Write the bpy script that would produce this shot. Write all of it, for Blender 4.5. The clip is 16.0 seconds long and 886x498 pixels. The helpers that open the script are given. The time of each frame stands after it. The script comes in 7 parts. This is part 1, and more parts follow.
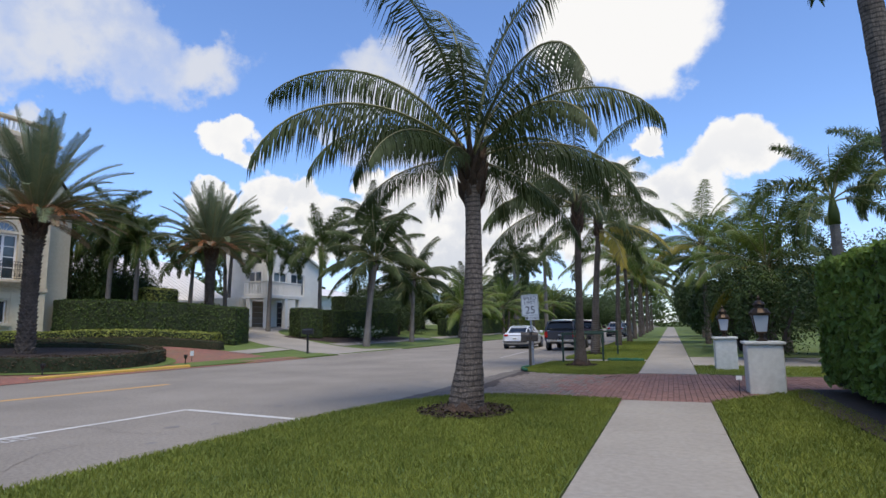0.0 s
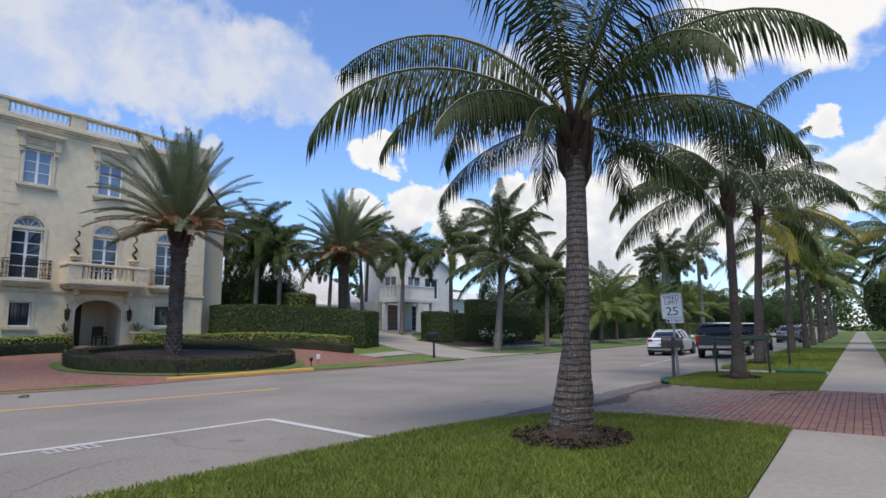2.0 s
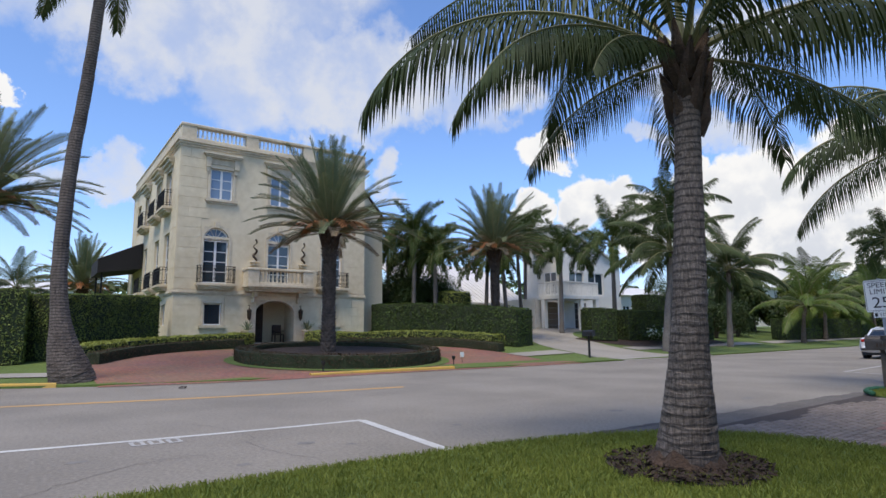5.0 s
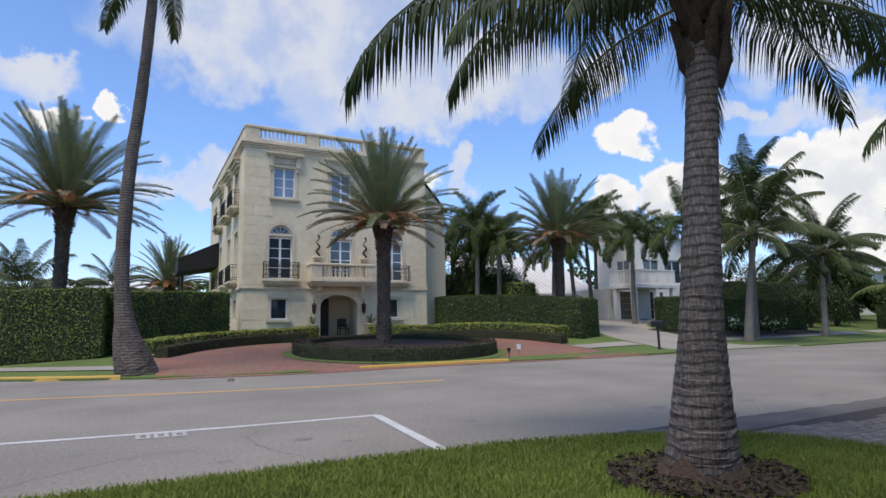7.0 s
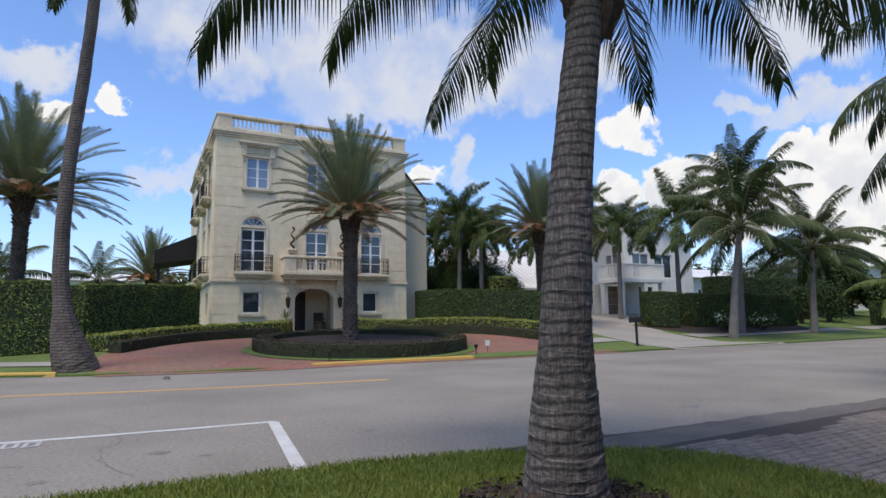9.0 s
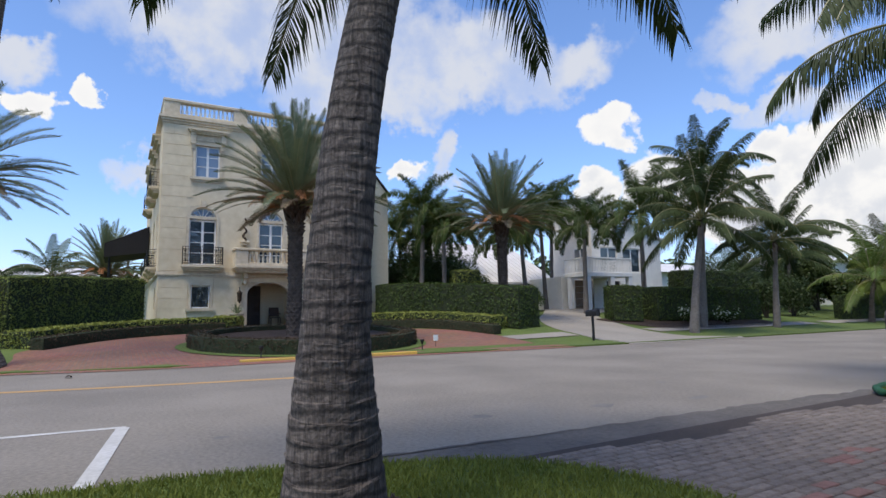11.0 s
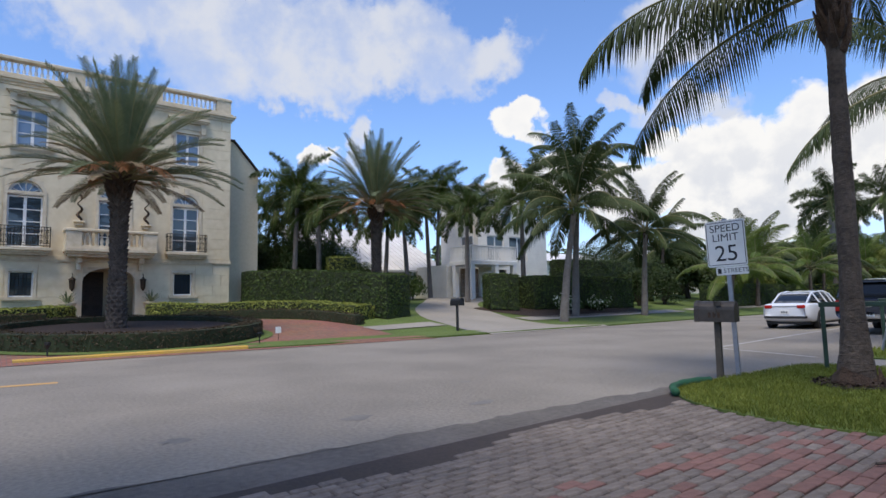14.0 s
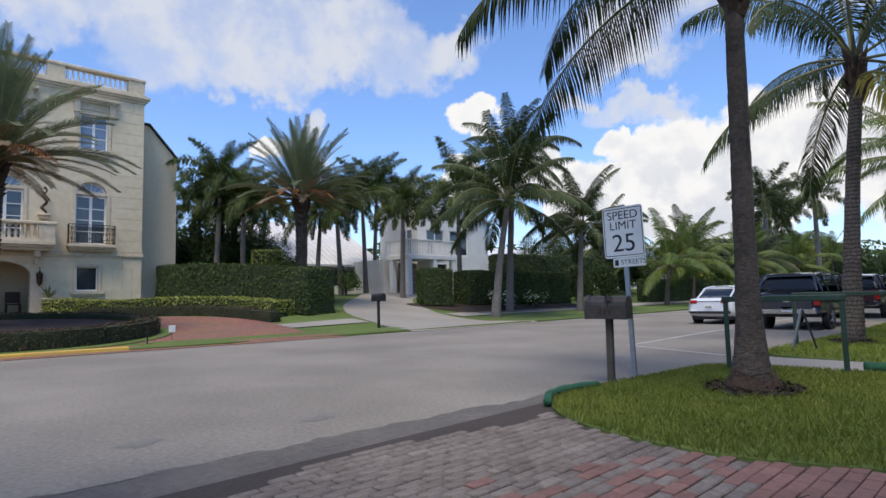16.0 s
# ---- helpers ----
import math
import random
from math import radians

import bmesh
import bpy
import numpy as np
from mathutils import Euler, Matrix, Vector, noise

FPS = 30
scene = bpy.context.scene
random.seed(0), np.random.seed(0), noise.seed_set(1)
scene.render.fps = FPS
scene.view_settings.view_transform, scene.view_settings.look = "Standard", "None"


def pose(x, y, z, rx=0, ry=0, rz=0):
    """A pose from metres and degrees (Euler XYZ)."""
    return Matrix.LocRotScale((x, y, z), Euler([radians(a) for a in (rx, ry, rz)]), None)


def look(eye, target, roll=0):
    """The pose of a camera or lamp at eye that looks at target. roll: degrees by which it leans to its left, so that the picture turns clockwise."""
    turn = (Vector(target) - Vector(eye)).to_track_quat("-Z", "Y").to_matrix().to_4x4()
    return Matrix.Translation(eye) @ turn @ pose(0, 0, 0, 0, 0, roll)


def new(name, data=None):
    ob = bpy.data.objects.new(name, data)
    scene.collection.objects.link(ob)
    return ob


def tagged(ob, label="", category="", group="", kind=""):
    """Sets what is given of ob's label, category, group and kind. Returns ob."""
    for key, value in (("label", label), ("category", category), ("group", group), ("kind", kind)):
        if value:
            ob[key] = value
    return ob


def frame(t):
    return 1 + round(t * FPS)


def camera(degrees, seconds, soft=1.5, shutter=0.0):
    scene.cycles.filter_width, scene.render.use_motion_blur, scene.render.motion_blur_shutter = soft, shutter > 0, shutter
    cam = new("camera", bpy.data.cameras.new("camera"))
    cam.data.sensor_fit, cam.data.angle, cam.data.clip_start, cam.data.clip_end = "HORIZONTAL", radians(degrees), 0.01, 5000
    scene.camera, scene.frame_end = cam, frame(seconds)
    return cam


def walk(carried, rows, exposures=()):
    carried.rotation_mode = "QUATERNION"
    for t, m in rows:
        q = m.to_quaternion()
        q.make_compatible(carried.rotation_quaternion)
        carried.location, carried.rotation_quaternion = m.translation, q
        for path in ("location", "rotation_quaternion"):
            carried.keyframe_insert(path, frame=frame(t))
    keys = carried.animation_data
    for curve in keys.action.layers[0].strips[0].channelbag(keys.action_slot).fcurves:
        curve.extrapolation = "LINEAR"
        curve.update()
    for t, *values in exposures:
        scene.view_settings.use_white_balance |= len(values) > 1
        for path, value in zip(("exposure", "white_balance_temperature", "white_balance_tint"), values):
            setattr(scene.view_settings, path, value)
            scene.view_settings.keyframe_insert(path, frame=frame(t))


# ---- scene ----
cam = camera(76.2, 16.0)
PATH = [
    (0, (0.917, 1.086, 1.442), (0.183, 2.928, 1.708), -0.8),
    (0.5, (0.884, 1.559, 1.438), (0.025, 3.345, 1.703), -0.8),
    (1, (0.861, 2.022, 1.43), (-0.077, 3.767, 1.704), -0.5),
    (1.5, (0.851, 2.458, 1.425), (-0.239, 4.111, 1.704), -0.7),
    (2, (0.879, 2.893, 1.431), (-0.289, 4.492, 1.716), -0.7),
    (2.5, (0.92, 3.281, 1.437), (-0.304, 4.836, 1.727), -0.8),
    (3, (0.947, 3.617, 1.432), (-0.357, 5.105, 1.723), -0.8),
    (3.5, (0.962, 3.918, 1.423), (-0.395, 5.358, 1.718), -0.8),
    (4, (1.005, 4.18, 1.408), (-0.419, 5.551, 1.712), -0.8),
    (4.5, (1.006, 4.393, 1.39), (-0.506, 5.668, 1.69), -0.8),
    (5, (0.983, 4.631, 1.374), (-0.613, 5.802, 1.662), -0.7),
    (7.5, (1.041, 6.107, 1.323), (-0.715, 7.028, 1.584), -1.3),
    (8, (1.013, 6.489, 1.34), (-0.749, 7.4, 1.594), -1.2),
    (8.7, (0.923, 7.089, 1.349), (-0.83, 8.018, 1.598), -1.1),
    (11, (0.696, 8.887, 1.255), (-1.025, 9.878, 1.486), -1.2),
    (11.5, (0.689, 9.254, 1.264), (-1.007, 10.29, 1.489), -1.2),
    (12, (0.671, 9.65, 1.264), (-1.008, 10.715, 1.483), -1.3),
    (12.5, (0.646, 10.067, 1.261), (-0.986, 11.204, 1.475), -1.3),
    (13, (0.616, 10.497, 1.255), (-0.999, 11.659, 1.46), -1.3),
    (13.5, (0.585, 10.942, 1.251), (-1.001, 12.146, 1.446), -1.4),
    (14, (0.548, 11.396, 1.255), (-1.002, 12.646, 1.438), -1.3),
    (14.5, (0.525, 11.847, 1.257), (-1.011, 13.117, 1.425), -1.5),
    (15, (0.515, 12.275, 1.247), (-0.974, 13.601, 1.412), -1.4),
    (15.5, (0.495, 12.685, 1.232), (-0.981, 14.025, 1.397), -1.4),
    (16, (0.487, 13.092, 1.218), (-0.961, 14.461, 1.382), -1.4),
]
walk(cam, [(t, look(eye, target, roll)) for t, eye, target, roll in PATH])

# ---- sky and sun ----
SUN_EL, SUN_AZ = 64.0, -58.0   # degrees; azimuth from +x, counter-clockwise

sun = new("sun", bpy.data.lights.new("sun", "SUN"))
sun.data.energy, sun.data.angle, sun.data.color = 3.35, radians(22), (1.0, 0.91, 0.79)
sun_way = Vector((math.cos(radians(SUN_EL)) * math.cos(radians(SUN_AZ)), math.cos(radians(SUN_EL)) * math.sin(radians(SUN_AZ)), math.sin(radians(SUN_EL))))
sun.matrix_world = look(sun_way * 60, (0, 0, 0))

# clouds: azimuth, elevation, half width and half height in degrees
CUMULUS = [(133, 17.6, 2.7, 1.9), (129.7, 12.4, 3.0, 2.7), (126, 12.2, 2.4, 2.2), (134.5, 11.6, 2.2, 1.8), (153.5, 14.3, 2.0, 1.1), (118.6, 14.2, 1.8, 1.7), (116, 11.5, 3.8, 3.6),
           (112.5, 13.8, 3.8, 3.4), (107.5, 12.5, 4.8, 4.6), (102, 13, 5, 5), (110, 7.5, 10, 4), (97, 10, 7, 5.5), (93, 27.5, 9.5, 6.5), (84, 15, 3.6, 3.2), (88, 11.5, 5, 4), (92, 17, 1.8, 1.6),
           (-174, 18, 1.9, 1.4), (-178, 19.2, 1.4, 1.2), (122, 9.5, 4, 3.4)]
SOFT = [(171, 27.5, 14, 4.6), (158, 25, 10, 5), (147, 25.5, 9, 4), (138.5, 25, 6, 3.2), (156, 21, 5, 2.2), (165, 32, 15, 4.5), (150.3, 16, 1.6, 2.8), (176.5, 12.2, 4.5, 1.7), (-170, 21, 4.5, 1.7),
        (116.7, 18.6, 4.5, 1.6), (115, 25, 7, 3), (122, 19.5, 2, 1.3)]


def build_world():
    world = bpy.data.worlds.new("sky")
    scene.world = world
    world.use_nodes = True
    nt = world.node_tree
    nt.nodes.clear()
    N, L = nt.nodes.new, nt.links.new

    def math_node(op, a, b=None, c=None, clamp=False):
        n = N("ShaderNodeMath")
        n.operation, n.use_clamp = op, clamp
        for i, v in enumerate((a, b, c)):
            if v is None:
                continue
            if isinstance(v, (int, float)):
                n.inputs[i].default_value = v
            else:
                L(v, n.inputs[i])
        return n.outputs[0]

    out, bg = N("ShaderNodeOutputWorld"), N("ShaderNodeBackground")
    sky = N("ShaderNodeTexSky")
    sky.sky_type, sky.sun_disc = "NISHITA", False
    sky.sun_elevation, sky.sun_rotation = radians(SUN_EL), radians(90 - SUN_AZ)
    sky.air_density, sky.dust_density, sky.ozone_density = 1.0, 0.4, 2.0
    co = N("ShaderNodeTexCoord")
    sep = N("ShaderNodeSeparateXYZ")
    L(co.outputs["Generated"], sep.inputs[0])

    def noise_at(scale, detail, rough):
        n = N("ShaderNodeTexNoise")
        L(co.outputs["Generated"], n.inputs["Vector"])
        n.inputs["Scale"].default_value, n.inputs["Detail"].default_value, n.inputs["Roughness"].default_value = scale, detail, rough
        return n

    def vec(op, a, b):
        n = N("ShaderNodeVectorMath")
        n.operation = op
        for i, v in enumerate((a, b)):
            if isinstance(v, tuple):
                n.inputs[i].default_value = v
            else:
                L(v, n.inputs[i])
        return n.outputs["Value" if op == "DOT_PRODUCT" else "Vector"]

    # azimuth from a middle heading and elevation, both in degrees
    mid = radians(135)
    ahead = vec("DOT_PRODUCT", co.outputs["Generated"], (math.cos(mid), math.sin(mid), 0))
    aside = vec("DOT_PRODUCT", co.outputs["Generated"], (-math.sin(mid), math.cos(mid), 0))
    az = math_node("MULTIPLY", math_node("ARCTAN2", aside, ahead), 57.2958)
    el = math_node("MULTIPLY", math_node("ARCSINE", sep.outputs[2]), 57.2958)
    join = N("ShaderNodeCombineXYZ")
    L(az, join.inputs[0])
    L(el, join.inputs[1])
    puffs, billow = noise_at(11.0, 8.0, 0.56), noise_at(4.0, 6.0, 0.55)

    def shaped(amount_fine, amount_wide):
        v = join.outputs[0]
        for n, k in ((puffs, amount_fine), (billow, amount_wide)):
            v = vec("ADD", v, vec("MULTIPLY", vec("SUBTRACT", n.outputs["Color"], (0.5, 0.5, 0.5)), (k, k, 0.0)))
        return v

    def cover(blobs, where):
        near = None
        for a, e, rx, ry in blobs:
            a = (a - 135 + 180) % 360 - 180
            d = vec("MULTIPLY", vec("SUBTRACT", where, (a, e, 0.0)), (1 / rx, 1 / ry, 0.0))
            q = vec("DOT_PRODUCT", d, d)
            near = q if near is None else math_node("MINIMUM", near, q)
        return near

    def ramp(value, lo, hi, a=0.0, b=1.0):
        n = N("ShaderNodeMapRange")
        n.interpolation_type = "SMOOTHSTEP"
        L(value, n.inputs["Value"])
        n.inputs["From Min"].default_value, n.inputs["From Max"].default_value = lo, hi
        n.inputs["To Min"].default_value, n.inputs["To Max"].default_value = a, b
        return n.outputs[0]

    hard_d = cover(CUMULUS, shaped(9.0, 3.0))
    soft_d = cover(SOFT, shaped(14.0, 10.0))
    hard = ramp(hard_d, 1.2, 0.7)
    soft = math_node("MULTIPLY", ramp(soft_d, 1.7, 0.3), ramp(puffs.outputs["Fac"], 0.34, 0.62, 0.5, 0.95))
    veil = math_node("MULTIPLY", ramp(billow.outputs["Fac"], 0.52, 0.72), ramp(el, 30.0, 44.0))
    haze = math_node("MULTIPLY", ramp(el, 12.0, -2.0), 0.4)
    thin = math_node("MAXIMUM", math_node("MAXIMUM", soft, veil), haze)
    folds = noise_at(19.0, 6.0, 0.55)
    body = ramp(math_node("ADD", math_node("MULTIPLY", hard_d, 0.25), folds.outputs["Fac"]), 0.72, 0.42)
    cloud = N("ShaderNodeMix")
    cloud.data_type = "RGBA"
    L(math_node("MULTIPLY", body, ramp(el, 24.0, 4.0)), cloud.inputs["Factor"])
    cloud.inputs["A"].default_value, cloud.inputs["B"].default_value = (9.9, 9.8, 9.7, 1), (7.2, 7.5, 8.2, 1)
    tint = N("ShaderNodeMix")
    tint.data_type, tint.blend_type = "RGBA", "MULTIPLY"
    tint.inputs["Factor"].default_value = 1.0
    L(sky.outputs[0], tint.inputs["A"])
    tint.inputs["B"].default_value = (1.7, 1.95, 2.42, 1)
    veiled, mix = N("ShaderNodeMix"), N("ShaderNodeMix")
    veiled.data_type = mix.data_type = "RGBA"
    L(thin, veiled.inputs["Factor"])
    L(tint.outputs["Result"], veiled.inputs["A"])
    veiled.inputs["B"].default_value = (7.3, 7.6, 8.4, 1)
    L(hard, mix.inputs["Factor"])
    L(veiled.outputs["Result"], mix.inputs["A"])
    L(cloud.outputs["Result"], mix.inputs["B"])
    L(mix.outputs["Result"], bg.inputs["Color"])
    bg.inputs["Strength"].default_value = 0.092
    L(bg.outputs[0], out.inputs[0])


build_world()
scene.view_settings.exposure = 0.07


# ---- materials ----
def material(name, base, rough=0.7, metal=0.0, second=None, grain=8.0, stain=0.7, mix=0.5, bump=0.15, bump_scale=40.0, translucent=0.0, vary=0.0, spec=0.5, coat=0.0, coords="Object", rings=0.0, fibres=0.0):
    """A surface of one base colour, broken up at two scales and by relief."""
    m = bpy.data.materials.new(name)
    m.use_nodes = True
    nt = m.node_tree
    N, L = nt.nodes.new, nt.links.new
    b = nt.nodes["Principled BSDF"]
    b.inputs["Roughness"].default_value, b.inputs["Metallic"].default_value = rough, metal
    b.inputs["Specular IOR Level"].default_value = 0.22 if translucent else spec
    b.inputs["Coat Weight"].default_value = coat
    b.inputs["Coat Roughness"].default_value = 0.05
    co = N("ShaderNodeTexCoord")
    second = second or tuple(c * 0.72 for c in base)
    fine, wide = N("ShaderNodeTexNoise"), N("ShaderNodeTexNoise")
    for n, sc, de in ((fine, grain, 6.0), (wide, stain, 4.0)):
        L(co.outputs[coords], n.inputs["Vector"])
        n.inputs["Scale"].default_value, n.inputs["Detail"].default_value = sc, de
    add = N("ShaderNodeMath")
    add.operation = "ADD"
    L(fine.outputs["Fac"], add.inputs[0])
    L(wide.outputs["Fac"], add.inputs[1])
    rng = N("ShaderNodeMapRange")
    L(add.outputs[0], rng.inputs["Value"])
    rng.inputs["From Min"].default_value, rng.inputs["From Max"].default_value = 0.7, 1.3
    rng.inputs["To Max"].default_value = mix * 2
    col = N("ShaderNodeMix")
    col.data_type = "RGBA"
    L(rng.outputs[0], col.inputs["Factor"])
    col.inputs["A"].default_value, col.inputs["B"].default_value = (*base, 1), (*second, 1)
    result = col.outputs["Result"]
    if vary:
        info, geo = N("ShaderNodeObjectInfo"), N("ShaderNodeNewGeometry")
        s = N("ShaderNodeMath")
        s.operation = "ADD"
        L(info.outputs["Random"], s.inputs[0])
        L(geo.outputs["Random Per Island"], s.inputs[1])
        r2 = N("ShaderNodeMapRange")
        L(s.outputs[0], r2.inputs["Value"])
        r2.inputs["From Max"].default_value = 2.0
        r2.inputs["To Min"].default_value, r2.inputs["To Max"].default_value = 1 - vary, 1 + vary
        hsv = N("ShaderNodeHueSaturation")
        L(result, hsv.inputs["Color"])
        L(r2.outputs[0], hsv.inputs["Value"])
        result = hsv.outputs["Color"]
    if fibres:   # fine upright streaks of weathered fibre
        mp, streak, band, dark = N("ShaderNodeMapping"), N("ShaderNodeTexNoise"), N("ShaderNodeMapRange"), N("ShaderNodeMix")
        mp.inputs["Scale"].default_value = (1.0, 1.0, 0.1)
        L(co.outputs[coords], mp.inputs["Vector"])
        L(mp.outputs[0], streak.inputs["Vector"])
        streak.inputs["Scale"].default_value, streak.inputs["Detail"].default_value, streak.inputs["Roughness"].default_value = 70.0, 5.0, 0.65
        L(streak.outputs["Fac"], band.inputs["Value"])
        band.inputs["From Min"].default_value, band.inputs["From Max"].default_value = 0.36, 0.66
        band.inputs["To Min"].default_value, band.inputs["To Max"].default_value = 1 - fibres, 1 + fibres
        dark.data_type, dark.blend_type = "RGBA", "MULTIPLY"
        dark.inputs["Factor"].default_value = 1.0
        L(result, dark.inputs["A"])
        L(band.outputs[0], dark.inputs["B"])
        result = dark.outputs["Result"]
    if rings:   # dark leaf scars, one every few centimetres up the stem
        wave, band, dark = N("ShaderNodeTexWave"), N("ShaderNodeMapRange"), N("ShaderNodeMix")
        wave.wave_type, wave.bands_direction = "BANDS", "Z"
        L(co.outputs[coords], wave.inputs["Vector"])
        wave.inputs["Scale"].default_value, wave.inputs["Distortion"].default_value = 0.314 / rings, 4.0
        wave.inputs["Detail"].default_value, wave.inputs["Detail Scale"].default_value = 4.0, 1.2
        L(wave.outputs["Fac"], band.inputs["Value"])
        band.inputs["From Max"].default_value, band.inputs["To Min"].default_value = 0.4, 0.35
        dark.data_type, dark.blend_type = "RGBA", "MULTIPLY"
        dark.inputs["Factor"].default_value = 1.0
        L(result, dark.inputs["A"])
        L(band.outputs[0], dark.inputs["B"])
        result = dark.outputs["Result"]
    L(result, b.inputs["Base Color"])
    if bump:
        nb = N("ShaderNodeTexNoise")
        L(co.outputs[coords], nb.inputs["Vector"])
        nb.inputs["Scale"].default_value, nb.inputs["Detail"].default_value = bump_scale, 5.0
        bp = N("ShaderNodeBump")
        bp.inputs["Strength"].default_value, bp.inputs["Distance"].default_value = bump, 0.02
        L(nb.outputs["Fac"], bp.inputs["Height"])
        L(bp.outputs[0], b.inputs["Normal"])
    if translucent:
        tr, ms = N("ShaderNodeBsdfTranslucent"), N("ShaderNodeMixShader")
        L(result, tr.inputs["Color"])
        ms.inputs[0].default_value = translucent
        L(b.outputs[0], ms.inputs[1])
        L(tr.outputs[0], ms.inputs[2])
        L(ms.outputs[0], nt.nodes["Material Output"].inputs[0])
    return m


def glass(name, tint=(0.03, 0.045, 0.06), rough=0.04, spec=0.9):
    m = bpy.data.materials.new(name)
    m.use_nodes = True
    b = m.node_tree.nodes["Principled BSDF"]
    b.inputs["Base Color"].default_value = (*tint, 1)
    b.inputs["Roughness"].default_value = rough
    b.inputs["Specular IOR Level"].default_value = spec
    return m


def brick_surface(name, a, b_, mortar, w, h):
    """Far paving whose pieces are too small to be told apart."""
    m = bpy.data.materials.new(name)
    m.use_nodes = True
    nt = m.node_tree
    N, L = nt.nodes.new, nt.links.new
    p = nt.nodes["Principled BSDF"]
    p.inputs["Roughness"].default_value = 0.85
    co, br, no, mx = N("ShaderNodeTexCoord"), N("ShaderNodeTexBrick"), N("ShaderNodeTexNoise"), N("ShaderNodeMix")
    L(co.outputs["Object"], br.inputs["Vector"])
    br.inputs["Color1"].default_value, br.inputs["Color2"].default_value, br.inputs["Mortar"].default_value = (*a, 1), (*b_, 1), (*mortar, 1)
    br.inputs["Scale"].default_value, br.inputs["Brick Width"].default_value, br.inputs["Row Height"].default_value = 1.0, w, h
    br.inputs["Mortar Size"].default_value = 0.008
    L(co.outputs["Object"], no.inputs["Vector"])
    no.inputs["Scale"].default_value, no.inputs["Detail"].default_value = 0.6, 8.0
    mx.data_type, mx.blend_type = "RGBA", "MULTIPLY"
    mx.inputs["Factor"].default_value = 0.5
    L(br.outputs["Color"], mx.inputs["A"])
    L(no.outputs["Color"], mx.inputs["B"])
    L(mx.outputs["Result"], p.inputs["Base Color"])
    return m


M_ASPHALT = material("asphalt", (0.27, 0.24, 0.2), 0.9, second=(0.172, 0.152, 0.126), grain=22, stain=0.4, mix=0.6, bump=0.45, bump_scale=90)
M_ASPHALT_DARK = material("patched_asphalt", (0.085, 0.075, 0.066), 0.95, second=(0.15, 0.132, 0.115), grain=14, stain=1.2, bump=0.6, bump_scale=60)
M_CONCRETE = material("concrete", (0.312, 0.285, 0.242), 0.88, second=(0.228, 0.206, 0.175), grain=16, stain=0.5, bump=0.2, bump_scale=120)
M_GRASS = material("grass", (0.11, 0.155, 0.028), 0.9, second=(0.066, 0.1, 0.018), grain=6, stain=0.45, bump=0.8, bump_scale=30)
M_BLADE = material("grass_blade", (0.25, 0.28, 0.05), 0.6, second=(0.145, 0.18, 0.032), grain=1.5, stain=0.4, mix=0.5, bump=0, translucent=0.3, vary=0.35)
M_MULCH = material("mulch", (0.055, 0.033, 0.022), 0.95, second=(0.022, 0.014, 0.01), grain=40, stain=6, bump=1.0, bump_scale=35)
M_YELLOW = material("yellow_paint", (0.55, 0.33, 0.04), 0.75, second=(0.38, 0.25, 0.07), grain=25, stain=1.5)
M_YELLOW_WORN = material("worn_yellow_paint", (0.5, 0.29, 0.09), 0.85, second=(0.38, 0.25, 0.12), grain=10, stain=0.8)
M_WHITE_LINE = material("white_road_paint", (0.55, 0.54, 0.51), 0.8, second=(0.38, 0.37, 0.345), grain=20, stain=2)
M_WHITE_WORN = material("worn_white_road_paint", (0.4, 0.39, 0.37), 0.85, second=(0.28, 0.27, 0.25), grain=14, stain=2)
M_BRICK_FAR = brick_surface("brick_paving", (0.33, 0.15, 0.095), (0.24, 0.105, 0.07), (0.2, 0.14, 0.11), 0.2, 0.1)
M_BRICK_RED = material("red_paver", (0.21, 0.108, 0.086), 0.85, second=(0.125, 0.068, 0.055), grain=25, stain=2.0, bump=0.3, bump_scale=80, vary=0.28)
M_BRICK_GREY = material("weathered_paver", (0.2, 0.168, 0.142), 0.9, second=(0.1, 0.078, 0.064), grain=20, stain=2.0, bump=0.4, bump_scale=70, vary=0.3)
M_JOINT = material("joint_sand", (0.06, 0.045, 0.036), 0.95, second=(0.035, 0.027, 0.023), grain=30, stain=1)
M_STONE = material("cream_stone", (0.71, 0.61, 0.43), 0.85, second=(0.56, 0.46, 0.3), grain=3.0, stain=0.5, mix=0.42, bump=0.15, bump_scale=18, vary=0.05)
M_STONE_TRIM = material("cream_stone_trim", (0.66, 0.57, 0.42), 0.85, second=(0.46, 0.38, 0.26), grain=5.0, stain=1.1, mix=0.45, bump=0.15, bump_scale=25)
M_STUCCO = material("cream_stucco", (0.64, 0.56, 0.4), 0.9, second=(0.56, 0.48, 0.33), grain=9, stain=0.4, bump=0.1)
M_WHITE = material("white_paint", (0.78, 0.77, 0.74), 0.6, second=(0.66, 0.65, 0.62), grain=3, stain=0.5, bump=0.05)
M_SIDING = material("white_siding", (0.8, 0.76, 0.67), 0.7, second=(0.68, 0.64, 0.56), grain=2, stain=0.4, bump=0.05)
M_ROOF_WHITE = material("white_metal_roof", (0.66, 0.64, 0.61), 0.7, second=(0.54, 0.52, 0.5), grain=2, stain=0.3, bump=0.03)
M_GLASS = glass("window_glass")
M_GLASS_BLUE = glass("bright_window_glass", (0.16, 0.22, 0.3), 0.05)
M_IRON = material("wrought_iron", (0.018, 0.017, 0.016), 0.5, metal=0.6, bump=0.1)
M_BRONZE = material("dark_bronze", (0.06, 0.04, 0.025), 0.45, metal=0.7, bump=0.1)
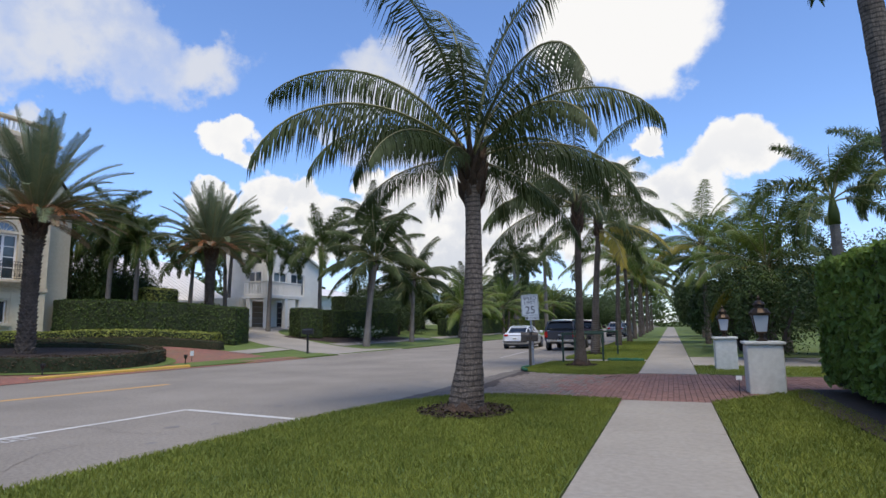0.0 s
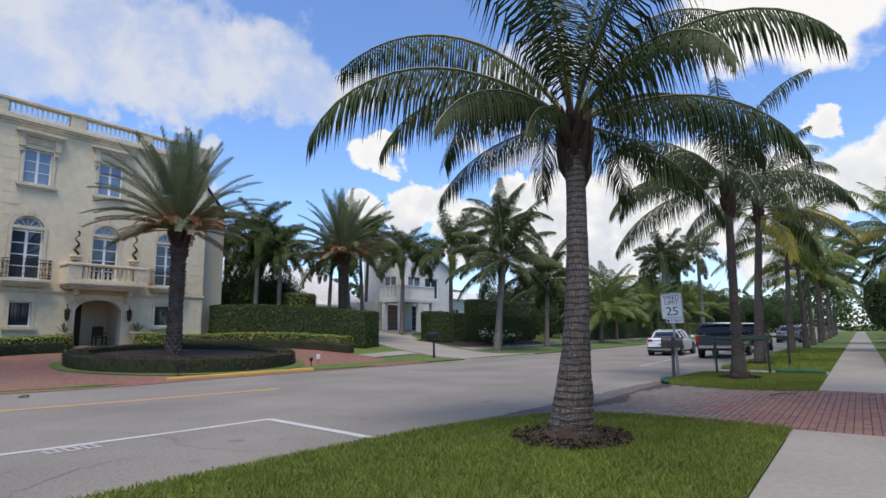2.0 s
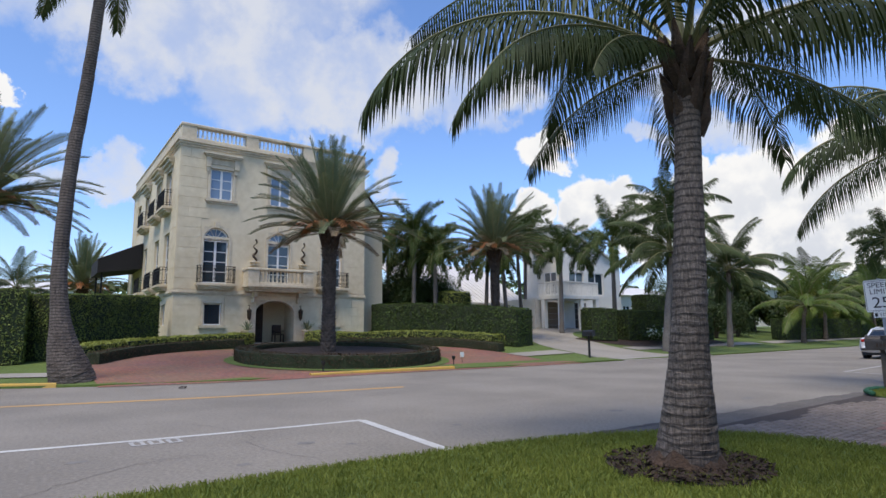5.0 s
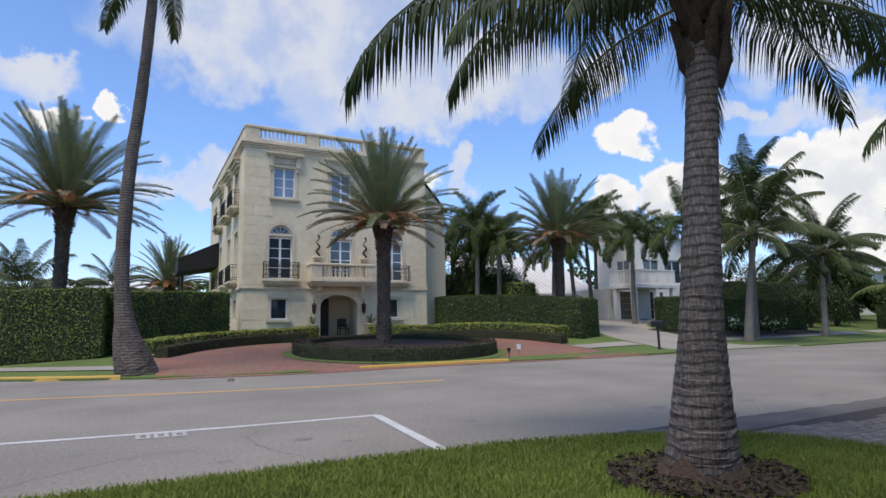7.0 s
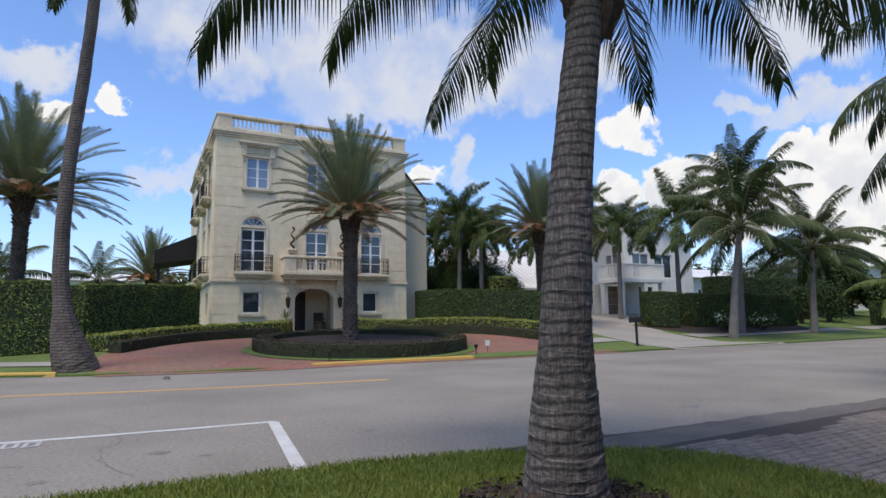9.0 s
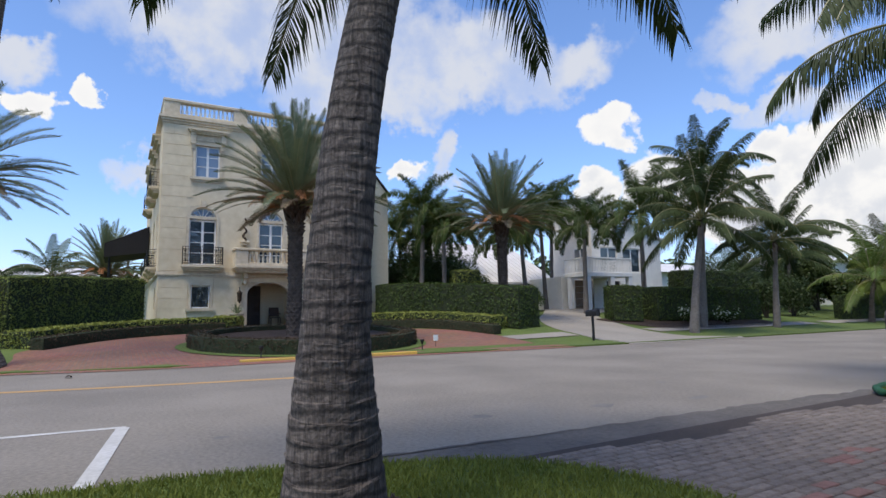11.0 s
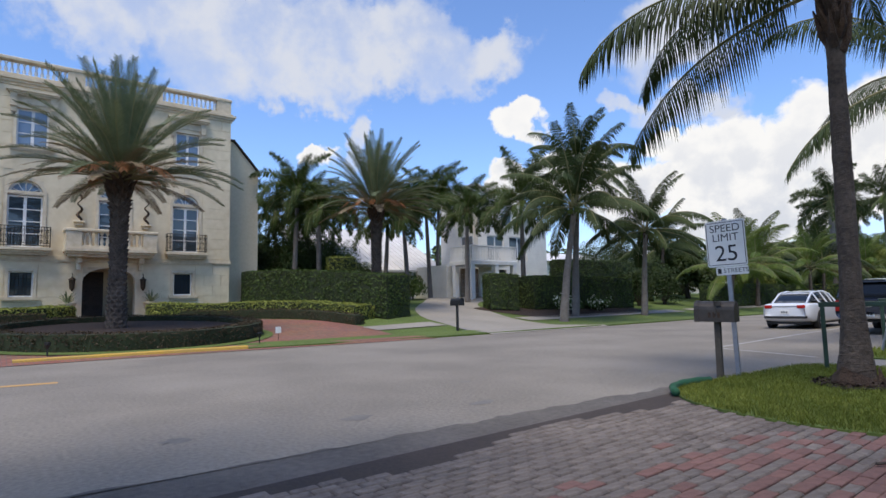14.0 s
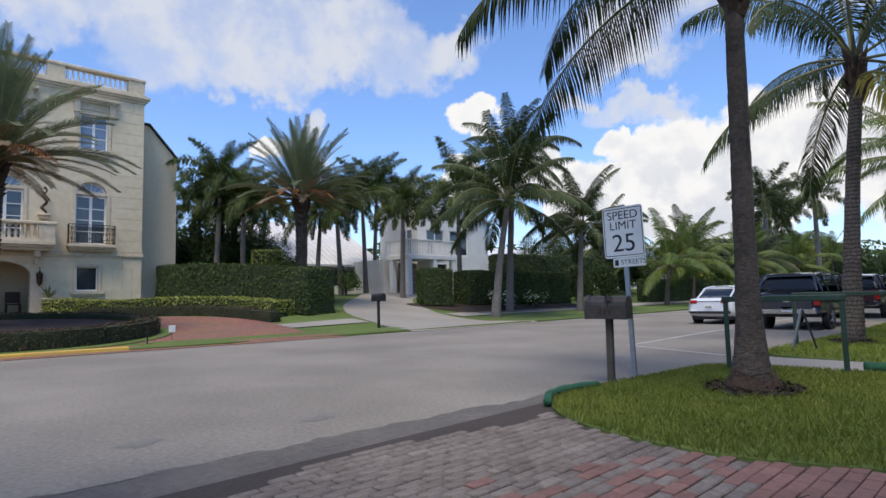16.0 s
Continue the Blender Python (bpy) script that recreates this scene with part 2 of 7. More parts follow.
M_WOOD_DARK = material("dark_wood", (0.045, 0.026, 0.016), 0.55, second=(0.02, 0.012, 0.008), grain=12, stain=2)
M_CANVAS = material("black_canvas", (0.014, 0.012, 0.012), 0.9)
M_TRUNK = material("coconut_trunk", (0.17, 0.138, 0.112), 0.95, second=(0.07, 0.053, 0.042), grain=20, stain=2.2, bump=0.8, bump_scale=34, rings=0.085, fibres=0.5)
M_TRUNK_DARK = material("dark_palm_trunk", (0.125, 0.094, 0.07), 0.95, second=(0.045, 0.033, 0.025), grain=18, stain=3, bump=0.9, bump_scale=30, vary=0.4)
M_TRUNK_PALE = material("pale_palm_trunk", (0.2, 0.178, 0.155), 0.92, second=(0.115, 0.1, 0.088), grain=10, stain=1.6, bump=0.6, bump_scale=24)
M_BOOT = material("palm_fibre", (0.085, 0.05, 0.03), 0.95, second=(0.035, 0.022, 0.014), grain=30, stain=5, bump=1.0, bump_scale=50)
M_FROND = material("coconut_frond", (0.06, 0.082, 0.024), 0.6, second=(0.03, 0.045, 0.014), grain=2.0, stain=0.6, bump=0, translucent=0.22, vary=0.3)
M_FROND_LIGHT = material("young_coconut_frond", (0.15, 0.19, 0.035), 0.45, second=(0.075, 0.12, 0.025), grain=2.0, stain=0.5, bump=0, translucent=0.3, vary=0.3)
M_FROND_GOLD = material("yellowing_frond", (0.33, 0.25, 0.035), 0.5, second=(0.2, 0.18, 0.035), grain=2.0, stain=0.5, bump=0, translucent=0.3, vary=0.25)
M_FROND_DATE = material("date_frond", (0.185, 0.215, 0.115), 0.5, second=(0.085, 0.11, 0.055), grain=2.0, stain=0.6, bump=0, translucent=0.2, vary=0.3)
M_FROND_DRY = material("dry_frond", (0.29, 0.21, 0.13), 0.7, second=(0.16, 0.12, 0.075), grain=2.0, stain=0.6, bump=0, translucent=0.15, vary=0.3)
M_FROND_FOX = material("foxtail_frond", (0.1, 0.135, 0.032), 0.45, second=(0.045, 0.072, 0.02), grain=2.0, stain=0.6, bump=0, translucent=0.25, vary=0.3)
M_RACHIS = material("frond_stem", (0.2, 0.19, 0.07), 0.5, second=(0.13, 0.12, 0.05), bump=0)
M_ORANGE = material("fruit_stalk", (0.55, 0.2, 0.06), 0.6, second=(0.36, 0.14, 0.05), grain=6, bump=0)
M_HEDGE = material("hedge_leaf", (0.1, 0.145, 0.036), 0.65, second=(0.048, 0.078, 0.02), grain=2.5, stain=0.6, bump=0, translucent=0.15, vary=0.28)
# lighter, yellower copy of the hedge leaf, with sunlight mixed into its colour
M_HEDGE_SUNLIT = material("hedge_leaf_sun_tinted", (0.21, 0.25, 0.06), 0.65, second=(0.11, 0.145, 0.034), grain=2.5, stain=0.6, bump=0, translucent=0.15, vary=0.28)
M_HEDGE_LIGHT = material("light_hedge_leaf", (0.32, 0.34, 0.08), 0.65, second=(0.16, 0.19, 0.04), grain=2.5, stain=0.8, bump=0, translucent=0.2, vary=0.45)
M_HEDGE_DARK = material("clipped_dark_hedge_leaf", (0.082, 0.06, 0.034), 0.7, second=(0.046, 0.032, 0.019), grain=3, stain=0.8, bump=0, translucent=0.1, vary=0.4)
# leaf green painted dark: the shade deep between hedge leaves
M_HEDGE_SHADE = material("hedge_inner_shade", (0.03, 0.042, 0.015), 0.95, second=(0.018, 0.026, 0.01), grain=8, stain=1)
M_CLUSIA = material("broad_leaf", (0.25, 0.36, 0.075), 0.45, second=(0.13, 0.21, 0.042), grain=3, stain=1.0, bump=0, translucent=0.35, vary=0.45)
M_BUSH = material("shrub_leaf", (0.075, 0.11, 0.032), 0.45, second=(0.032, 0.052, 0.017), grain=2, stain=0.5, bump=0, translucent=0.15, vary=0.5)
M_FLOWER = material("white_flower", (0.72, 0.74, 0.62), 0.6, second=(0.5, 0.55, 0.36), bump=0, vary=0.2)
M_BRANCH = material("branch_bark", (0.075, 0.06, 0.048), 0.95, bump=0.6)


# ---- mesh tools ----
class Shape:
    """Gathers corners and faces of one mesh."""

    def __init__(self):
        self.v, self.f, self.m = [], [], []

    def add(self, verts, faces, mat=0):
        o = len(self.v)
        self.v.extend(tuple(p) for p in verts)
        self.f.extend(tuple(i + o for i in f) for f in faces)
        self.m.extend([mat] * len(faces))
        return self

    def box(self, x0, x1, y0, y1, z0, z1, bevel=0.0, mat=0):
        if bevel <= 0:
            c = [(x, y, z) for z in (z0, z1) for x, y in ((x0, y0), (x1, y0), (x1, y1), (x0, y1))]
            return self.add(c, [(3, 2, 1, 0), (4, 5, 6, 7), (0, 1, 5, 4), (1, 2, 6, 5), (2, 3, 7, 6), (3, 0, 4, 7)], mat)
        b = min(bevel, (x1 - x0) / 2.01, (y1 - y0) / 2.01, (z1 - z0) / 2.01)
        rings = [(z0, b), (z0 + b, 0), (z1 - b, 0), (z1, b)]
        vs, fs = [], []
        for z, k in rings:
            a = b if k == 0 else b
            vs += [(x0 + a + k, y0 + k, z), (x1 - a - k, y0 + k, z), (x1 - k, y0 + a + k, z), (x1 - k, y1 - a - k, z),
                   (x1 - a - k, y1 - k, z), (x0 + a + k, y1 - k, z), (x0 + k, y1 - a - k, z), (x0 + k, y0 + a + k, z)]
        for r in range(3):
            for i in range(8):
                j = (i + 1) % 8
                fs.append((r * 8 + i, r * 8 + j, r * 8 + 8 + j, r * 8 + 8 + i))
        fs += [tuple(reversed(range(8))), tuple(range(24, 32))]
        return self.add(vs, fs, mat)

    def tube(self, path, radii, n=8, caps=True, mat=0, wobble=None):
        """A round bar along a path of points; radii: one for each."""
        path = [Vector(p) for p in path]
        vs, fs = [], []
        up = Vector((0, 0, 1))
        d0 = (path[1] - path[0]).normalized()
        side = d0.cross(up if abs(d0.z) < 0.95 else Vector((1, 0, 0))).normalized()
        for i, p in enumerate(path):
            d = (path[min(i + 1, len(path) - 1)] - path[max(i - 1, 0)]).normalized()
            side = (side - d * side.dot(d)).normalized()
            b = d.cross(side)
            for k in range(n):
                a = 2 * math.pi * k / n
                r = radii[i] * (wobble(i, k) if wobble else 1)
                vs.append(p + (side * math.cos(a) + b * math.sin(a)) * r)
        for i in range(len(path) - 1):
            for k in range(n):
                j = (k + 1) % n
                fs.append((i * n + k, i * n + j, i * n + n + j, i * n + n + k))
        if caps:
            fs += [tuple(reversed(range(n))), tuple(range((len(path) - 1) * n, len(path) * n))]
        return self.add(vs, fs, mat)

    def lathe(self, profile, centre=(0, 0, 0), n=12, mat=0, axis="z"):
        """Turns (radius, height) pairs round an upright axis (or one along x)."""
        vs, fs = [], []
        cx, cy, cz = centre
        for r, h in profile:
            for k in range(n):
                a = 2 * math.pi * k / n
                if axis == "z":
                    vs.append((cx + r * math.cos(a), cy + r * math.sin(a), cz + h))
                else:
                    vs.append((cx + h, cy + r * math.cos(a), cz + r * math.sin(a)))
        for i in range(len(profile) - 1):
            for k in range(n):
                j = (k + 1) % n
                fs.append((i * n + k, i * n + j, i * n + n + j, i * n + n + k))
        fs += [tuple(reversed(range(n))), tuple(range((len(profile) - 1) * n, len(profile) * n))]
        return self.add(vs, fs, mat)

    def prism(self, outline, z0, z1, mat=0):
        n = len(outline)
        vs = [(x, y, z0) for x, y in outline] + [(x, y, z1) for x, y in outline]
        fs = [tuple(reversed(range(n))), tuple(range(n, 2 * n))] + [(i, (i + 1) % n, n + (i + 1) % n, n + i) for i in range(n)]
        return self.add(vs, fs, mat)

    def moved(self, m):
        self.v = [tuple(m @ Vector(p)) for p in self.v]
        return self

    def mesh(self, name, *mats, smooth=False):
        me = bpy.data.meshes.new(name)
        me.from_pydata(self.v, [], self.f)
        for m in mats:
            me.materials.append(m)
        if len(mats) > 1:
            me.polygons.foreach_set("material_index", self.m)
        if smooth:
            me.polygons.foreach_set("use_smooth", [True] * len(self.f))
        me.update()
        return me


def part(name, shape, mat, parent, label="", smooth=False, kind=""):
    """One mesh under a thing or a part."""
    mats = mat if isinstance(mat, tuple) else (mat,)
    me = shape if isinstance(shape, bpy.types.Mesh) else shape.mesh(name, *mats, smooth=smooth)
    ob = new(name, me)
    ob.parent = parent
    if label or kind:
        tagged(ob, label, kind=kind)
    return ob


def thing(name, label, category, at=None, group="", kind=""):
    ob = new(name)
    ob.empty_display_size = 0.2
    if at is not None:
        ob.matrix_world = at
    return tagged(ob, label, category, group, kind)


def whole(name, shape, mat, label, category, group="", kind="", smooth=False):
    mats = mat if isinstance(mat, tuple) else (mat,)
    me = shape if isinstance(shape, bpy.types.Mesh) else shape.mesh(name, *mats, smooth=smooth)
    return tagged(new(name, me), label, category, group, kind)


def quads_mesh(name, corners, mat):
    """A mesh of loose four-cornered leaves from an array (n, 4, 3)."""
    n = len(corners)
    me = bpy.data.meshes.new(name)
    me.vertices.add(n * 4)
    me.vertices.foreach_set("co", np.asarray(corners, dtype=np.float32).ravel())
    me.loops.add(n * 4)
    me.loops.foreach_set("vertex_index", np.arange(n * 4, dtype=np.int32))
    me.polygons.add(n)
    me.polygons.foreach_set("loop_start", np.arange(0, n * 4, 4, dtype=np.int32))
    me.polygons.foreach_set("loop_total", np.full(n, 4, dtype=np.int32))
    me.materials.append(mat)
    me.update(calc_edges=True)
    return me


def leaf_quads(points, normals, size, rng, spread=0.7, slim=0.5):
    """Pointed leaves that sit at points and face about along normals."""
    n = len(points)
    nn = normals + rng.normal(0, spread, (n, 3))
    nn /= np.linalg.norm(nn, axis=1)[:, None]
    t = np.cross(nn, rng.normal(0, 1, (n, 3)))
    t /= np.linalg.norm(t, axis=1)[:, None] + 1e-9
    b = np.cross(nn, t)
    s = (size * rng.uniform(0.6, 1.3, n))[:, None]
    mid = points + nn * s * 0.12
    return np.stack([points - t * s * 0.5, mid - b * s * slim * 0.5, points + t * s * 0.5, mid + b * s * slim * 0.5], axis=1)


# ---- the lie of the land ----
def rise(y):
    return 0.055 + 0.05 * min(1.0, max(0.0, (y - 20.0) / 6.0))


def bend(y):
    """How far the far side of the road swings away behind the bend."""
    return -0.045 * (12 - y) ** 2 if 2 < y < 12 else (-4.5 - 0.9 * (2 - y) if y <= 2 else 0.0)


def lawn_x(y):
    """The line from which the far gardens rise."""
    return -15.9 + bend(y) * 0.9 - 0.3 * min(1, max(0, (y - 12) / 10))


def far_x(y):
    """The far kerb: it draws in as the street runs on."""
    k = max(0.0, y - 12)
    return -15.9 + bend(y) * 0.9 + 1.9 * k * k / (k * k + 110)


def land(x, y):
    """Height of the far side's ground."""
    if x > far_x(y):
        return 0.0
    return 0.06 + rise(y) * min(13.5, max(0.0, lawn_x(y) - 0.2 - x))


def sheet(x0, x1, y0, y1, z, step=1.0, lift=0.0):
    """A ground sheet over a plan rectangle; z: a number or a function of x, y."""
    s = Shape()
    nx, ny = max(1, round((x1 - x0) / step)), max(1, round((y1 - y0) / step))
    f = z if callable(z) else (lambda x, y: z)
    for j in range(ny + 1):
        for i in range(nx + 1):
            x, y = x0 + (x1 - x0) * i / nx, y0 + (y1 - y0) * j / ny
            s.v.append((x, y, f(x, y) + lift))
    for j in range(ny):
        for i in range(nx):
            a = j * (nx + 1) + i
            s.f.append((a, a + 1, a + nx + 2, a + nx + 1))
            s.m.append(0)
    return s


def strip(left, right, ys, lift_l, lift_r):
    """A band between two lines x(y)."""
    s = Shape()
    for y in ys:
        s.v += [(left(y), y, lift_l(left(y), y)), (right(y), y, lift_r(right(y), y))]
    for i in range(len(ys) - 1):
        s.f.append((2 * i, 2 * i + 1, 2 * i + 3, 2 * i + 2))
        s.m.append(0)
    return s


def smooth_line(points, n=8):
    """A rounded plan line through points."""
    out = []
    P = [Vector(p) for p in points]
    for i in range(len(P) - 1):
        a, b, c, d = P[max(i - 1, 0)], P[i], P[i + 1], P[min(i + 2, len(P) - 1)]
        for k in range(n):
            t = k / n
            out.append(0.5 * ((2 * b) + (c - a) * t + (2 * a - 5 * b + 4 * c - d) * t * t + (3 * b - a - 3 * c + d) * t ** 3))
    return out + [P[-1]]


def slab(outline, z0, z1, shoulder=0.0):
    """A raised patch of ground with an outline in plan, its rim rounded down."""
    s = Shape()
    bm = bmesh.new()
    top = [bm.verts.new((x, y, z1)) for x, y in outline]
    face = bm.faces.new(top)
    if face.normal.z < 0 or sum((b.co.x - a.co.x) * (b.co.y + a.co.y) for a, b in zip(top, top[1:] + top[:1])) > 0:
        bmesh.ops.reverse_faces(bm, faces=[face])
    if shoulder:
        bmesh.ops.inset_region(bm, faces=[face], thickness=shoulder, depth=0)
        for v in top:
            v.co.z -= shoulder * 0.4
    bmesh.ops.triangulate(bm, faces=[f for f in bm.faces if len(f.verts) > 4])
    bm.verts.index_update()
    s.v = [tuple(v.co) for v in bm.verts]
    s.f = [tuple(v.index for v in f.verts) for f in bm.faces]
    n, o = len(top), len(s.v)
    zt = z1 - shoulder * 0.4
    s.v += [(x, y, zt) for x, y in outline] + [(x, y, z0) for x, y in outline]
    s.f += [(o + i, o + (i + 1) % n, o + n + (i + 1) % n, o + n + i) for i in range(n)]
    s.m = [0] * len(s.f)
    bm.free()
    return s


# ---- ground, road, pavements ----
ground = whole("ground", sheet(-900, 900, -900, 900, -0.12, step=150), M_GRASS, "flat open ground reaching to the horizon", "ground", kind="structure")

YS = [-60, -40, -25, -15, -8, -4, -2] + [y * 1.0 for y in range(0, 30)] + [32, 35, 40, 50, 60, 80, 100, 140, 200, 300]
near_x = lambda y: -2.2
road = whole("road", strip(lambda y: far_x(y) - 0.1, near_x, YS, lambda x, y: 0.0, lambda x, y: 0.0), M_ASPHALT,
             "worn pale grey asphalt street with faint stains", "road", kind="structure")

far_ys = [-60, -40, -25, -15, -10] + [y * 1.0 for y in range(-8, 62)] + [70, 80, 100, 140, 200, 300]
yard = Shape()
cols = [0, 0.2, 2, 4, 6, 8, 10, 12, 13.7, 20, 60, 300]
for y in far_ys:
    for c in cols:
        x = far_x(y) - c
        yard.v.append((x, y, land(x, y) if c >= 0.2 else 0.06))
for j in range(len(far_ys) - 1):
    for i in range(len(cols) - 1):
        a = j * len(cols) + i
        yard.f.append((a + 1, a, a + len(cols), a + len(cols) + 1))
        yard.m.append(0)
for j in range(len(far_ys) - 1):   # the step down to the road
    y, y2 = far_ys[j], far_ys[j + 1]
    yard.add([(far_x(y), y, 0.06), (far_x(y2), y2, 0.06), (far_x(y2), y2, -0.05), (far_x(y), y, -0.05)], [(0, 1, 2, 3)])
whole("lawn_far", yard, M_GRASS, "clipped green lawn rising gently from the street", "lawn", kind="structure")


def draped(outline, lift=0.03, step=0.8):
    """A thin sheet that follows the far ground inside a plan outline."""
    bm = bmesh.new()
    face = bm.faces.new([bm.verts.new((x, y, 0)) for x, y in outline])
    bm.normal_update()
    if face.normal.z < 0:
        bmesh.ops.reverse_faces(bm, faces=[face])
    xs, ys_ = [p[0] for p in outline], [p[1] for p in outline]
    for lo, hi, no in ((min(xs), max(xs), (1, 0, 0)), (min(ys_), max(ys_), (0, 1, 0))):
        k = lo + step
        while k < hi:
            co = (k, 0, 0) if no[0] else (0, k, 0)
            bmesh.ops.bisect_plane(bm, geom=bm.verts[:] + bm.edges[:] + bm.faces[:], plane_co=co, plane_no=no)
            k += step
    for v in bm.verts:
        v.co.z = land(v.co.x, v.co.y) + lift
    bmesh.ops.triangulate(bm, faces=bm.faces[:])
    s = Shape()
    bm.verts.index_update()
    s.v, s.f = [tuple(v.co) for v in bm.verts], [tuple(v.index for v in f.verts) for f in bm.faces]
    s.m = [0] * len(s.f)
    bm.free()
    return s


COURT = (-20.4, 15.1)
court_line = smooth_line([(far_x(23.3) + 0.25, 23.3), (-16.6, 22.9), (-19.3, 23.2), (-22.5, 22.6), (-25.6, 20.4), (-27.0, 17.6), (-30.0, 17.3), (-30.0, 14.3), (-27.2, 13.8), (-26.2, 10.5),
                          (-24.4, 7.6), (-22.3, 6.2), (-19.8, 6.3), (far_x(6.4) + 0.3, 6.3)], 6)
court_line += [Vector((far_x(y) + 0.25, y)) for y in (7, 8, 9, 10, 11, 12, 14, 16, 18, 20, 22)]
whole("brick_court", draped([tuple(p) for p in court_line], 0.012), M_BRICK_FAR, "red brick forecourt drive, weathered and faded", "driveway", kind="structure")

drive_line = smooth_line([(far_x(32) + 0.2, 32.4), (-16.0, 31.6), (-18.0, 31.2), (-20.5, 32.0), (-24.5, 34.2), (-27.0, 37.0), (-28.0, 40.0), (-30.5, 44.5), (-33.0, 44.5), (-33.0, 36.0), (-30.0, 34.5), (-27.5, 32.4),
                          (-24.5, 29.6), (-22.0, 27.9), (-20.0, 27.0), (-18.0, 26.6), (far_x(26) + 0.2, 25.7)], 6)
whole("driveway_far", draped([tuple(p) for p in drive_line], 0.015), M_CONCRETE, "pale concrete drive curving up to a garage", "driveway", kind="structure")
for a, b in ((23.0, 26.4), (31.6, 46.0), (47.5, 140.0)):
    ys_ = [a + (b - a) * i / 24 for i in range(25)]
    whole("pavement_far", strip(lambda y: lawn_x(y) - 2.9, lambda y: lawn_x(y) - 1.7, ys_, lambda x, y: land(x, y) + 0.03, lambda x, y: land(x, y) + 0.03), M_CONCRETE,
          "narrow pale concrete footpath across the lawn", "pavement", kind="structure")
whole("pavement_far", strip(lambda y: lawn_x(y) - 3.0, lambda y: lawn_x(y) - 1.9, [-40, -20, -10, -4, 0, 2, 4, 5.4], lambda x, y: land(x, y) + 0.03, lambda x, y: land(x, y) + 0.03), M_CONCRETE,
      "narrow pale concrete footpath across the lawn", "pavement", kind="structure")

# yellow kerb before the planting island, and the one before the next lawn
for a, b in ((11.9, 17.2), (-20, 5.4)):
    k = Shape()
    ys_ = [a + (b - a) * i / 14 for i in range(15)]
    for y in ys_:
        x = far_x(y)
        k.v += [(x + 0.02, y, -0.02), (x + 0.0, y, 0.1), (x - 0.03, y, 0.125), (x - 0.17, y, 0.125), (x - 0.2, y, 0.1), (x - 0.2, y, -0.02)]
    for j in range(14):
        for i in range(5):
            k.f.append((j * 6 + i, j * 6 + 6 + i, j * 6 + 7 + i, j * 6 + 1 + i))
            k.m.append(0)
    k.add(k.v[:6], [(0, 1, 2, 3, 4, 5)])
    k.add(k.v[84:90], [(5, 4, 3, 2, 1, 0)])
    whole("kerb", k, M_YELLOW, "faded yellow painted concrete kerb along the street", "kerb", kind="structure")

# painted lines, 4 mm proud
def road_line(points, width, mat, label, z=0.004):
    s = Shape()
    P = [Vector((*p, 0)) for p in points]
    for i, p in enumerate(P):
        d = (P[min(i + 1, len(P) - 1)] - P[max(i - 1, 0)]).normalized()
        n = Vector((-d.y, d.x, 0)) * width / 2
        s.v += [(p.x + n.x, p.y + n.y, z), (p.x - n.x, p.y - n.y, z)]
    for i in range(len(P) - 1):
        s.f.append((2 * i, 2 * i + 1, 2 * i + 3, 2 * i + 2))
        s.m.append(0)
    return whole("road_marking", s, mat, label, "road marking", kind="structure")


road_line([(-7.1 + bend(y) * 0.3, y) for y in (-14, -6, 0, 2, 4, 5, 6, 7, 8, 9.03)], 0.12, M_WHITE_LINE, "white parking bay line on the asphalt")
road_line([(-7.19, 9.0), (-4.3, 8.68)], 0.14, M_WHITE_LINE, "white parking bay end line on the asphalt", 0.006)
road_line([(-26, -16), (-21.5, -9), (-17.6, -3.5), (-15.0, 0.5), (-13.7, 3.4), (-13.0, 5.6), (-12.4, 7.5), (-11.95, 9.3), (-11.6, 11.0), (-11.35, 12.4)], 0.24, M_YELLOW_WORN, "worn yellow centre line on the asphalt")
road_line([(-6.0, 24.9), (-6.2, 30), (-6.3, 40)], 0.12, M_WHITE_WORN, "worn white parking bay line on the asphalt")
road_line([(-6.0, 24.9), (-3.6, 24.0)], 0.12, M_WHITE_WORN, "worn white parking bay end line on the asphalt", 0.006)
def ragged(points, width, seed):
    """A thin crack: a line shaken sideways."""
    rng = random.Random(seed)
    line = smooth_line([(*p, 0) for p in points], 9)
    return [(p.x + rng.uniform(-width, width), p.y + rng.uniform(-width, width)) for p in line]


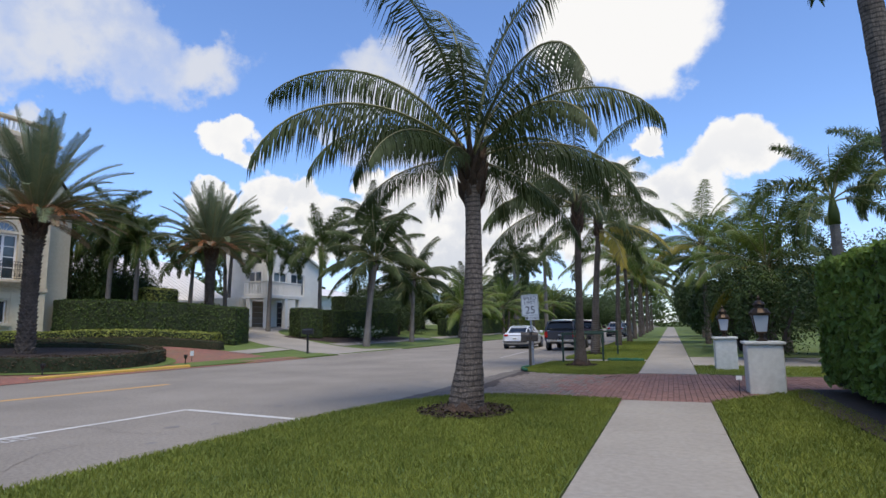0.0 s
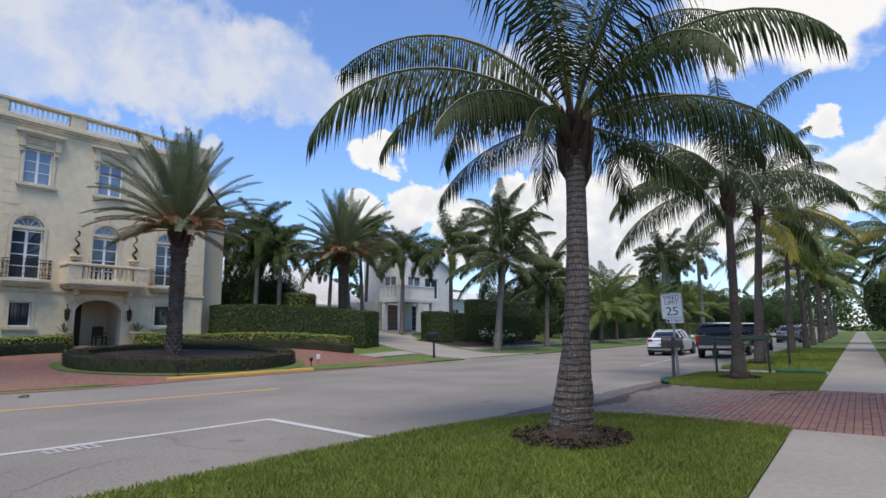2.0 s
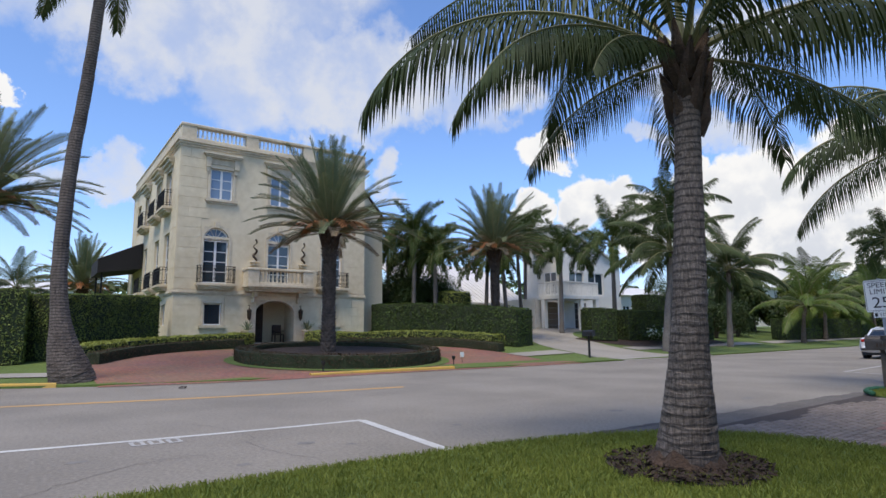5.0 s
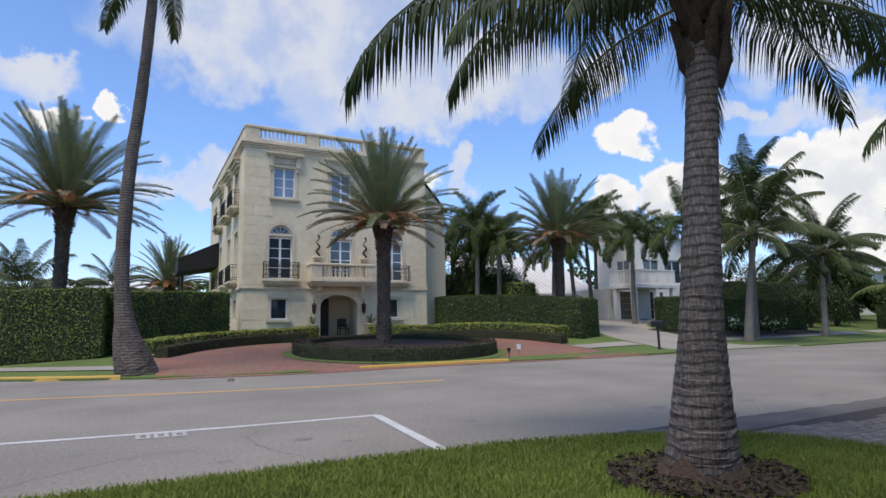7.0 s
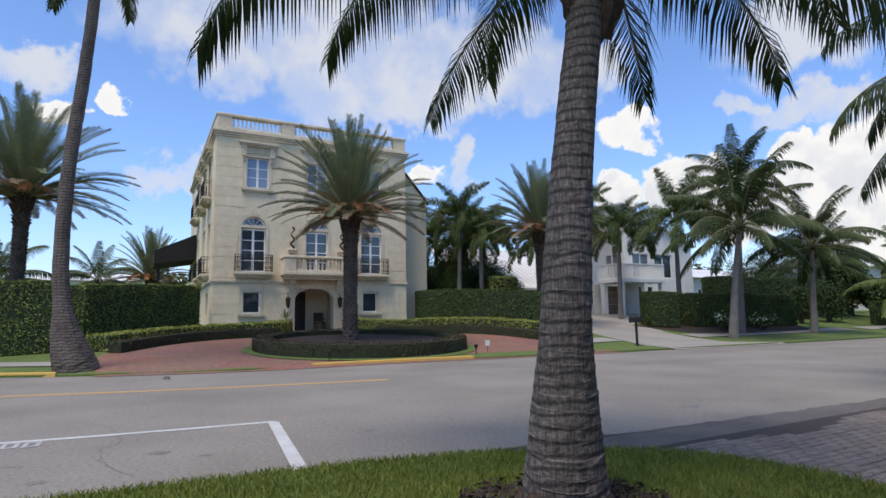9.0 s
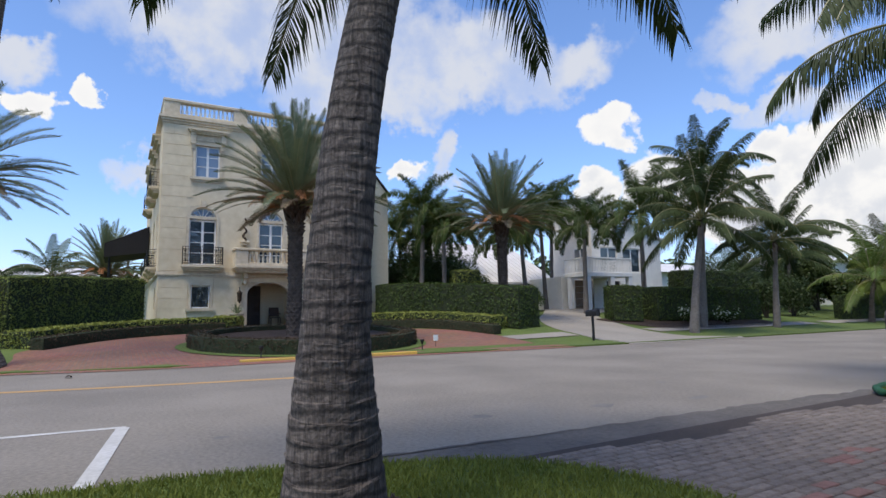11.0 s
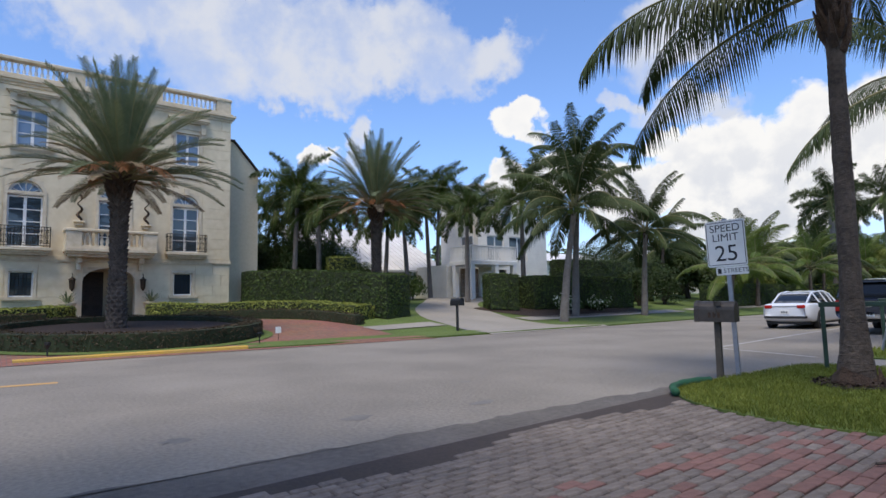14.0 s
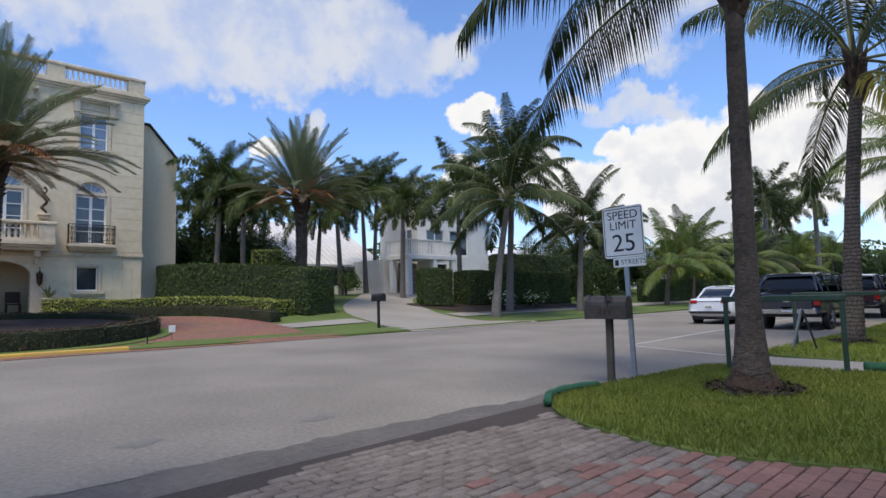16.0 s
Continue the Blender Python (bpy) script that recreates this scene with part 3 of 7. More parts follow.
M_CRACK = material("crack_shadow", (0.1, 0.092, 0.082), 0.95, second=(0.15, 0.135, 0.12), grain=20, stain=3)
for k, pts in enumerate((((-5.2, 7.3), (-6.2, 7.0), (-7.3, 7.2), (-8.6, 6.8)), ((-5.2, 4.6), (-6.0, 5.6), (-6.1, 6.4)), ((-9.5, 9.0), (-10.4, 12.0), (-10.2, 16.0)))):
    road_line(ragged(pts, 0.05, k), 0.008, M_CRACK, "thin dark crack in the asphalt", 0.003)
M_OIL = material("oil_stain", (0.13, 0.12, 0.108), 0.8, second=(0.19, 0.175, 0.157), grain=9, stain=3, mix=0.5)
for k, (x, y, r) in enumerate(((-6.0, 7.6, 0.16), (-5.6, 8.0, 0.1), (-5.9, 9.9, 0.13), (-5.3, 6.6, 0.12), (-6.6, 5.2, 0.15), (-5.3, 12.8, 0.22), (-5.0, 14.6, 0.25), (-6.2, 17.2, 0.16), (-4.7, 16.2, 0.3))):
    rng0 = random.Random(k)
    r *= 0.5
    s = Shape()
    ring0 = [(x + r * math.cos(a * 0.45) * rng0.uniform(0.45, 1.5), y + 1.5 * r * math.sin(a * 0.45) * rng0.uniform(0.6, 1.3), 0.0025) for a in range(14)]
    s.add([(x, y, 0.0025)] + ring0, [(0, i + 1, (i + 1) % 14 + 1) for i in range(14)])
    whole("road_stain", s, M_OIL, "dark stain on the worn asphalt", "stain", kind="structure")

# the painted digits inside the bay are plain bars
for y in (5.8, 6.01, 6.22):
    s = Shape()
    x = -7.14 + bend(y) * 0.3
    s.add([(x + 0.14, y, 0.005), (x + 0.46, y, 0.005), (x + 0.46, y + 0.17, 0.005), (x + 0.14, y + 0.17, 0.005),
           (x + 0.2, y + 0.05, 0.005), (x + 0.4, y + 0.05, 0.005), (x + 0.4, y + 0.12, 0.005), (x + 0.2, y + 0.12, 0.005)],
          [(0, 1, 5, 4), (1, 2, 6, 5), (2, 3, 7, 6), (3, 0, 4, 7)])
    whole("road_marking", s, M_WHITE_WORN, "faded white painted bar on the asphalt", "road marking", kind="structure")

# near side: grass strips, lawn, pavement slabs, drive
strip_a = smooth_line([(-4.9, -14.0), (-4.75, 2.0), (-4.62, 5.5), (-4.45, 8.0), (-4.2, 9.8), (-3.75, 11.0), (-3.1, 11.95), (-1.9, 12.35), (-0.02, 12.2)], 6)
strip_a = [tuple(p) for p in strip_a] + [(-0.02, -14.0)]
strip_b = smooth_line([(-0.02, 17.85), (-0.5, 17.6), (-1.3, 17.35), (-2.3, 17.5), (-3.0, 17.9), (-3.42, 18.5), (-3.45, 19.4), (-3.36, 20.6), (-3.25, 21.8), (-2.9, 22.4), (-1.5, 22.55), (-0.02, 22.6)], 6)
strip_c = smooth_line([(-0.02, 24.0), (-1.5, 23.9), (-2.8, 24.2), (-3.2, 25.2), (-3.0, 30), (-2.9, 45), (-2.9, 160), (-0.02, 160)], 4)
lawn_a = [(1.5, -14.0), (1.5, 12.2), (2.3, 13.2), (3.2, 14.4), (7.0, 15.0), (14.0, 15.2), (14.0, -14.0)]
lawn_b = [(1.5, 18.1), (3.4, 17.7), (9.0, 18.2), (9.0, 21.2), (1.5, 21.0)]
for line, label in ((strip_a, "mown bright green verge with a worn edge"), (strip_b, "rounded mown green verge beside the drive"), (strip_c, "long mown green verge under the palms"),
                    (lawn_a, "mown green front lawn beside the footpath"), (lawn_b, "small mown lawn patch beside the footpath")):
    whole("lawn", slab([tuple(p) for p in line], -0.06, 0.05, 0.03), M_GRASS, label, "lawn", kind="structure")

# the footpath: cast slabs with open joints
def footpath(y0, y1, n):
    path = tagged(new("pavement", sheet(0.0, 1.48, y0, y1, 0.012, step=2).mesh("pavement", M_JOINT)), "pale grey concrete footpath of cast slabs", "pavement", kind="structure")
    step = (y1 - y0) / n
    for i in range(n):
        a = y0 + i * step
        part("slab", Shape().box(0.0, 1.48, a + 0.006, a + step - 0.006, -0.08, 0.045, 0.008), M_CONCRETE, path)


footpath(-9.0, 12.1, 14)
footpath(17.9, 47.9, 20)
whole("pavement", sheet(0.0, 1.48, 48, 160, 0.045, step=20), M_CONCRETE, "pale grey concrete footpath running on", "pavement", kind="structure")
whole("side_path", Shape().box(-3.0, -0.02, 22.7, 23.95, -0.06, 0.03, 0.01), M_CONCRETE, "short concrete path from kerb to footpath", "pavement", kind="structure")
whole("side_drive", Shape().box(1.5, 14.0, 21.2, 26.0, -0.06, 0.035, 0.01), M_CONCRETE, "pale concrete drive crossing to a house", "driveway", kind="structure")
whole("far_lawn", Shape().box(1.5, 60.0, 26.02, 160.0, -0.06, 0.045), M_GRASS, "green front gardens along the footpath", "lawn", kind="structure")
patch = smooth_line([(-4.2, 10.2), (-4.1, 12.0), (-3.98, 14.0), (-3.9, 16.0), (-3.78, 17.6), (-3.7, 18.6), (-3.4, 18.7), (-2.7, 17.2), (-2.6, 15.0), (-2.5, 13.5), (-2.5, 12.6), (-3.4, 11.6)], 14)
patch = [(p.x + 0.16 * noise.noise(Vector((p.y * 1.4, p.x, 0))) + 0.09 * noise.noise(Vector((p.y * 5, p.x, 4))), p.y) for p in patch]
whole("asphalt_patch", slab(patch, -0.05, 0.012, 0.01),
      M_ASPHALT_DARK, "dark crumbling asphalt edge between street and drive", "road", kind="structure")


# ---- palms ----
def frond_mesh(name, L, e0, droop_deg, pairs, leaf, width, fall, vee, seed, mats, power=1.3, forward=0.45, twist=0.0, full=False, bare=0.14):
    """One feather leaf along +x: a bowed stem and two rows of narrow leaflets that hang by their own weight."""
    rng = random.Random(seed)
    s = Shape()
    n = 14
    pts, ang = [Vector((0, 0, 0))], []
    for i in range(n):
        a = radians(e0 - droop_deg * ((i + 0.5) / n) ** power)
        ang.append(a)
        pts.append(pts[-1] + Vector((math.cos(a), 0, math.sin(a))) * L / n)
    sway = rng.uniform(-0.25, 0.25) * L * 0.4
    pts = [p + Vector((0, sway * (i / n) ** 2, 0)) for i, p in enumerate(pts)]
    s.tube(pts, [0.035 * L / 4 * (1 - 0.85 * i / n) + 0.004 for i in range(n + 1)], 4, False, 1)
    for k in range(pairs):
        u = bare + (1 - bare) * (k + 0.5) / pairs
        i = min(n - 1, int(u * n))
        base = pts[i].lerp(pts[i + 1], u * n - i)
        a = ang[i]
        t = Vector((math.cos(a), 0, math.sin(a)))
        nrm = Vector((-math.sin(a), 0, math.cos(a)))
        ll = leaf * (0.5 + 0.5 * min(1, (u - bare) / 0.18)) * (1 - 0.62 * max(0, (u - 0.55) / 0.45) ** 1.4)
        for sgn in (-1, 1):
            l = ll * rng.uniform(0.82, 1.1)
            spin = rng.uniform(-1.2, 1.2) if full else 0
            d = Vector((0, sgn, 0)) * math.cos(spin) + t * (forward + 0.5 * max(0, u - 0.7)) + nrm * (vee + rng.uniform(-0.12, 0.12) + (math.sin(spin) * 1.2 if full else 0))
            d.normalize()
            g = fall * rng.uniform(0.7, 1.3)
            d1 = (d + Vector((0, 0, -g * 0.5))).normalized()
            d2 = (d + Vector((0, 0, -g * 1.6))).normalized()
            p1 = base + d1 * l * 0.45
            p2 = p1 + d2 * l * 0.55
            w = (t - d1 * t.dot(d1)).normalized() * width * 0.5
            s.add([base - w * 0.6, base + w * 0.6, p1 + w, p1 - w, p2], [(0, 1, 2, 3), (3, 2, 4)], 0)
    return s.mesh(name, *mats)


def trunk_shape(path, radii, ring=0.065, n=12, rough=0.05, seed=1, collar=0.011):
    """A palm stem with leaf-scar rings: each ring ends in a small lip."""
    rng = random.Random(seed)
    path = smooth_line(path, 6)
    length = [0.0]
    for a, b in zip(path, path[1:]):
        length.append(length[-1] + (b - a).length)
    total = length[-1]
    rad = smooth_line([(r, 0, 0) for r in radii], 8)
    P, R = [], []
    z = 0.0
    while z < total:
        h = min(ring * rng.uniform(0.7, 1.35), total - z + 0.001)
        for f, k in ((0.0, 1 - collar * 0.5), (0.72, 1.0), (0.9, 1 + collar * rng.uniform(0.3, 1.0)), (0.985, 1 - collar * 0.4)):
            q = min(total - 1e-4, z + f * h)
            i = max(0, min(len(path) - 2, next((j for j in range(len(length) - 1) if length[j + 1] > q), len(path) - 2)))
            P.append(path[i].lerp(path[i + 1], (q - length[i]) / max(1e-6, length[i + 1] - length[i])))
            g = q / total * (len(rad) - 1)
            gi = min(len(rad) - 2, int(g))
            R.append((rad[gi].x + (rad[gi + 1].x - rad[gi].x) * (g - gi)) * k)
        z += h
    tilt = [rng.uniform(-1, 1) for _ in range(n)]
    s = Shape()
    s.tube(P, R, n, True, wobble=lambda i, k: 1 + rough * (0.6 * tilt[(k + i // 9) % n] + rng.uniform(-0.4, 0.4)))
    return s, path[-1]


COCONUT = [frond_mesh("coconut_frond", 4.2, e, dr, 84, 1.0, 0.033, fall * 1.7, 0.12, i, (M_FROND, M_RACHIS), pw) for i, (e, dr, fall, pw) in enumerate((
    (82, 62, 0.8, 1.6), (70, 88, 1.0, 1.5), (58, 104, 1.2, 1.5), (46, 108, 1.4, 1.5), (34, 100, 1.5, 1.5), (20, 84, 1.5, 1.5), (6, 66, 1.3, 1.4), (-10, 56, 1.1, 1.2)))]
COCONUT_FAR = [frond_mesh("coconut_frond", 4.2, e, dr, 78, 0.9, 0.05, fall * 1.3, 0.12, 20 + i, (M_FROND, M_RACHIS), 1.3) for i, (e, dr, fall) in enumerate((
    (80, 50, 0.6), (62, 72, 0.9), (45, 86, 1.1), (28, 84, 1.3), (12, 66, 1.3), (-8, 52, 1.1)))]
YOUNG = [frond_mesh("coconut_frond", 4.0, e, dr, 58, 0.8, 0.05, fall, 0.2, 40 + i, (M_FROND_LIGHT, M_RACHIS), 1.3) for i, (e, dr, fall) in enumerate((
    (82, 45, 0.5), (70, 62, 0.6), (56, 78, 0.9), (40, 86, 1.0), (22, 80, 1.1), (2, 60, 1.1)))]
GOLD = [frond_mesh("coconut_frond", 3.8, e, dr, 40, 0.9, 0.06, fall, 0.1, 60 + i, (M_FROND_GOLD, M_RACHIS), 1.3) for i, (e, dr, fall) in enumerate(((20, 90, 1.6), (-5, 70, 1.6)))]
DATE = [frond_mesh("date_frond", 3.6, e, dr, 84, 0.46, 0.024, 0.15, 0.5, 80 + i, (M_FROND_DATE, M_RACHIS), 1.8, 0.9) for i, (e, dr) in enumerate((
    (86, 10), (77, 18), (67, 26), (56, 34), (45, 40), (34, 46), (22, 48), (10, 44)))]
DATE_DRY = [frond_mesh("date_frond", 3.3, e, dr, 70, 0.44, 0.026, 0.25, 0.3, 95 + i, (M_FROND_DRY, M_RACHIS), 1.5, 0.9) for i, (e, dr) in enumerate(((24, 40), (14, 42), (4, 38)))]
FOXTAIL = [frond_mesh("foxtail_frond", 2.6, e, dr, 190, 0.42, 0.026, 0.5, 0.05, 110 + i, (M_FROND_FOX, M_RACHIS), 1.1, 0.45, full=True) for i, (e, dr) in enumerate((
    (82, 70), (66, 112), (50, 130), (32, 126), (12, 104)))]
ROYAL = [frond_mesh("royal_frond", 3.4, e, dr, 100, 0.75, 0.055, 0.6, 0.1, 130 + i, (M_FROND, M_RACHIS), 1.2, 0.5, full=True) for i, (e, dr) in enumerate(((80, 60), (58, 85), (36, 95), (14, 90), (-15, 60)))]
STALK = frond_mesh("fruit_stalk", 1.3, 35, 90, 12, 0.35, 0.03, 0.6, 0.2, 150, (M_ORANGE, M_ORANGE), 1.2, 0.8, bare=0.45)


def crown(parent, variants, top, count, scale, rng, low=0.0, high=1.0, radius=0.08, name="frond", extra=()):
    """Fronds set round the top by the golden angle, upright ones innermost."""
    for i in range(count):
        f = low + (high - low) * (i + rng.uniform(-0.4, 0.4)) / max(1, count - 1)
        k = max(0, min(len(variants) - 1, int(f * len(variants))))
        az = i * 137.5 + rng.uniform(-14, 14)
        ob = part(name, variants[k], None, parent)
        a = radians(az)
        ob.matrix_local = Matrix.Translation((top[0] + radius * math.cos(a), top[1] + radius * math.sin(a), top[2] + 0.18 * (1 - f))) @ Matrix.Rotation(a, 4, "Z") @ Matrix.Rotation(radians(rng.uniform(-7, 7)), 4, "Y") @ Matrix.Scale(scale * rng.uniform(0.88, 1.1), 4)
    for az, k, sc in extra:
        ob = part(name, variants[k], None, parent)
        ob.matrix_local = Matrix.Translation(top) @ Matrix.Rotation(radians(az), 4, "Z") @ Matrix.Scale(sc, 4)


def boots(top, r, h, n, seed):
    """Old leaf bases and fibre at the head of a stem."""
    rng = random.Random(seed)
    s = Shape()
    for i in range(n):
        a, z = i * 2.4, -h + h * i / n
        d = Vector((math.cos(a), math.sin(a), 0))
        p = Vector(top) + Vector((0, 0, z))
        s.tube([p + d * r * 0.4, p + d * r * 1.0 + Vector((0, 0, h * 0.16)), p + d * r * rng.uniform(1.2, 1.75) + Vector((0, 0, h * rng.uniform(0.35, 0.6)))], [r * 0.5, r * 0.36, r * 0.08], 5)
    return s


def coconut_palm(x, y, z, height, lean, radii, seed, fronds=20, scale=1.0, variants=None, mat=None, label="", near=False, nuts=True, extra=(), group="street palms", gold=0, stem_n=12, name="coconut_palm", reach=1.0, path=None):
    rng = random.Random(seed)
    variants = variants or COCONUT_FAR
    palm = thing(name, label or "coconut palm with a ringed grey trunk and drooping green fronds", "palm tree", pose(x, y, z), group)
    path = path or [(0, 0, -0.05), (lean[0] * 0.18, lean[1] * 0.18, height * 0.25), (lean[0] * 0.45, lean[1] * 0.45, height * 0.55), (lean[0], lean[1], height)]
    s, top = trunk_shape(path, radii, 0.085 if near else 0.16, stem_n, 0.05, seed)
    part("trunk", s, mat or M_TRUNK, palm, "grey trunk ringed with leaf scars")
    part("leaf_base_collar", boots(top + Vector((0, 0, 0.45 if near else 0.25)), radii[-1] * (1.3 if near else 1.05), 0.95 if near else 0.75, 26 if near else 9, seed), M_BOOT, palm, "brown fibrous old leaf bases")
    crown(palm, variants, top + Vector((0, 0, 0.4 if near else 0.15)), fronds, scale, rng, high=reach, extra=extra, radius=radii[-1] * 0.6)
    if gold:
        for i in range(gold):
            ob = part("frond", GOLD[i % 2], None, palm, "yellowing old frond")
            ob.matrix_local = Matrix.Translation(top) @ Matrix.Rotation(radians(rng.uniform(0, 360)), 4, "Z") @ Matrix.Scale(scale, 4)
    if nuts:
        for i in range(4 if near else 3):
            a = rng.uniform(0, 6.28)
            c = top + Vector((math.cos(a), math.sin(a), 0)) * (radii[-1] + 0.12) + Vector((0, 0, rng.uniform(-0.15, 0.12)))
            part("coconut", Shape().lathe([(0.01, -0.12), (0.07, -0.09), (0.1, 0.0), (0.075, 0.08), (0.01, 0.12)], c, 8), M_FROND_LIGHT, palm, smooth=True)
    return palm


def date_palm(x, y, z, height, seed, scale=1.0, radius=0.28, dry=18, group="date palms"):
    rng = random.Random(seed)
    palm = thing("date_palm", "tall date palm with a rough dark trunk and grey-green feather fronds", "palm tree", pose(x, y, z), group)
    s = Shape()
    s.tube([(0, 0, -0.05), (0.02, 0, height * 0.4), (0, 0, height)], [radius * 1.15, radius * 0.85, radius * 0.95], 10)
    rows = int(height / 0.14)
    for r in range(rows):   # diamond leaf scars, proud of the stem
        zz = height * r / rows
        rr = radius * (1.12 - 0.3 * min(1, zz / height * 2.2)) if zz < height * 0.45 else radius * (0.84 + 0.12 * (zz / height))
        for k in range(9):
            a = (k + 0.5 * (r % 2)) * 2 * math.pi / 9
            c, t = Vector((math.cos(a), math.sin(a), 0)), Vector((-math.sin(a), math.cos(a), 0))
            b = c * rr * 0.96 + Vector((0, 0, zz))
            out = 0.06 + (0.08 if zz > height * 0.8 else 0) + rng.uniform(0, 0.02)
            s.add([b - t * 0.09, b + Vector((0, 0, -0.08)), b + t * 0.09, b + c * out + Vector((0, 0, 0.09)), b + Vector((0, 0, 0.11))], [(0, 1, 3), (1, 2, 3), (2, 4, 3), (4, 0, 3)])
    part("trunk", s, M_TRUNK_DARK, palm, "dark trunk covered in diamond leaf scars")
    top = Vector((0, 0, height))
    part("leaf_base_collar", boots(top + Vector((0, 0, 0.2)), radius * 1.1, 0.9, 26, seed), M_BOOT, palm, "rusty brown cut leaf bases")
    crown(palm, DATE, top + Vector((0, 0, 0.1)), 64, scale, rng, radius=radius * 0.7)
    for i in range(dry):
        ob = part("frond", DATE_DRY[i % 3], None, palm, "drooping dry brown frond")
        ob.matrix_local = Matrix.Translation(top) @ Matrix.Rotation(radians(i * 360 / dry + rng.uniform(-20, 20)), 4, "Z") @ Matrix.Scale(scale, 4)
    for i in range(14):
        ob = part("fruit_stalk", STALK, None, palm, "orange fruit stalk")
        ob.matrix_local = Matrix.Translation(top + Vector((0, 0, 0.2))) @ Matrix.Rotation(radians(i * 51 + rng.uniform(-15, 15)), 4, "Z") @ Matrix.Scale(scale * rng.uniform(1.1, 1.6), 4)
    return palm


def shaft_palm(x, y, z, height, seed, variants, count=9, scale=1.0, radius=0.14, label="", lean=(0, 0), mat=None, name="foxtail_palm", group="garden palms"):
    """A palm with a smooth green crownshaft above a pale stem."""
    rng = random.Random(seed)
    palm = thing(name, label or "foxtail palm with a slim pale trunk and bushy dark green plumes", "palm tree", pose(x, y, z), group)
    s, top = trunk_shape([(0, 0, -0.05), (lean[0] * 0.4, lean[1] * 0.4, height * 0.45), (*lean, height)], [radius * 1.35, radius * 1.1, radius, radius * 0.8], 0.2, 9, 0.03, seed, 0.03)
    part("trunk", s, mat or M_TRUNK_PALE, palm, "slim pale ringed trunk")
    t = Vector(top)
    part("crownshaft", Shape().tube([t - Vector((0, 0, 0.05)), t + Vector((0, 0, 0.3)), t + Vector((0, 0, 0.8))], [radius * 0.95, radius * 1.0, radius * 0.45], 9), M_FROND_FOX, palm, "smooth green crownshaft", smooth=True)
    crown(palm, variants, t + Vector((0, 0, 0.7)), count, scale, rng, radius=0.05)
    part("spear", Shape().tube([t + Vector((0, 0, 0.7)), t + Vector((0.05, 0.02, 2.2 * scale))], [0.035, 0.006], 5), M_FROND_FOX, palm, "unopened spear leaf")
    return palm


# verge palms
p1 = coconut_palm(-2.25, 9.91, 0.05, 3.9, (0, 0), [0.3, 0.245, 0.185, 0.16, 0.146, 0.138, 0.134, 0.145], 3, 7, 0.95, COCONUT, near=True, stem_n=20, reach=0.45,
                  label="large coconut palm with a ringed grey trunk in a mulch ring", nuts=False,
                  path=[(0, 0, -0.05), (0.13, -0.05, 1.0), (0.18, 0.0, 2.0), (0.14, 0.18, 3.0), (0.05, 0.42, 3.9)],
                  extra=((228, 4, 1.02), (212, 4, 0.78), (250, 5, 0.66), (184, 6, 0.6), (165, 3, 0.9), (128, 4, 0.85), (92, 5, 0.75), (54, 4, 0.92), (20, 5, 0.8), (0, 3, 0.9), (-28, 4, 0.75),
                         (-80, 2, 0.75), (36, 7, 0.62), (272, 6, 0.5)))
p2 = coconut_palm(-1.9, 20.2, 0.05, 4.9, (0.1, -0.05), [0.235, 0.155, 0.128, 0.118, 0.112, 0.108, 0.105, 0.11], 11, 11, 0.9, COCONUT, mat=M_TRUNK_DARK, near=True, stem_n=14, reach=0.8, nuts=False,
             label="coconut palm with a slim dark ringed trunk on the verge", extra=((170, 4, 0.95), (215, 5, 0.9), (255, 4, 0.9)))
coconut_palm(-2.3, 27.3, 0.05, 5.6, (0.35, 0.5), [0.22, 0.17, 0.14, 0.13, 0.12], 12, 15, 0.95, COCONUT, near=True, label="coconut palm with a leaning grey trunk on the verge", gold=2)
for i, (x, y, h, var) in enumerate(((-2.1, 37.0, 5.2, YOUNG), (-1.9, 44.0, 5.4, YOUNG), (-2.0, 52.0, 5.0, YOUNG), (-1.9, 59.0, 5.8, COCONUT_FAR), (-2.0, 68.0, 5.6, YOUNG), (-2.0, 78.0, 6.0, COCONUT_FAR), (-2.0, 90.0, 6.0, YOUNG), (-2.1, 104.0, 6.2, COCONUT_FAR))):
    coconut_palm(x, y, 0.04, h, (random.uniform(-0.3, 0.3), random.uniform(-0.3, 0.3)), [0.2, 0.15, 0.12, 0.11], 30 + i, 15, 0.95, var, label="young coconut palm with light green fronds on the verge", gold=1 if i % 2 else 0)

# across the street
LZ = land
date_palm(-20.9, 14.75, LZ(-20.9, 14.75), 5.22, 5, 1.0)
date_palm(-24.3, 27.0, LZ(-24.3, 27.0), 5.2, 6, 0.98)
date_palm(-28.5, 2.7, LZ(-28.5, 2.7), 6.3, 7, 1.2)
date_palm(-36.0, -4.5, LZ(-36.0, -4.5), 5.2, 8, 1.1)
date_palm(-52.0, 8.0, LZ(-52, 8), 4.2, 9, 1.1)
coconut_palm(-18.4, 5.4, LZ(-18.4, 5.4), 14.0, (0, 0), [0.58, 0.25, 0.2, 0.185, 0.175, 0.165, 0.16, 0.155], 13, 14, 1.0, path=[(0, 0.45, -0.1), (0, 0.1, 1.1), (0, -0.12, 3.1), (0, -0.06, 6.1), (0, 0.14, 8.5), (0, 0.3, 11.2), (0, 0.4, 14)], label="very tall coconut palm with a slender curved trunk", mat=M_TRUNK, stem_n=12)
coconut_palm(-17.2, 33.1, LZ(-17.2, 33.1), 5.4, (0.2, 0.9), [0.24, 0.18, 0.15, 0.14], 14, 26, 1.0, label="coconut palm with a pale leaning trunk on the far verge", mat=M_TRUNK_PALE)
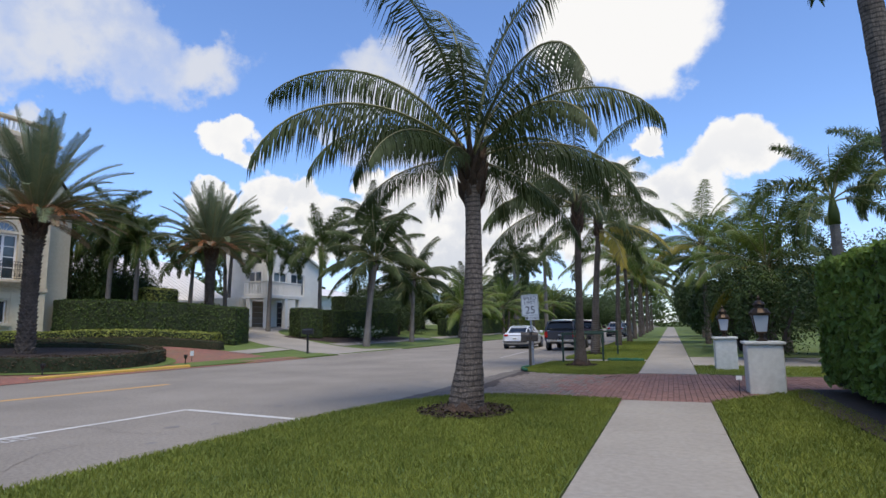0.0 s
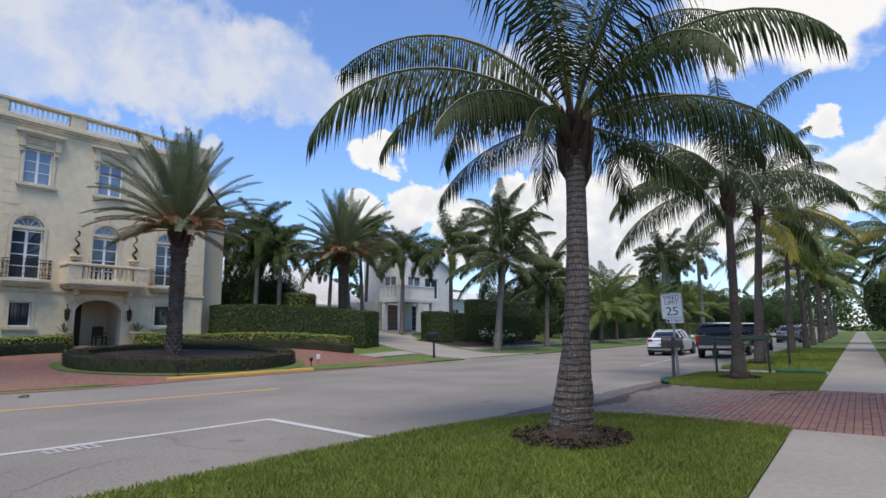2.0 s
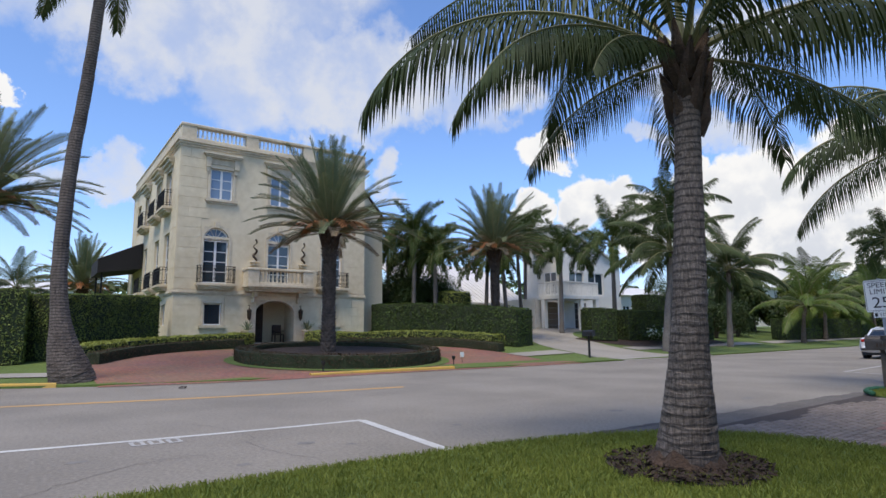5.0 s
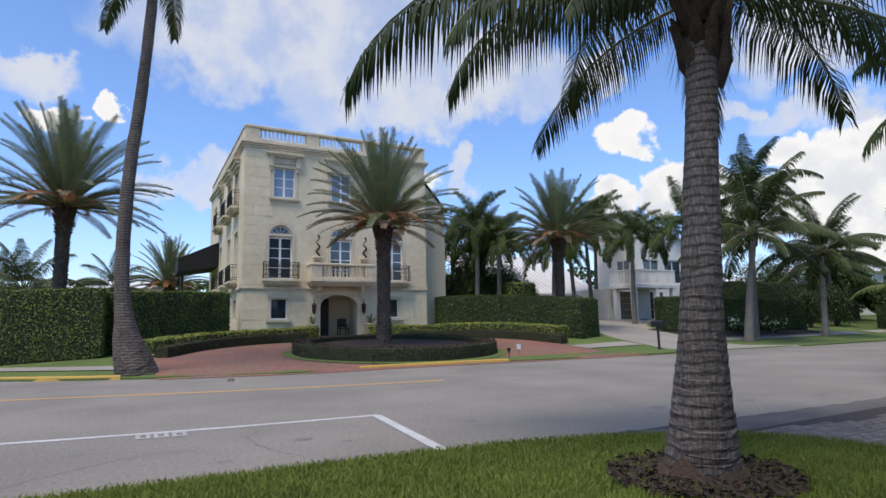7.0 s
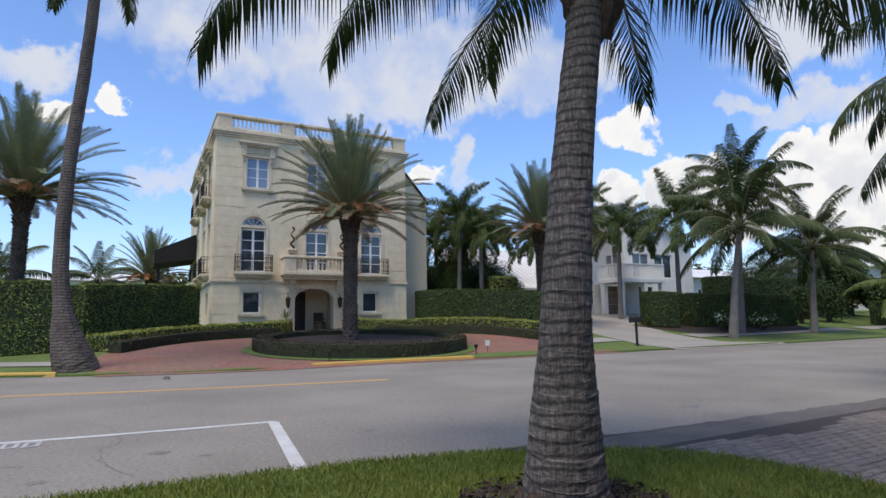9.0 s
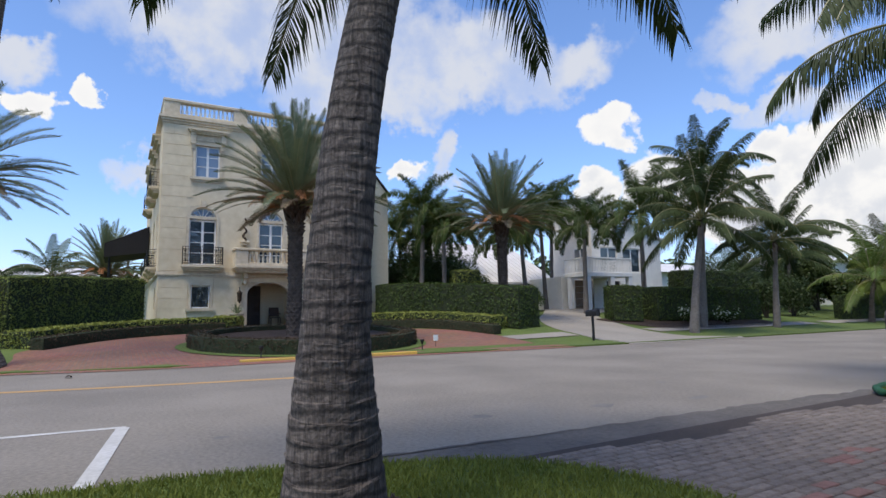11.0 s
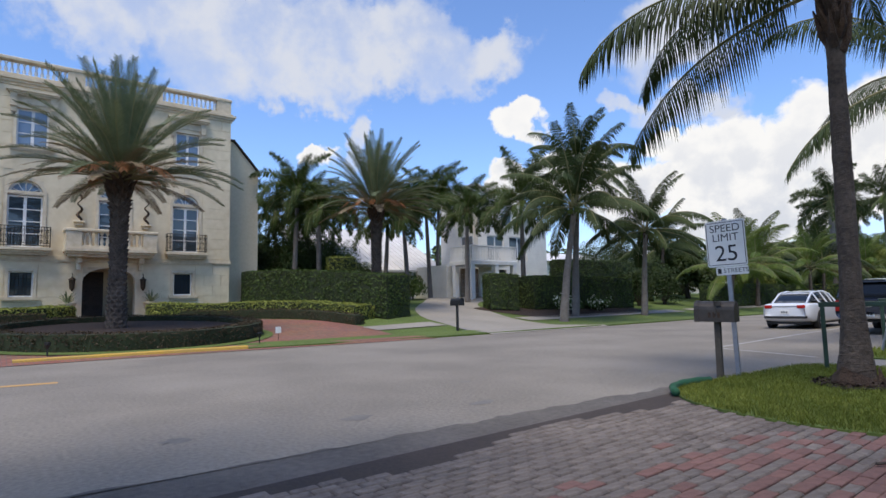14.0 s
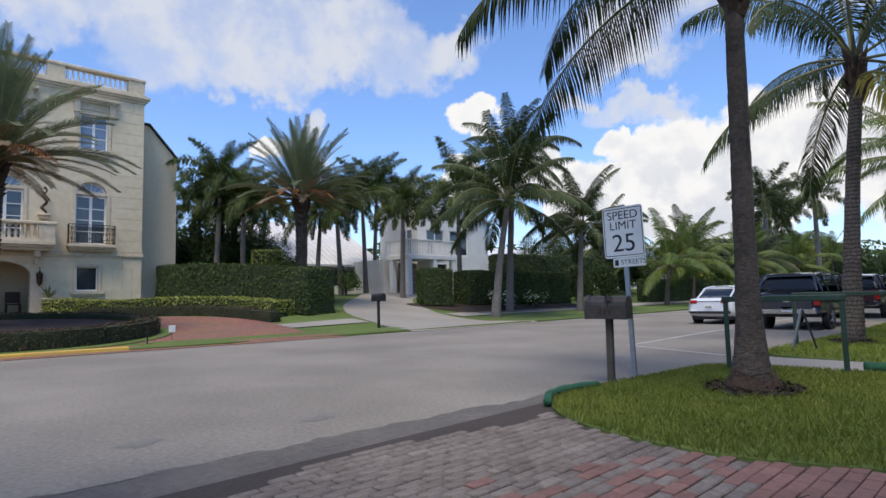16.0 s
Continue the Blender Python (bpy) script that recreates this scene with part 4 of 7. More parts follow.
coconut_palm(-18.6, 35.8, LZ(-18.6, 35.8), 8.0, (0.1, 0.6), [0.22, 0.17, 0.15, 0.13], 15, 24, 0.85, label="tall coconut palm with a pale trunk in a flower bed", mat=M_TRUNK_PALE)
coconut_palm(-17.5, 40.6, LZ(-17.5, 40.6), 4.7, (0.0, 0.5), [0.2, 0.16, 0.13, 0.12], 16, 24, 0.9, label="coconut palm with a grey trunk on the far verge", mat=M_TRUNK_PALE)
for i, (x, y, h, var, sc) in enumerate(((-17.6, 51.5, 2.6, YOUNG, 1.0), (-18.5, 58.0, 2.8, YOUNG, 1.05), (-17.4, 66.0, 3.0, YOUNG, 1.0), (-19.0, 74.0, 3.4, COCONUT_FAR, 1.0), (-17.4, 82.0, 3.2, YOUNG, 1.0), (-17.0, 95.0, 4.0, YOUNG, 1.0), (-21.0, 63.0, 4.0, COCONUT_FAR, 1.0), (-24.0, 54.0, 4.2, COCONUT_FAR, 1.0))):
    coconut_palm(x, y, LZ(x, y), h, (random.uniform(-0.2, 0.2), random.uniform(-0.2, 0.3)), [0.2, 0.15, 0.13, 0.12], 50 + i, 17, sc, var, label="low young coconut palm with yellow-green arching fronds", nuts=False, gold=1 if i % 3 == 0 else 0)
for i, (x, y, h, sc) in enumerate(((-30.6, 25.3, 5.6, 0.95), (-33.0, 27.6, 4.6, 0.95), (-29.6, 26.4, 4.4, 0.85), (-32.5, 37.4, 6.6, 1.1), (-31.0, 35.6, 6.0, 1.05), (-23.4, 37.0, 5.6, 1.15), (-36.0, 30.5, 5.2, 1.0), (-35.0, 26.0, 4.8, 1.0), (-30.5, 31.5, 4.2, 0.9), (-26.6, 35.2, 4.9, 0.95), (-29.4, 32.6, 5.0, 0.95))):
    shaft_palm(x, y, LZ(x, y), h, 70 + i, FOXTAIL, 19, sc * 1.25, lean=(random.uniform(-0.3, 0.3), random.uniform(-0.4, 0.4)))
for i, (x, y, h) in enumerate(((-19.0, 78.0, 9.5), (-20.5, 84.0, 9.0), (-16.8, 88.0, 10.5), (-22.0, 92.0, 9.5))):
    shaft_palm(x, y, LZ(x, y), h, 90 + i, ROYAL, 13, 1.25, 0.26, label="tall royal palm with a thick smooth grey trunk", name="royal_palm", group="royal palms")

# beside the near footpath
shaft_palm(5.9, 22.0, 0.05, 4.4, 101, FOXTAIL, 9, 1.15, 0.17, label="foxtail palm with bushy plumes behind the shrubs")
shaft_palm(8.4, 24.5, 0.05, 5.6, 102, FOXTAIL, 9, 1.15, 0.17, label="foxtail palm with bushy plumes behind the shrubs")
shaft_palm(5.6, 30.0, 0.05, 4.8, 103, FOXTAIL, 9, 1.1, 0.16, label="foxtail palm with bushy plumes behind the shrubs")
coconut_palm(3.0, 40.0, 0.05, 6.0, (0, 0), [0.2, 0.15, 0.13, 0.12], 104, 18, 1.0, YOUNG, label="coconut palm with light green fronds beside the footpath", gold=2)
coconut_palm(4.7, 27.5, 0.05, 3.4, (0, 0.2), [0.2, 0.15, 0.13, 0.12], 107, 16, 0.9, YOUNG, label="low coconut palm with yellow-green fronds among the shrubs", gold=2, nuts=False)
coconut_palm(4.3, 33.5, 0.05, 4.0, (0.1, 0), [0.2, 0.15, 0.13, 0.12], 108, 16, 0.9, YOUNG, label="low coconut palm with yellow-green fronds among the shrubs", gold=1, nuts=False)
coconut_palm(3.5, 55.0, 0.05, 6.5, (0, 0), [0.2, 0.15, 0.13, 0.12], 105, 18, 1.0, COCONUT_FAR, label="coconut palm beside the footpath")
coconut_palm(4.75, 12.4, 0.05, 10.5, (-0.5, -0.1), [0.3, 0.22, 0.19, 0.18, 0.17], 106, 14, 1.0, COCONUT_FAR, label="tall coconut palm with a grey trunk beside the hedge")


# ---- hedges and shrubs ----
def clipped_hedge(name, line, width, z0, z1, density, size, mat, label, seed, category="hedge", closed=False, core=True, ground_fn=None, spread=0.7):
    """A clipped hedge along a plan line: a solid body, coloured dark as inner shade, wrapped in small leaves."""
    rng = np.random.default_rng(seed)
    P = [Vector((p[0], p[1], 0)) for p in line]
    if closed:
        P.append(P[0])
    hedge = thing(name, label, category, pose(0, 0, 0))
    body = Shape()
    pts, nrm = [], []
    w = width / 2
    lo = (lambda p: ground_fn(p.x, p.y)) if ground_fn else (lambda p: 0.0)
    ring = []
    for i, p in enumerate(P):
        d = (P[min(i + 1, len(P) - 1)] - P[max(i - 1, 0)])
        if closed and i in (0, len(P) - 1):
            d = P[1] - P[-2]
        d.normalize()
        n = Vector((-d.y, d.x, 0))
        g = lo(p)
        k = 0.93
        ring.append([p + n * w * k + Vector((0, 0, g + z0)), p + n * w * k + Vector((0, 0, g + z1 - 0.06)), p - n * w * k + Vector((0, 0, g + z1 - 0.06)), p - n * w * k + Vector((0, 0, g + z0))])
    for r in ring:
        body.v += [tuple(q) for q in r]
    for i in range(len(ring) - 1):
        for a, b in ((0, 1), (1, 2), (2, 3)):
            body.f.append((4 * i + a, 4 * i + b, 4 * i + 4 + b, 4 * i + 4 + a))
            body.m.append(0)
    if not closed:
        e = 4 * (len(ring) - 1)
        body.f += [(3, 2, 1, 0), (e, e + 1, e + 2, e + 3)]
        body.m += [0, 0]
    part("twig_core", body, M_HEDGE_SHADE, hedge, "solid core darkened to stand for inner shade")
    faces = list(body.f)
    V = np.array(body.v)
    for f in faces:
        a, b, c, d = (V[i] for i in f)
        area = np.linalg.norm(np.cross(b - a, d - a)) / 2 + np.linalg.norm(np.cross(b - c, d - c)) / 2
        k = int(area * density * 1.5)
        if k < 1:
            continue
        u, v = rng.random((k, 1)), rng.random((k, 1))
        q = (a * (1 - u) + b * u) * (1 - v) + (d * (1 - u) + c * u) * v
        n = np.cross(b - a, d - a)
        n = n / (np.linalg.norm(n) + 1e-9)
        mid = (a + b + c + d) / 4
        pts.append((q, n, mid))
    Q, NN = [], []
    for q, n, mid in pts:
        i = int(np.argmin([np.linalg.norm(np.array(((ring[j][0] + ring[j][2]) / 2)) - mid) for j in range(len(ring))]))
        axis = np.array((ring[i][0] + ring[i][2]) / 2)
        if np.dot(n, mid - axis) < 0:
            n = -n
        bumps = np.array([noise.noise(Vector(p) * 1.7) for p in q])[:, None]
        Q.append(q + n * (0.03 + 0.05 * bumps + rng.normal(0, 0.018, (len(q), 1))))
        NN.append(np.tile(n, (len(q), 1)))
    Q, NN = np.concatenate(Q), np.concatenate(NN)
    part("foliage", quads_mesh("foliage", leaf_quads(Q, NN, size * 0.9, rng, spread), mat), None, hedge, kind="stuff")
    return hedge


def shrub(name, x, y, z, rx, ry, rz, count, size, mat, label, seed, category="shrub", flowers=0, stems=5, lobes=9):
    """A loose bush: bare stems and lobes of leaves with gaps between them."""
    rng = np.random.default_rng(seed)
    bush = thing(name, label, category, pose(x, y, z))
    s = Shape()
    cent = []
    for i in range(lobes):
        a, h = rng.uniform(0, 6.28), rng.uniform(0.35, 0.85)
        r = rng.uniform(0.15, 0.62)
        cent.append((np.array((math.cos(a) * r * rx, math.sin(a) * r * ry, h * rz)), rng.uniform(0.34, 0.55)))
    for i in range(stems):
        c = cent[i % lobes][0]
        s.tube([(c[0] * 0.1, c[1] * 0.1, -0.05), (c[0] * 0.5, c[1] * 0.5, c[2] * 0.5), tuple(c)], [0.05 * rz / 2, 0.035 * rz / 2, 0.012], 5)
    part("stem_tangle", s, M_BRANCH, bush)
    P, NN = [], []
    for c, r in cent:
        k = count // lobes
        d = rng.normal(0, 1, (k, 3))
        d /= np.linalg.norm(d, axis=1)[:, None]
        rad = (rng.random((k, 1)) ** 0.35) * r
        p = c + d * rad * np.array((rx, ry, rz * 0.8))
        P.append(p)
        NN.append(d * 0.8 + np.array((0, 0, 0.5)))
    P, NN = np.concatenate(P), np.concatenate(NN)
    keep = P[:, 2] > 0.02
    P, NN = P[keep], NN[keep]
    part("foliage", quads_mesh("foliage", leaf_quads(P, NN, size, rng, 0.6), mat), None, bush, kind="stuff")
    if flowers:
        out = P[rng.choice(len(P), flowers)] * np.array((1.06, 1.06, 1.04))
        d = out / (np.linalg.norm(out, axis=1)[:, None] + 1e-9)
        quads = np.concatenate([leaf_quads(out, d, 0.13, rng, 0.4, 0.9) for _ in range(3)])
        part("blossom", quads_mesh("blossom", quads, M_FLOWER), None, bush, "clusters of white blossom", kind="stuff")
    return bush


clipped_hedge("hedge", [(-31.2, 23.15), (-28, 24.05), (-24.6, 25.05), (-21.0, 26.1)], 1.75, 0.0, 2.0, 130, 0.13, M_HEDGE, "tall clipped dark green hedge beside the stone house", 1, ground_fn=land)
# the next two hedges carry sunlight in their leaf colour
clipped_hedge("hedge", [(-31.0, 9.4), (-28.0, 7.2), (-25.2, 4.9)], 1.6, 0.0, 2.5, 210, 0.1, M_HEDGE_SUNLIT, "tall clipped green hedge beside the stone house", 2, ground_fn=land)
clipped_hedge("hedge", [(-24.9, 4.6), (-25.0, 0.0), (-25.5, -6.0), (-27.0, -14.0)], 1.6, 0.0, 2.65, 190, 0.105, M_HEDGE_SUNLIT, "tall clipped green hedge along the lawn", 3, ground_fn=land)
clipped_hedge("hedge", [(-22.9, 33.4), (-22.1, 34.8)], 2.0, 0.0, 2.0, 130, 0.13, M_HEDGE, "square clipped dark hedge beside the concrete drive", 4, ground_fn=land)
clipped_hedge("hedge", [(-22.2, 35.9), (-21.6, 40.0), (-21.2, 44.2)], 1.6, 0.0, 1.95, 130, 0.13, M_HEDGE, "clipped dark hedge behind a flower bed", 5, ground_fn=land)
clipped_hedge("hedge", [(-24.9, 42.0), (-24.6, 46.0), (-24.4, 52.0)], 1.5, 0.0, 3.0, 90, 0.15, M_BUSH, "taller dark hedge behind the flower bed", 6, ground_fn=land)
clipped_hedge("hedge", [(-27.5, 26.8), (-29.5, 27.6), (-33, 29.5)], 1.5, 0.0, 2.6, 110, 0.13, M_HEDGE_LIGHT, "light green clipped hedge behind the tall one", 7, ground_fn=land)
clipped_hedge("hedge", [(-19.5, 52.0), (-19.3, 58.0), (-19.3, 70.0)], 1.2, 0.0, 1.7, 90, 0.13, M_HEDGE, "clipped dark boundary hedge on the far verge", 8, ground_fn=land)
clipped_hedge("hedge", [(-19.3, 74.0), (-19.3, 100.0)], 1.2, 0.0, 1.7, 60, 0.16, M_HEDGE_LIGHT, "light green boundary hedge far up the street", 9, ground_fn=land)
# low planting round the forecourt
clipped_hedge("low_hedge", [tuple(p) for p in smooth_line([(-29.9, 14.0), (-28.6, 12.9), (-27.6, 10.5), (-26.0, 8.0), (-23.6, 5.9)], 5)], 1.3, 0.0, 0.62, 200, 0.12, M_HEDGE_LIGHT, "low yellow-green hedge round the forecourt", 10, ground_fn=land)
clipped_hedge("low_hedge", [tuple(p) for p in smooth_line([(-29.9, 17.8), (-28.6, 19.0), (-26.6, 21.6), (-24.0, 23.4), (-21.2, 24.4)], 5)], 1.3, 0.0, 0.68, 200, 0.12, M_HEDGE_LIGHT, "low yellow-green hedge round the forecourt", 11, ground_fn=land)
clipped_hedge("low_hedge", [tuple(p) for p in smooth_line([(-27.4, 13.2), (-26.7, 10.8), (-25.0, 8.3), (-22.6, 6.6)], 6)], 0.5, 0.0, 0.45, 260, 0.07, M_HEDGE_DARK, "low dark clipped box hedge edging the bricks", 12, ground_fn=land)
clipped_hedge("low_hedge", [tuple(p) for p in smooth_line([(-27.4, 18.4), (-26.2, 20.4), (-23.4, 22.6), (-19.9, 23.4)], 6)], 0.5, 0.0, 0.45, 260, 0.07, M_HEDGE_DARK, "low dark clipped box hedge edging the bricks", 13, ground_fn=land)
ring_line = [(COURT[0] + 3.5 * math.cos(a * math.pi / 16), COURT[1] + 3.8 * math.sin(a * math.pi / 16)) for a in range(32)]
clipped_hedge("round_hedge", ring_line, 0.65, 0.0, 0.52, 260, 0.07, M_HEDGE_DARK, "round dark clipped hedge enclosing the palm island", 14, closed=True, ground_fn=land)
inner = [(COURT[0] + 3.3 * math.cos(a * math.pi / 16), COURT[1] + 3.6 * math.sin(a * math.pi / 16)) for a in range(32)]
whole("planting_bed", draped(inner, 0.3), M_MULCH, "mulched planting bed inside the round hedge", "flower bed", kind="structure")
isl = [(COURT[0] + 4.3 * math.cos(a * math.pi / 16), COURT[1] + 4.5 * math.sin(a * math.pi / 16)) for a in range(32)]
isl = [(min(x, -16.05), y) for x, y in isl]
whole("lawn_far", draped(isl, 0.035), M_GRASS, "small lawn rim round the palm island", "lawn", kind="structure")

shrub("flowering_shrub", -20.0, 36.8, LZ(-20.0, 36.8), 0.9, 1.2, 0.95, 1500, 0.12, M_HEDGE, "flowering shrub with white blossom in a mulched bed", 21, flowers=120)
shrub("flowering_shrub", -19.8, 39.6, LZ(-19.8, 39.6), 0.8, 0.9, 0.8, 1100, 0.12, M_HEDGE, "flowering shrub with white blossom in a mulched bed", 22, flowers=80)
bed = [tuple(p) for p in smooth_line([(-18.9, 33.0), (-18.4, 35.0), (-18.5, 41.0), (-19.5, 43.5), (-22, 44), (-23.5, 38), (-23.5, 33.0), (-21.5, 32.6)], 4)]
whole("planting_bed", draped(bed, 0.03), M_MULCH, "dark mulched flower bed before the hedge", "flower bed", kind="structure")
for i, (x, y, r, h, m) in enumerate(((-21.5, 46.5, 1.6, 2.6, M_BUSH), (-27.5, 50.5, 2.3, 4.2, M_BUSH), (-28.5, 55.0, 2.6, 4.6, M_BUSH), (-27.0, 60.0, 2.6, 4.4, M_BUSH), (-29.0, 66.0, 3.0, 5.0, M_BUSH), (-22.0, 50.5, 1.8, 3.0, M_BUSH), (-33.0, 26.2, 2.3, 4.9, M_BUSH), (-30.8, 28.0, 1.8, 3.6, M_BUSH), (-35.5, 29.0, 2.2, 4.2, M_BUSH), (-34.6, 25.2, 1.4, 3.2, M_BUSH), (-38.0, 27.0, 2.5, 4.8, M_BUSH), (-29.5, 33.0, 1.2, 1.5, M_HEDGE), (-32.0, 27.0, 2.0, 4.2, M_BUSH), (-32.5, 29.4, 1.7, 3.4, M_BUSH), (-33.5, 31.6, 1.4, 2.4, M_BUSH),
                                     (-25.0, 60.0, 3.0, 4.5, M_BUSH), (-24.0, 70.0, 3.0, 5.0, M_HEDGE_LIGHT), (-24.0, 82.0, 3.5, 5.0, M_BUSH), (-22.0, 96.0, 4.0, 6.0, M_HEDGE_LIGHT), (-20.0, 115.0, 5.0, 7.0, M_BUSH), (-28.0, 105.0, 6.0, 8.0, M_BUSH), (-14.0, 150.0, 9.0, 8.0, M_BUSH), (-30.0, 135.0, 9.0, 9.0, M_BUSH))):
    shrub("garden_shrub", x, y, LZ(x, y), r, r, h, int(1900 * r * h * 0.6), 0.13 if y < 60 else 0.3, m, "dense dark green garden shrub", 30 + i)
for i, (x, y, r, h) in enumerate(((4.3, 24.5, 1.9, 3.6), (4.6, 28.0, 2.0, 4.2), (4.0, 31.5, 1.9, 3.6), (4.2, 35.5, 2.0, 3.6), (7.2, 22.5, 1.8, 2.8), (7.0, 19.6, 1.5, 3.0), (9.2, 20.0, 1.9, 3.6), (11.5, 19.8, 1.9, 3.4), (8.0, 27.0, 2.4, 4.6), (4.0, 44.0, 2.0, 3.8), (4.2, 50.0, 2.2, 4.0), (4.5, 60.0, 2.5, 5.0), (4.5, 75.0, 3.0, 6.0), (4.5, 95.0, 3.5, 7.0), (5.0, 120.0, 4.5, 8.0), (11.5, 24.0, 2.5, 4.0))):
    shrub("garden_shrub", x, y, 0.04, r, r, h, int(2000 * r * h * 0.6), 0.12 if y < 40 else 0.28, M_BUSH, "dense dark broadleaf shrub beside the footpath", 60 + i)
clipped_hedge("broadleaf_hedge", [(5.0, 14.2), (5.1, 11.5), (5.2, 8.0), (5.2, 4.0)], 2.9, 0.25, 2.55, 260, 0.19, M_CLUSIA, "thick broad-leaved green hedge over a mulch bed", 80, spread=0.9)
whole("planting_bed", slab([tuple(p) for p in smooth_line([(3.2, 14.3), (2.95, 12.8), (3.1, 9), (3.2, 3), (8, 3), (8, 14.6), (5, 14.8), (3.2, 14.3)], 4)], 0.0, 0.075, 0.01), M_MULCH, "dark mulch bed under the hedge", "flower bed", kind="structure")

# ---- the stone house ----
XF, HY0, HY1, HZ0, HZT = -30.4, 10.55, 21.5, 0.3, 12.6
HMID = 16.0
house = thing("stone_house", "three-storey cream limestone villa with balustraded flat roof", "house", pose(0, 0, 0))


def welded(s):
    """Joins corners that lie on one another."""
    seen, where, vs = {}, [], []
    for p in s.v:
        k = tuple(round(c, 4) for c in p)
        if k not in seen:
            seen[k] = len(vs)
            vs.append(p)
        where.append(seen[k])
    s.v, s.f = vs, [tuple(where[i] for i in f) for f in s.f]
    return s


def pierced_wall(a0, a1, z0, z1, holes, depth, place):
    """A wall in its own plane with rectangular holes right through; place maps (along, depth, up) to the world."""
    s = Shape()
    us = sorted({a0, a1, *[h[0] for h in holes], *[h[1] for h in holes]})
    zs = sorted({z0, z1, *[h[2] for h in holes], *[h[3] for h in holes]})
    solid = lambda u, z: a0 < u < a1 and z0 < z < z1 and not any(h[0] < u < h[1] and h[2] < z < h[3] for h in holes)
    for i in range(len(us) - 1):
        for j in range(len(zs) - 1):
            u, v, p, q = us[i], us[i + 1], zs[j], zs[j + 1]
            if not solid((u + v) / 2, (p + q) / 2):
                continue
            c = [place(*k) for k in ((u, 0, p), (v, 0, p), (v, 0, q), (u, 0, q), (u, depth, p), (v, depth, p), (v, depth, q), (u, depth, q))]
            f = [(0, 1, 2, 3), (7, 6, 5, 4)]
            for (du, dz), face in (((-1, 0), (0, 3, 7, 4)), ((1, 0), (1, 5, 6, 2)), ((0, -1), (0, 4, 5, 1)), ((0, 1), (3, 2, 6, 7))):
                uu = (u + v) / 2 if du == 0 else (u - 1e-3 if du < 0 else v + 1e-3)
                zz = (p + q) / 2 if dz == 0 else (p - 1e-3 if dz < 0 else q + 1e-3)
                if not solid(uu, zz):
                    f.append(face)
            s.add(c, f)
    return welded(s)


def arch_fill(c, w, spring, apex, top, depth, place, n=12):
    """The stone between a round head and the square hole round it."""
    s = Shape()
    h = apex - spring
    for i in range(n):
        a, b = math.pi * i / n, math.pi * (i + 1) / n
        p = [(c + w * math.cos(a), spring + h * math.sin(a)), (c + w * math.cos(b), spring + h * math.sin(b))]
        quad = [(p[0][0], p[0][1]), (p[0][0], top), (p[1][0], top), (p[1][0], p[1][1])]
        s.add([place(u, 0, z) for u, z in quad] + [place(u, depth, z) for u, z in quad], [(0, 1, 2, 3), (7, 6, 5, 4), (0, 3, 7, 4)])
    return s


front = lambda u, d, z: (XF - d, u, z)
side_s = lambda u, d, z: (u, HY0 + d, z)

ARCHED = [(11.9, 13.19), (HMID - 0.64, HMID + 0.64), (18.62, 19.91)]
UPPER = [(12.1, 13.29), (HMID - 0.6, HMID + 0.6), (18.7, 19.89)]
LOWER = [(12.06, 12.95), (18.72, 19.61)]
DOOR = (14.8, 17.0)
holes = [(a, b, 4.05, 7.06) for a, b in ARCHED] + [(a, b, 8.6, 10.3) for a, b in UPPER] + [(a, b, 1.84, 2.98) for a, b in LOWER] + [(DOOR[0], DOOR[1], 0.0, 3.2)]
part("wall", pierced_wall(HY0, HY1, HZ0, 11.5, holes, 0.42, front), M_STONE, house)
side_holes = [(-40.6, -39.2, 4.05, 6.9), (-40.6, -39.2, 8.3, 10.4), (-44.2, -42.8, 8.3, 10.4), (-33.6, -32.2, 4.05, 6.9), (-36.6, -35.2, 4.05, 6.9), (-33.6, -32.2, 8.3, 10.4), (-36.6, -35.2, 8.3, 10.4), (-33.4, -32.4, 1.84, 2.98)]
part("wall", pierced_wall(-46.0, XF - 0.42, HZ0, 11.5, side_holes, 0.42, side_s), M_STONE, house)
part("wall", Shape().box(-46.0, XF - 0.42, HY1 - 0.42, HY1, HZ0, 11.5), M_STUCCO, house)
part("wall", Shape().box(-46.4, -46.0, HY0, HY1, HZ0, 11.5), M_STUCCO, house)
part("roof", Shape().box(-46.1, XF - 0.3, HY0 + 0.3, HY1 - 0.3, 11.2, 11.4), M_CONCRETE, house)
part("floor", Shape().box(-46.0, XF - 0.42, HY0 + 0.42, HY1 - 0.42, 3.3, 3.5), M_WOOD_DARK, house)
part("floor", Shape().box(-46.0, XF - 0.42, HY0 + 0.42, HY1 - 0.42, 7.5, 7.7), M_WOOD_DARK, house)
for a, b in ARCHED:
    part("arch", arch_fill((a + b) / 2, (b - a) / 2, 6.42, 7.04, 7.06, 0.42, front), M_STONE_TRIM, house)
part("arch", arch_fill(HMID - 0.1, 1.1, 2.55, 3.18, 3.2, 0.42, front), M_STONE_TRIM, house)


def moulding(s, a0, a1, steps, place):
    """A horizontal moulding: steps of (proud, z0, z1)."""
    for out, z0, z1 in steps:
        c = [place(u, -o, z) for z in (z0, z1) for u, o in ((a0 - out, -0.05), (a0 - out, out), (a1 + out, out), (a1 + out, -0.05))]
        s.add(c, [(0, 1, 2, 3), (7, 6, 5, 4), (0, 4, 5, 1), (1, 5, 6, 2), (2, 6, 7, 3), (3, 7, 4, 0)])
    return s


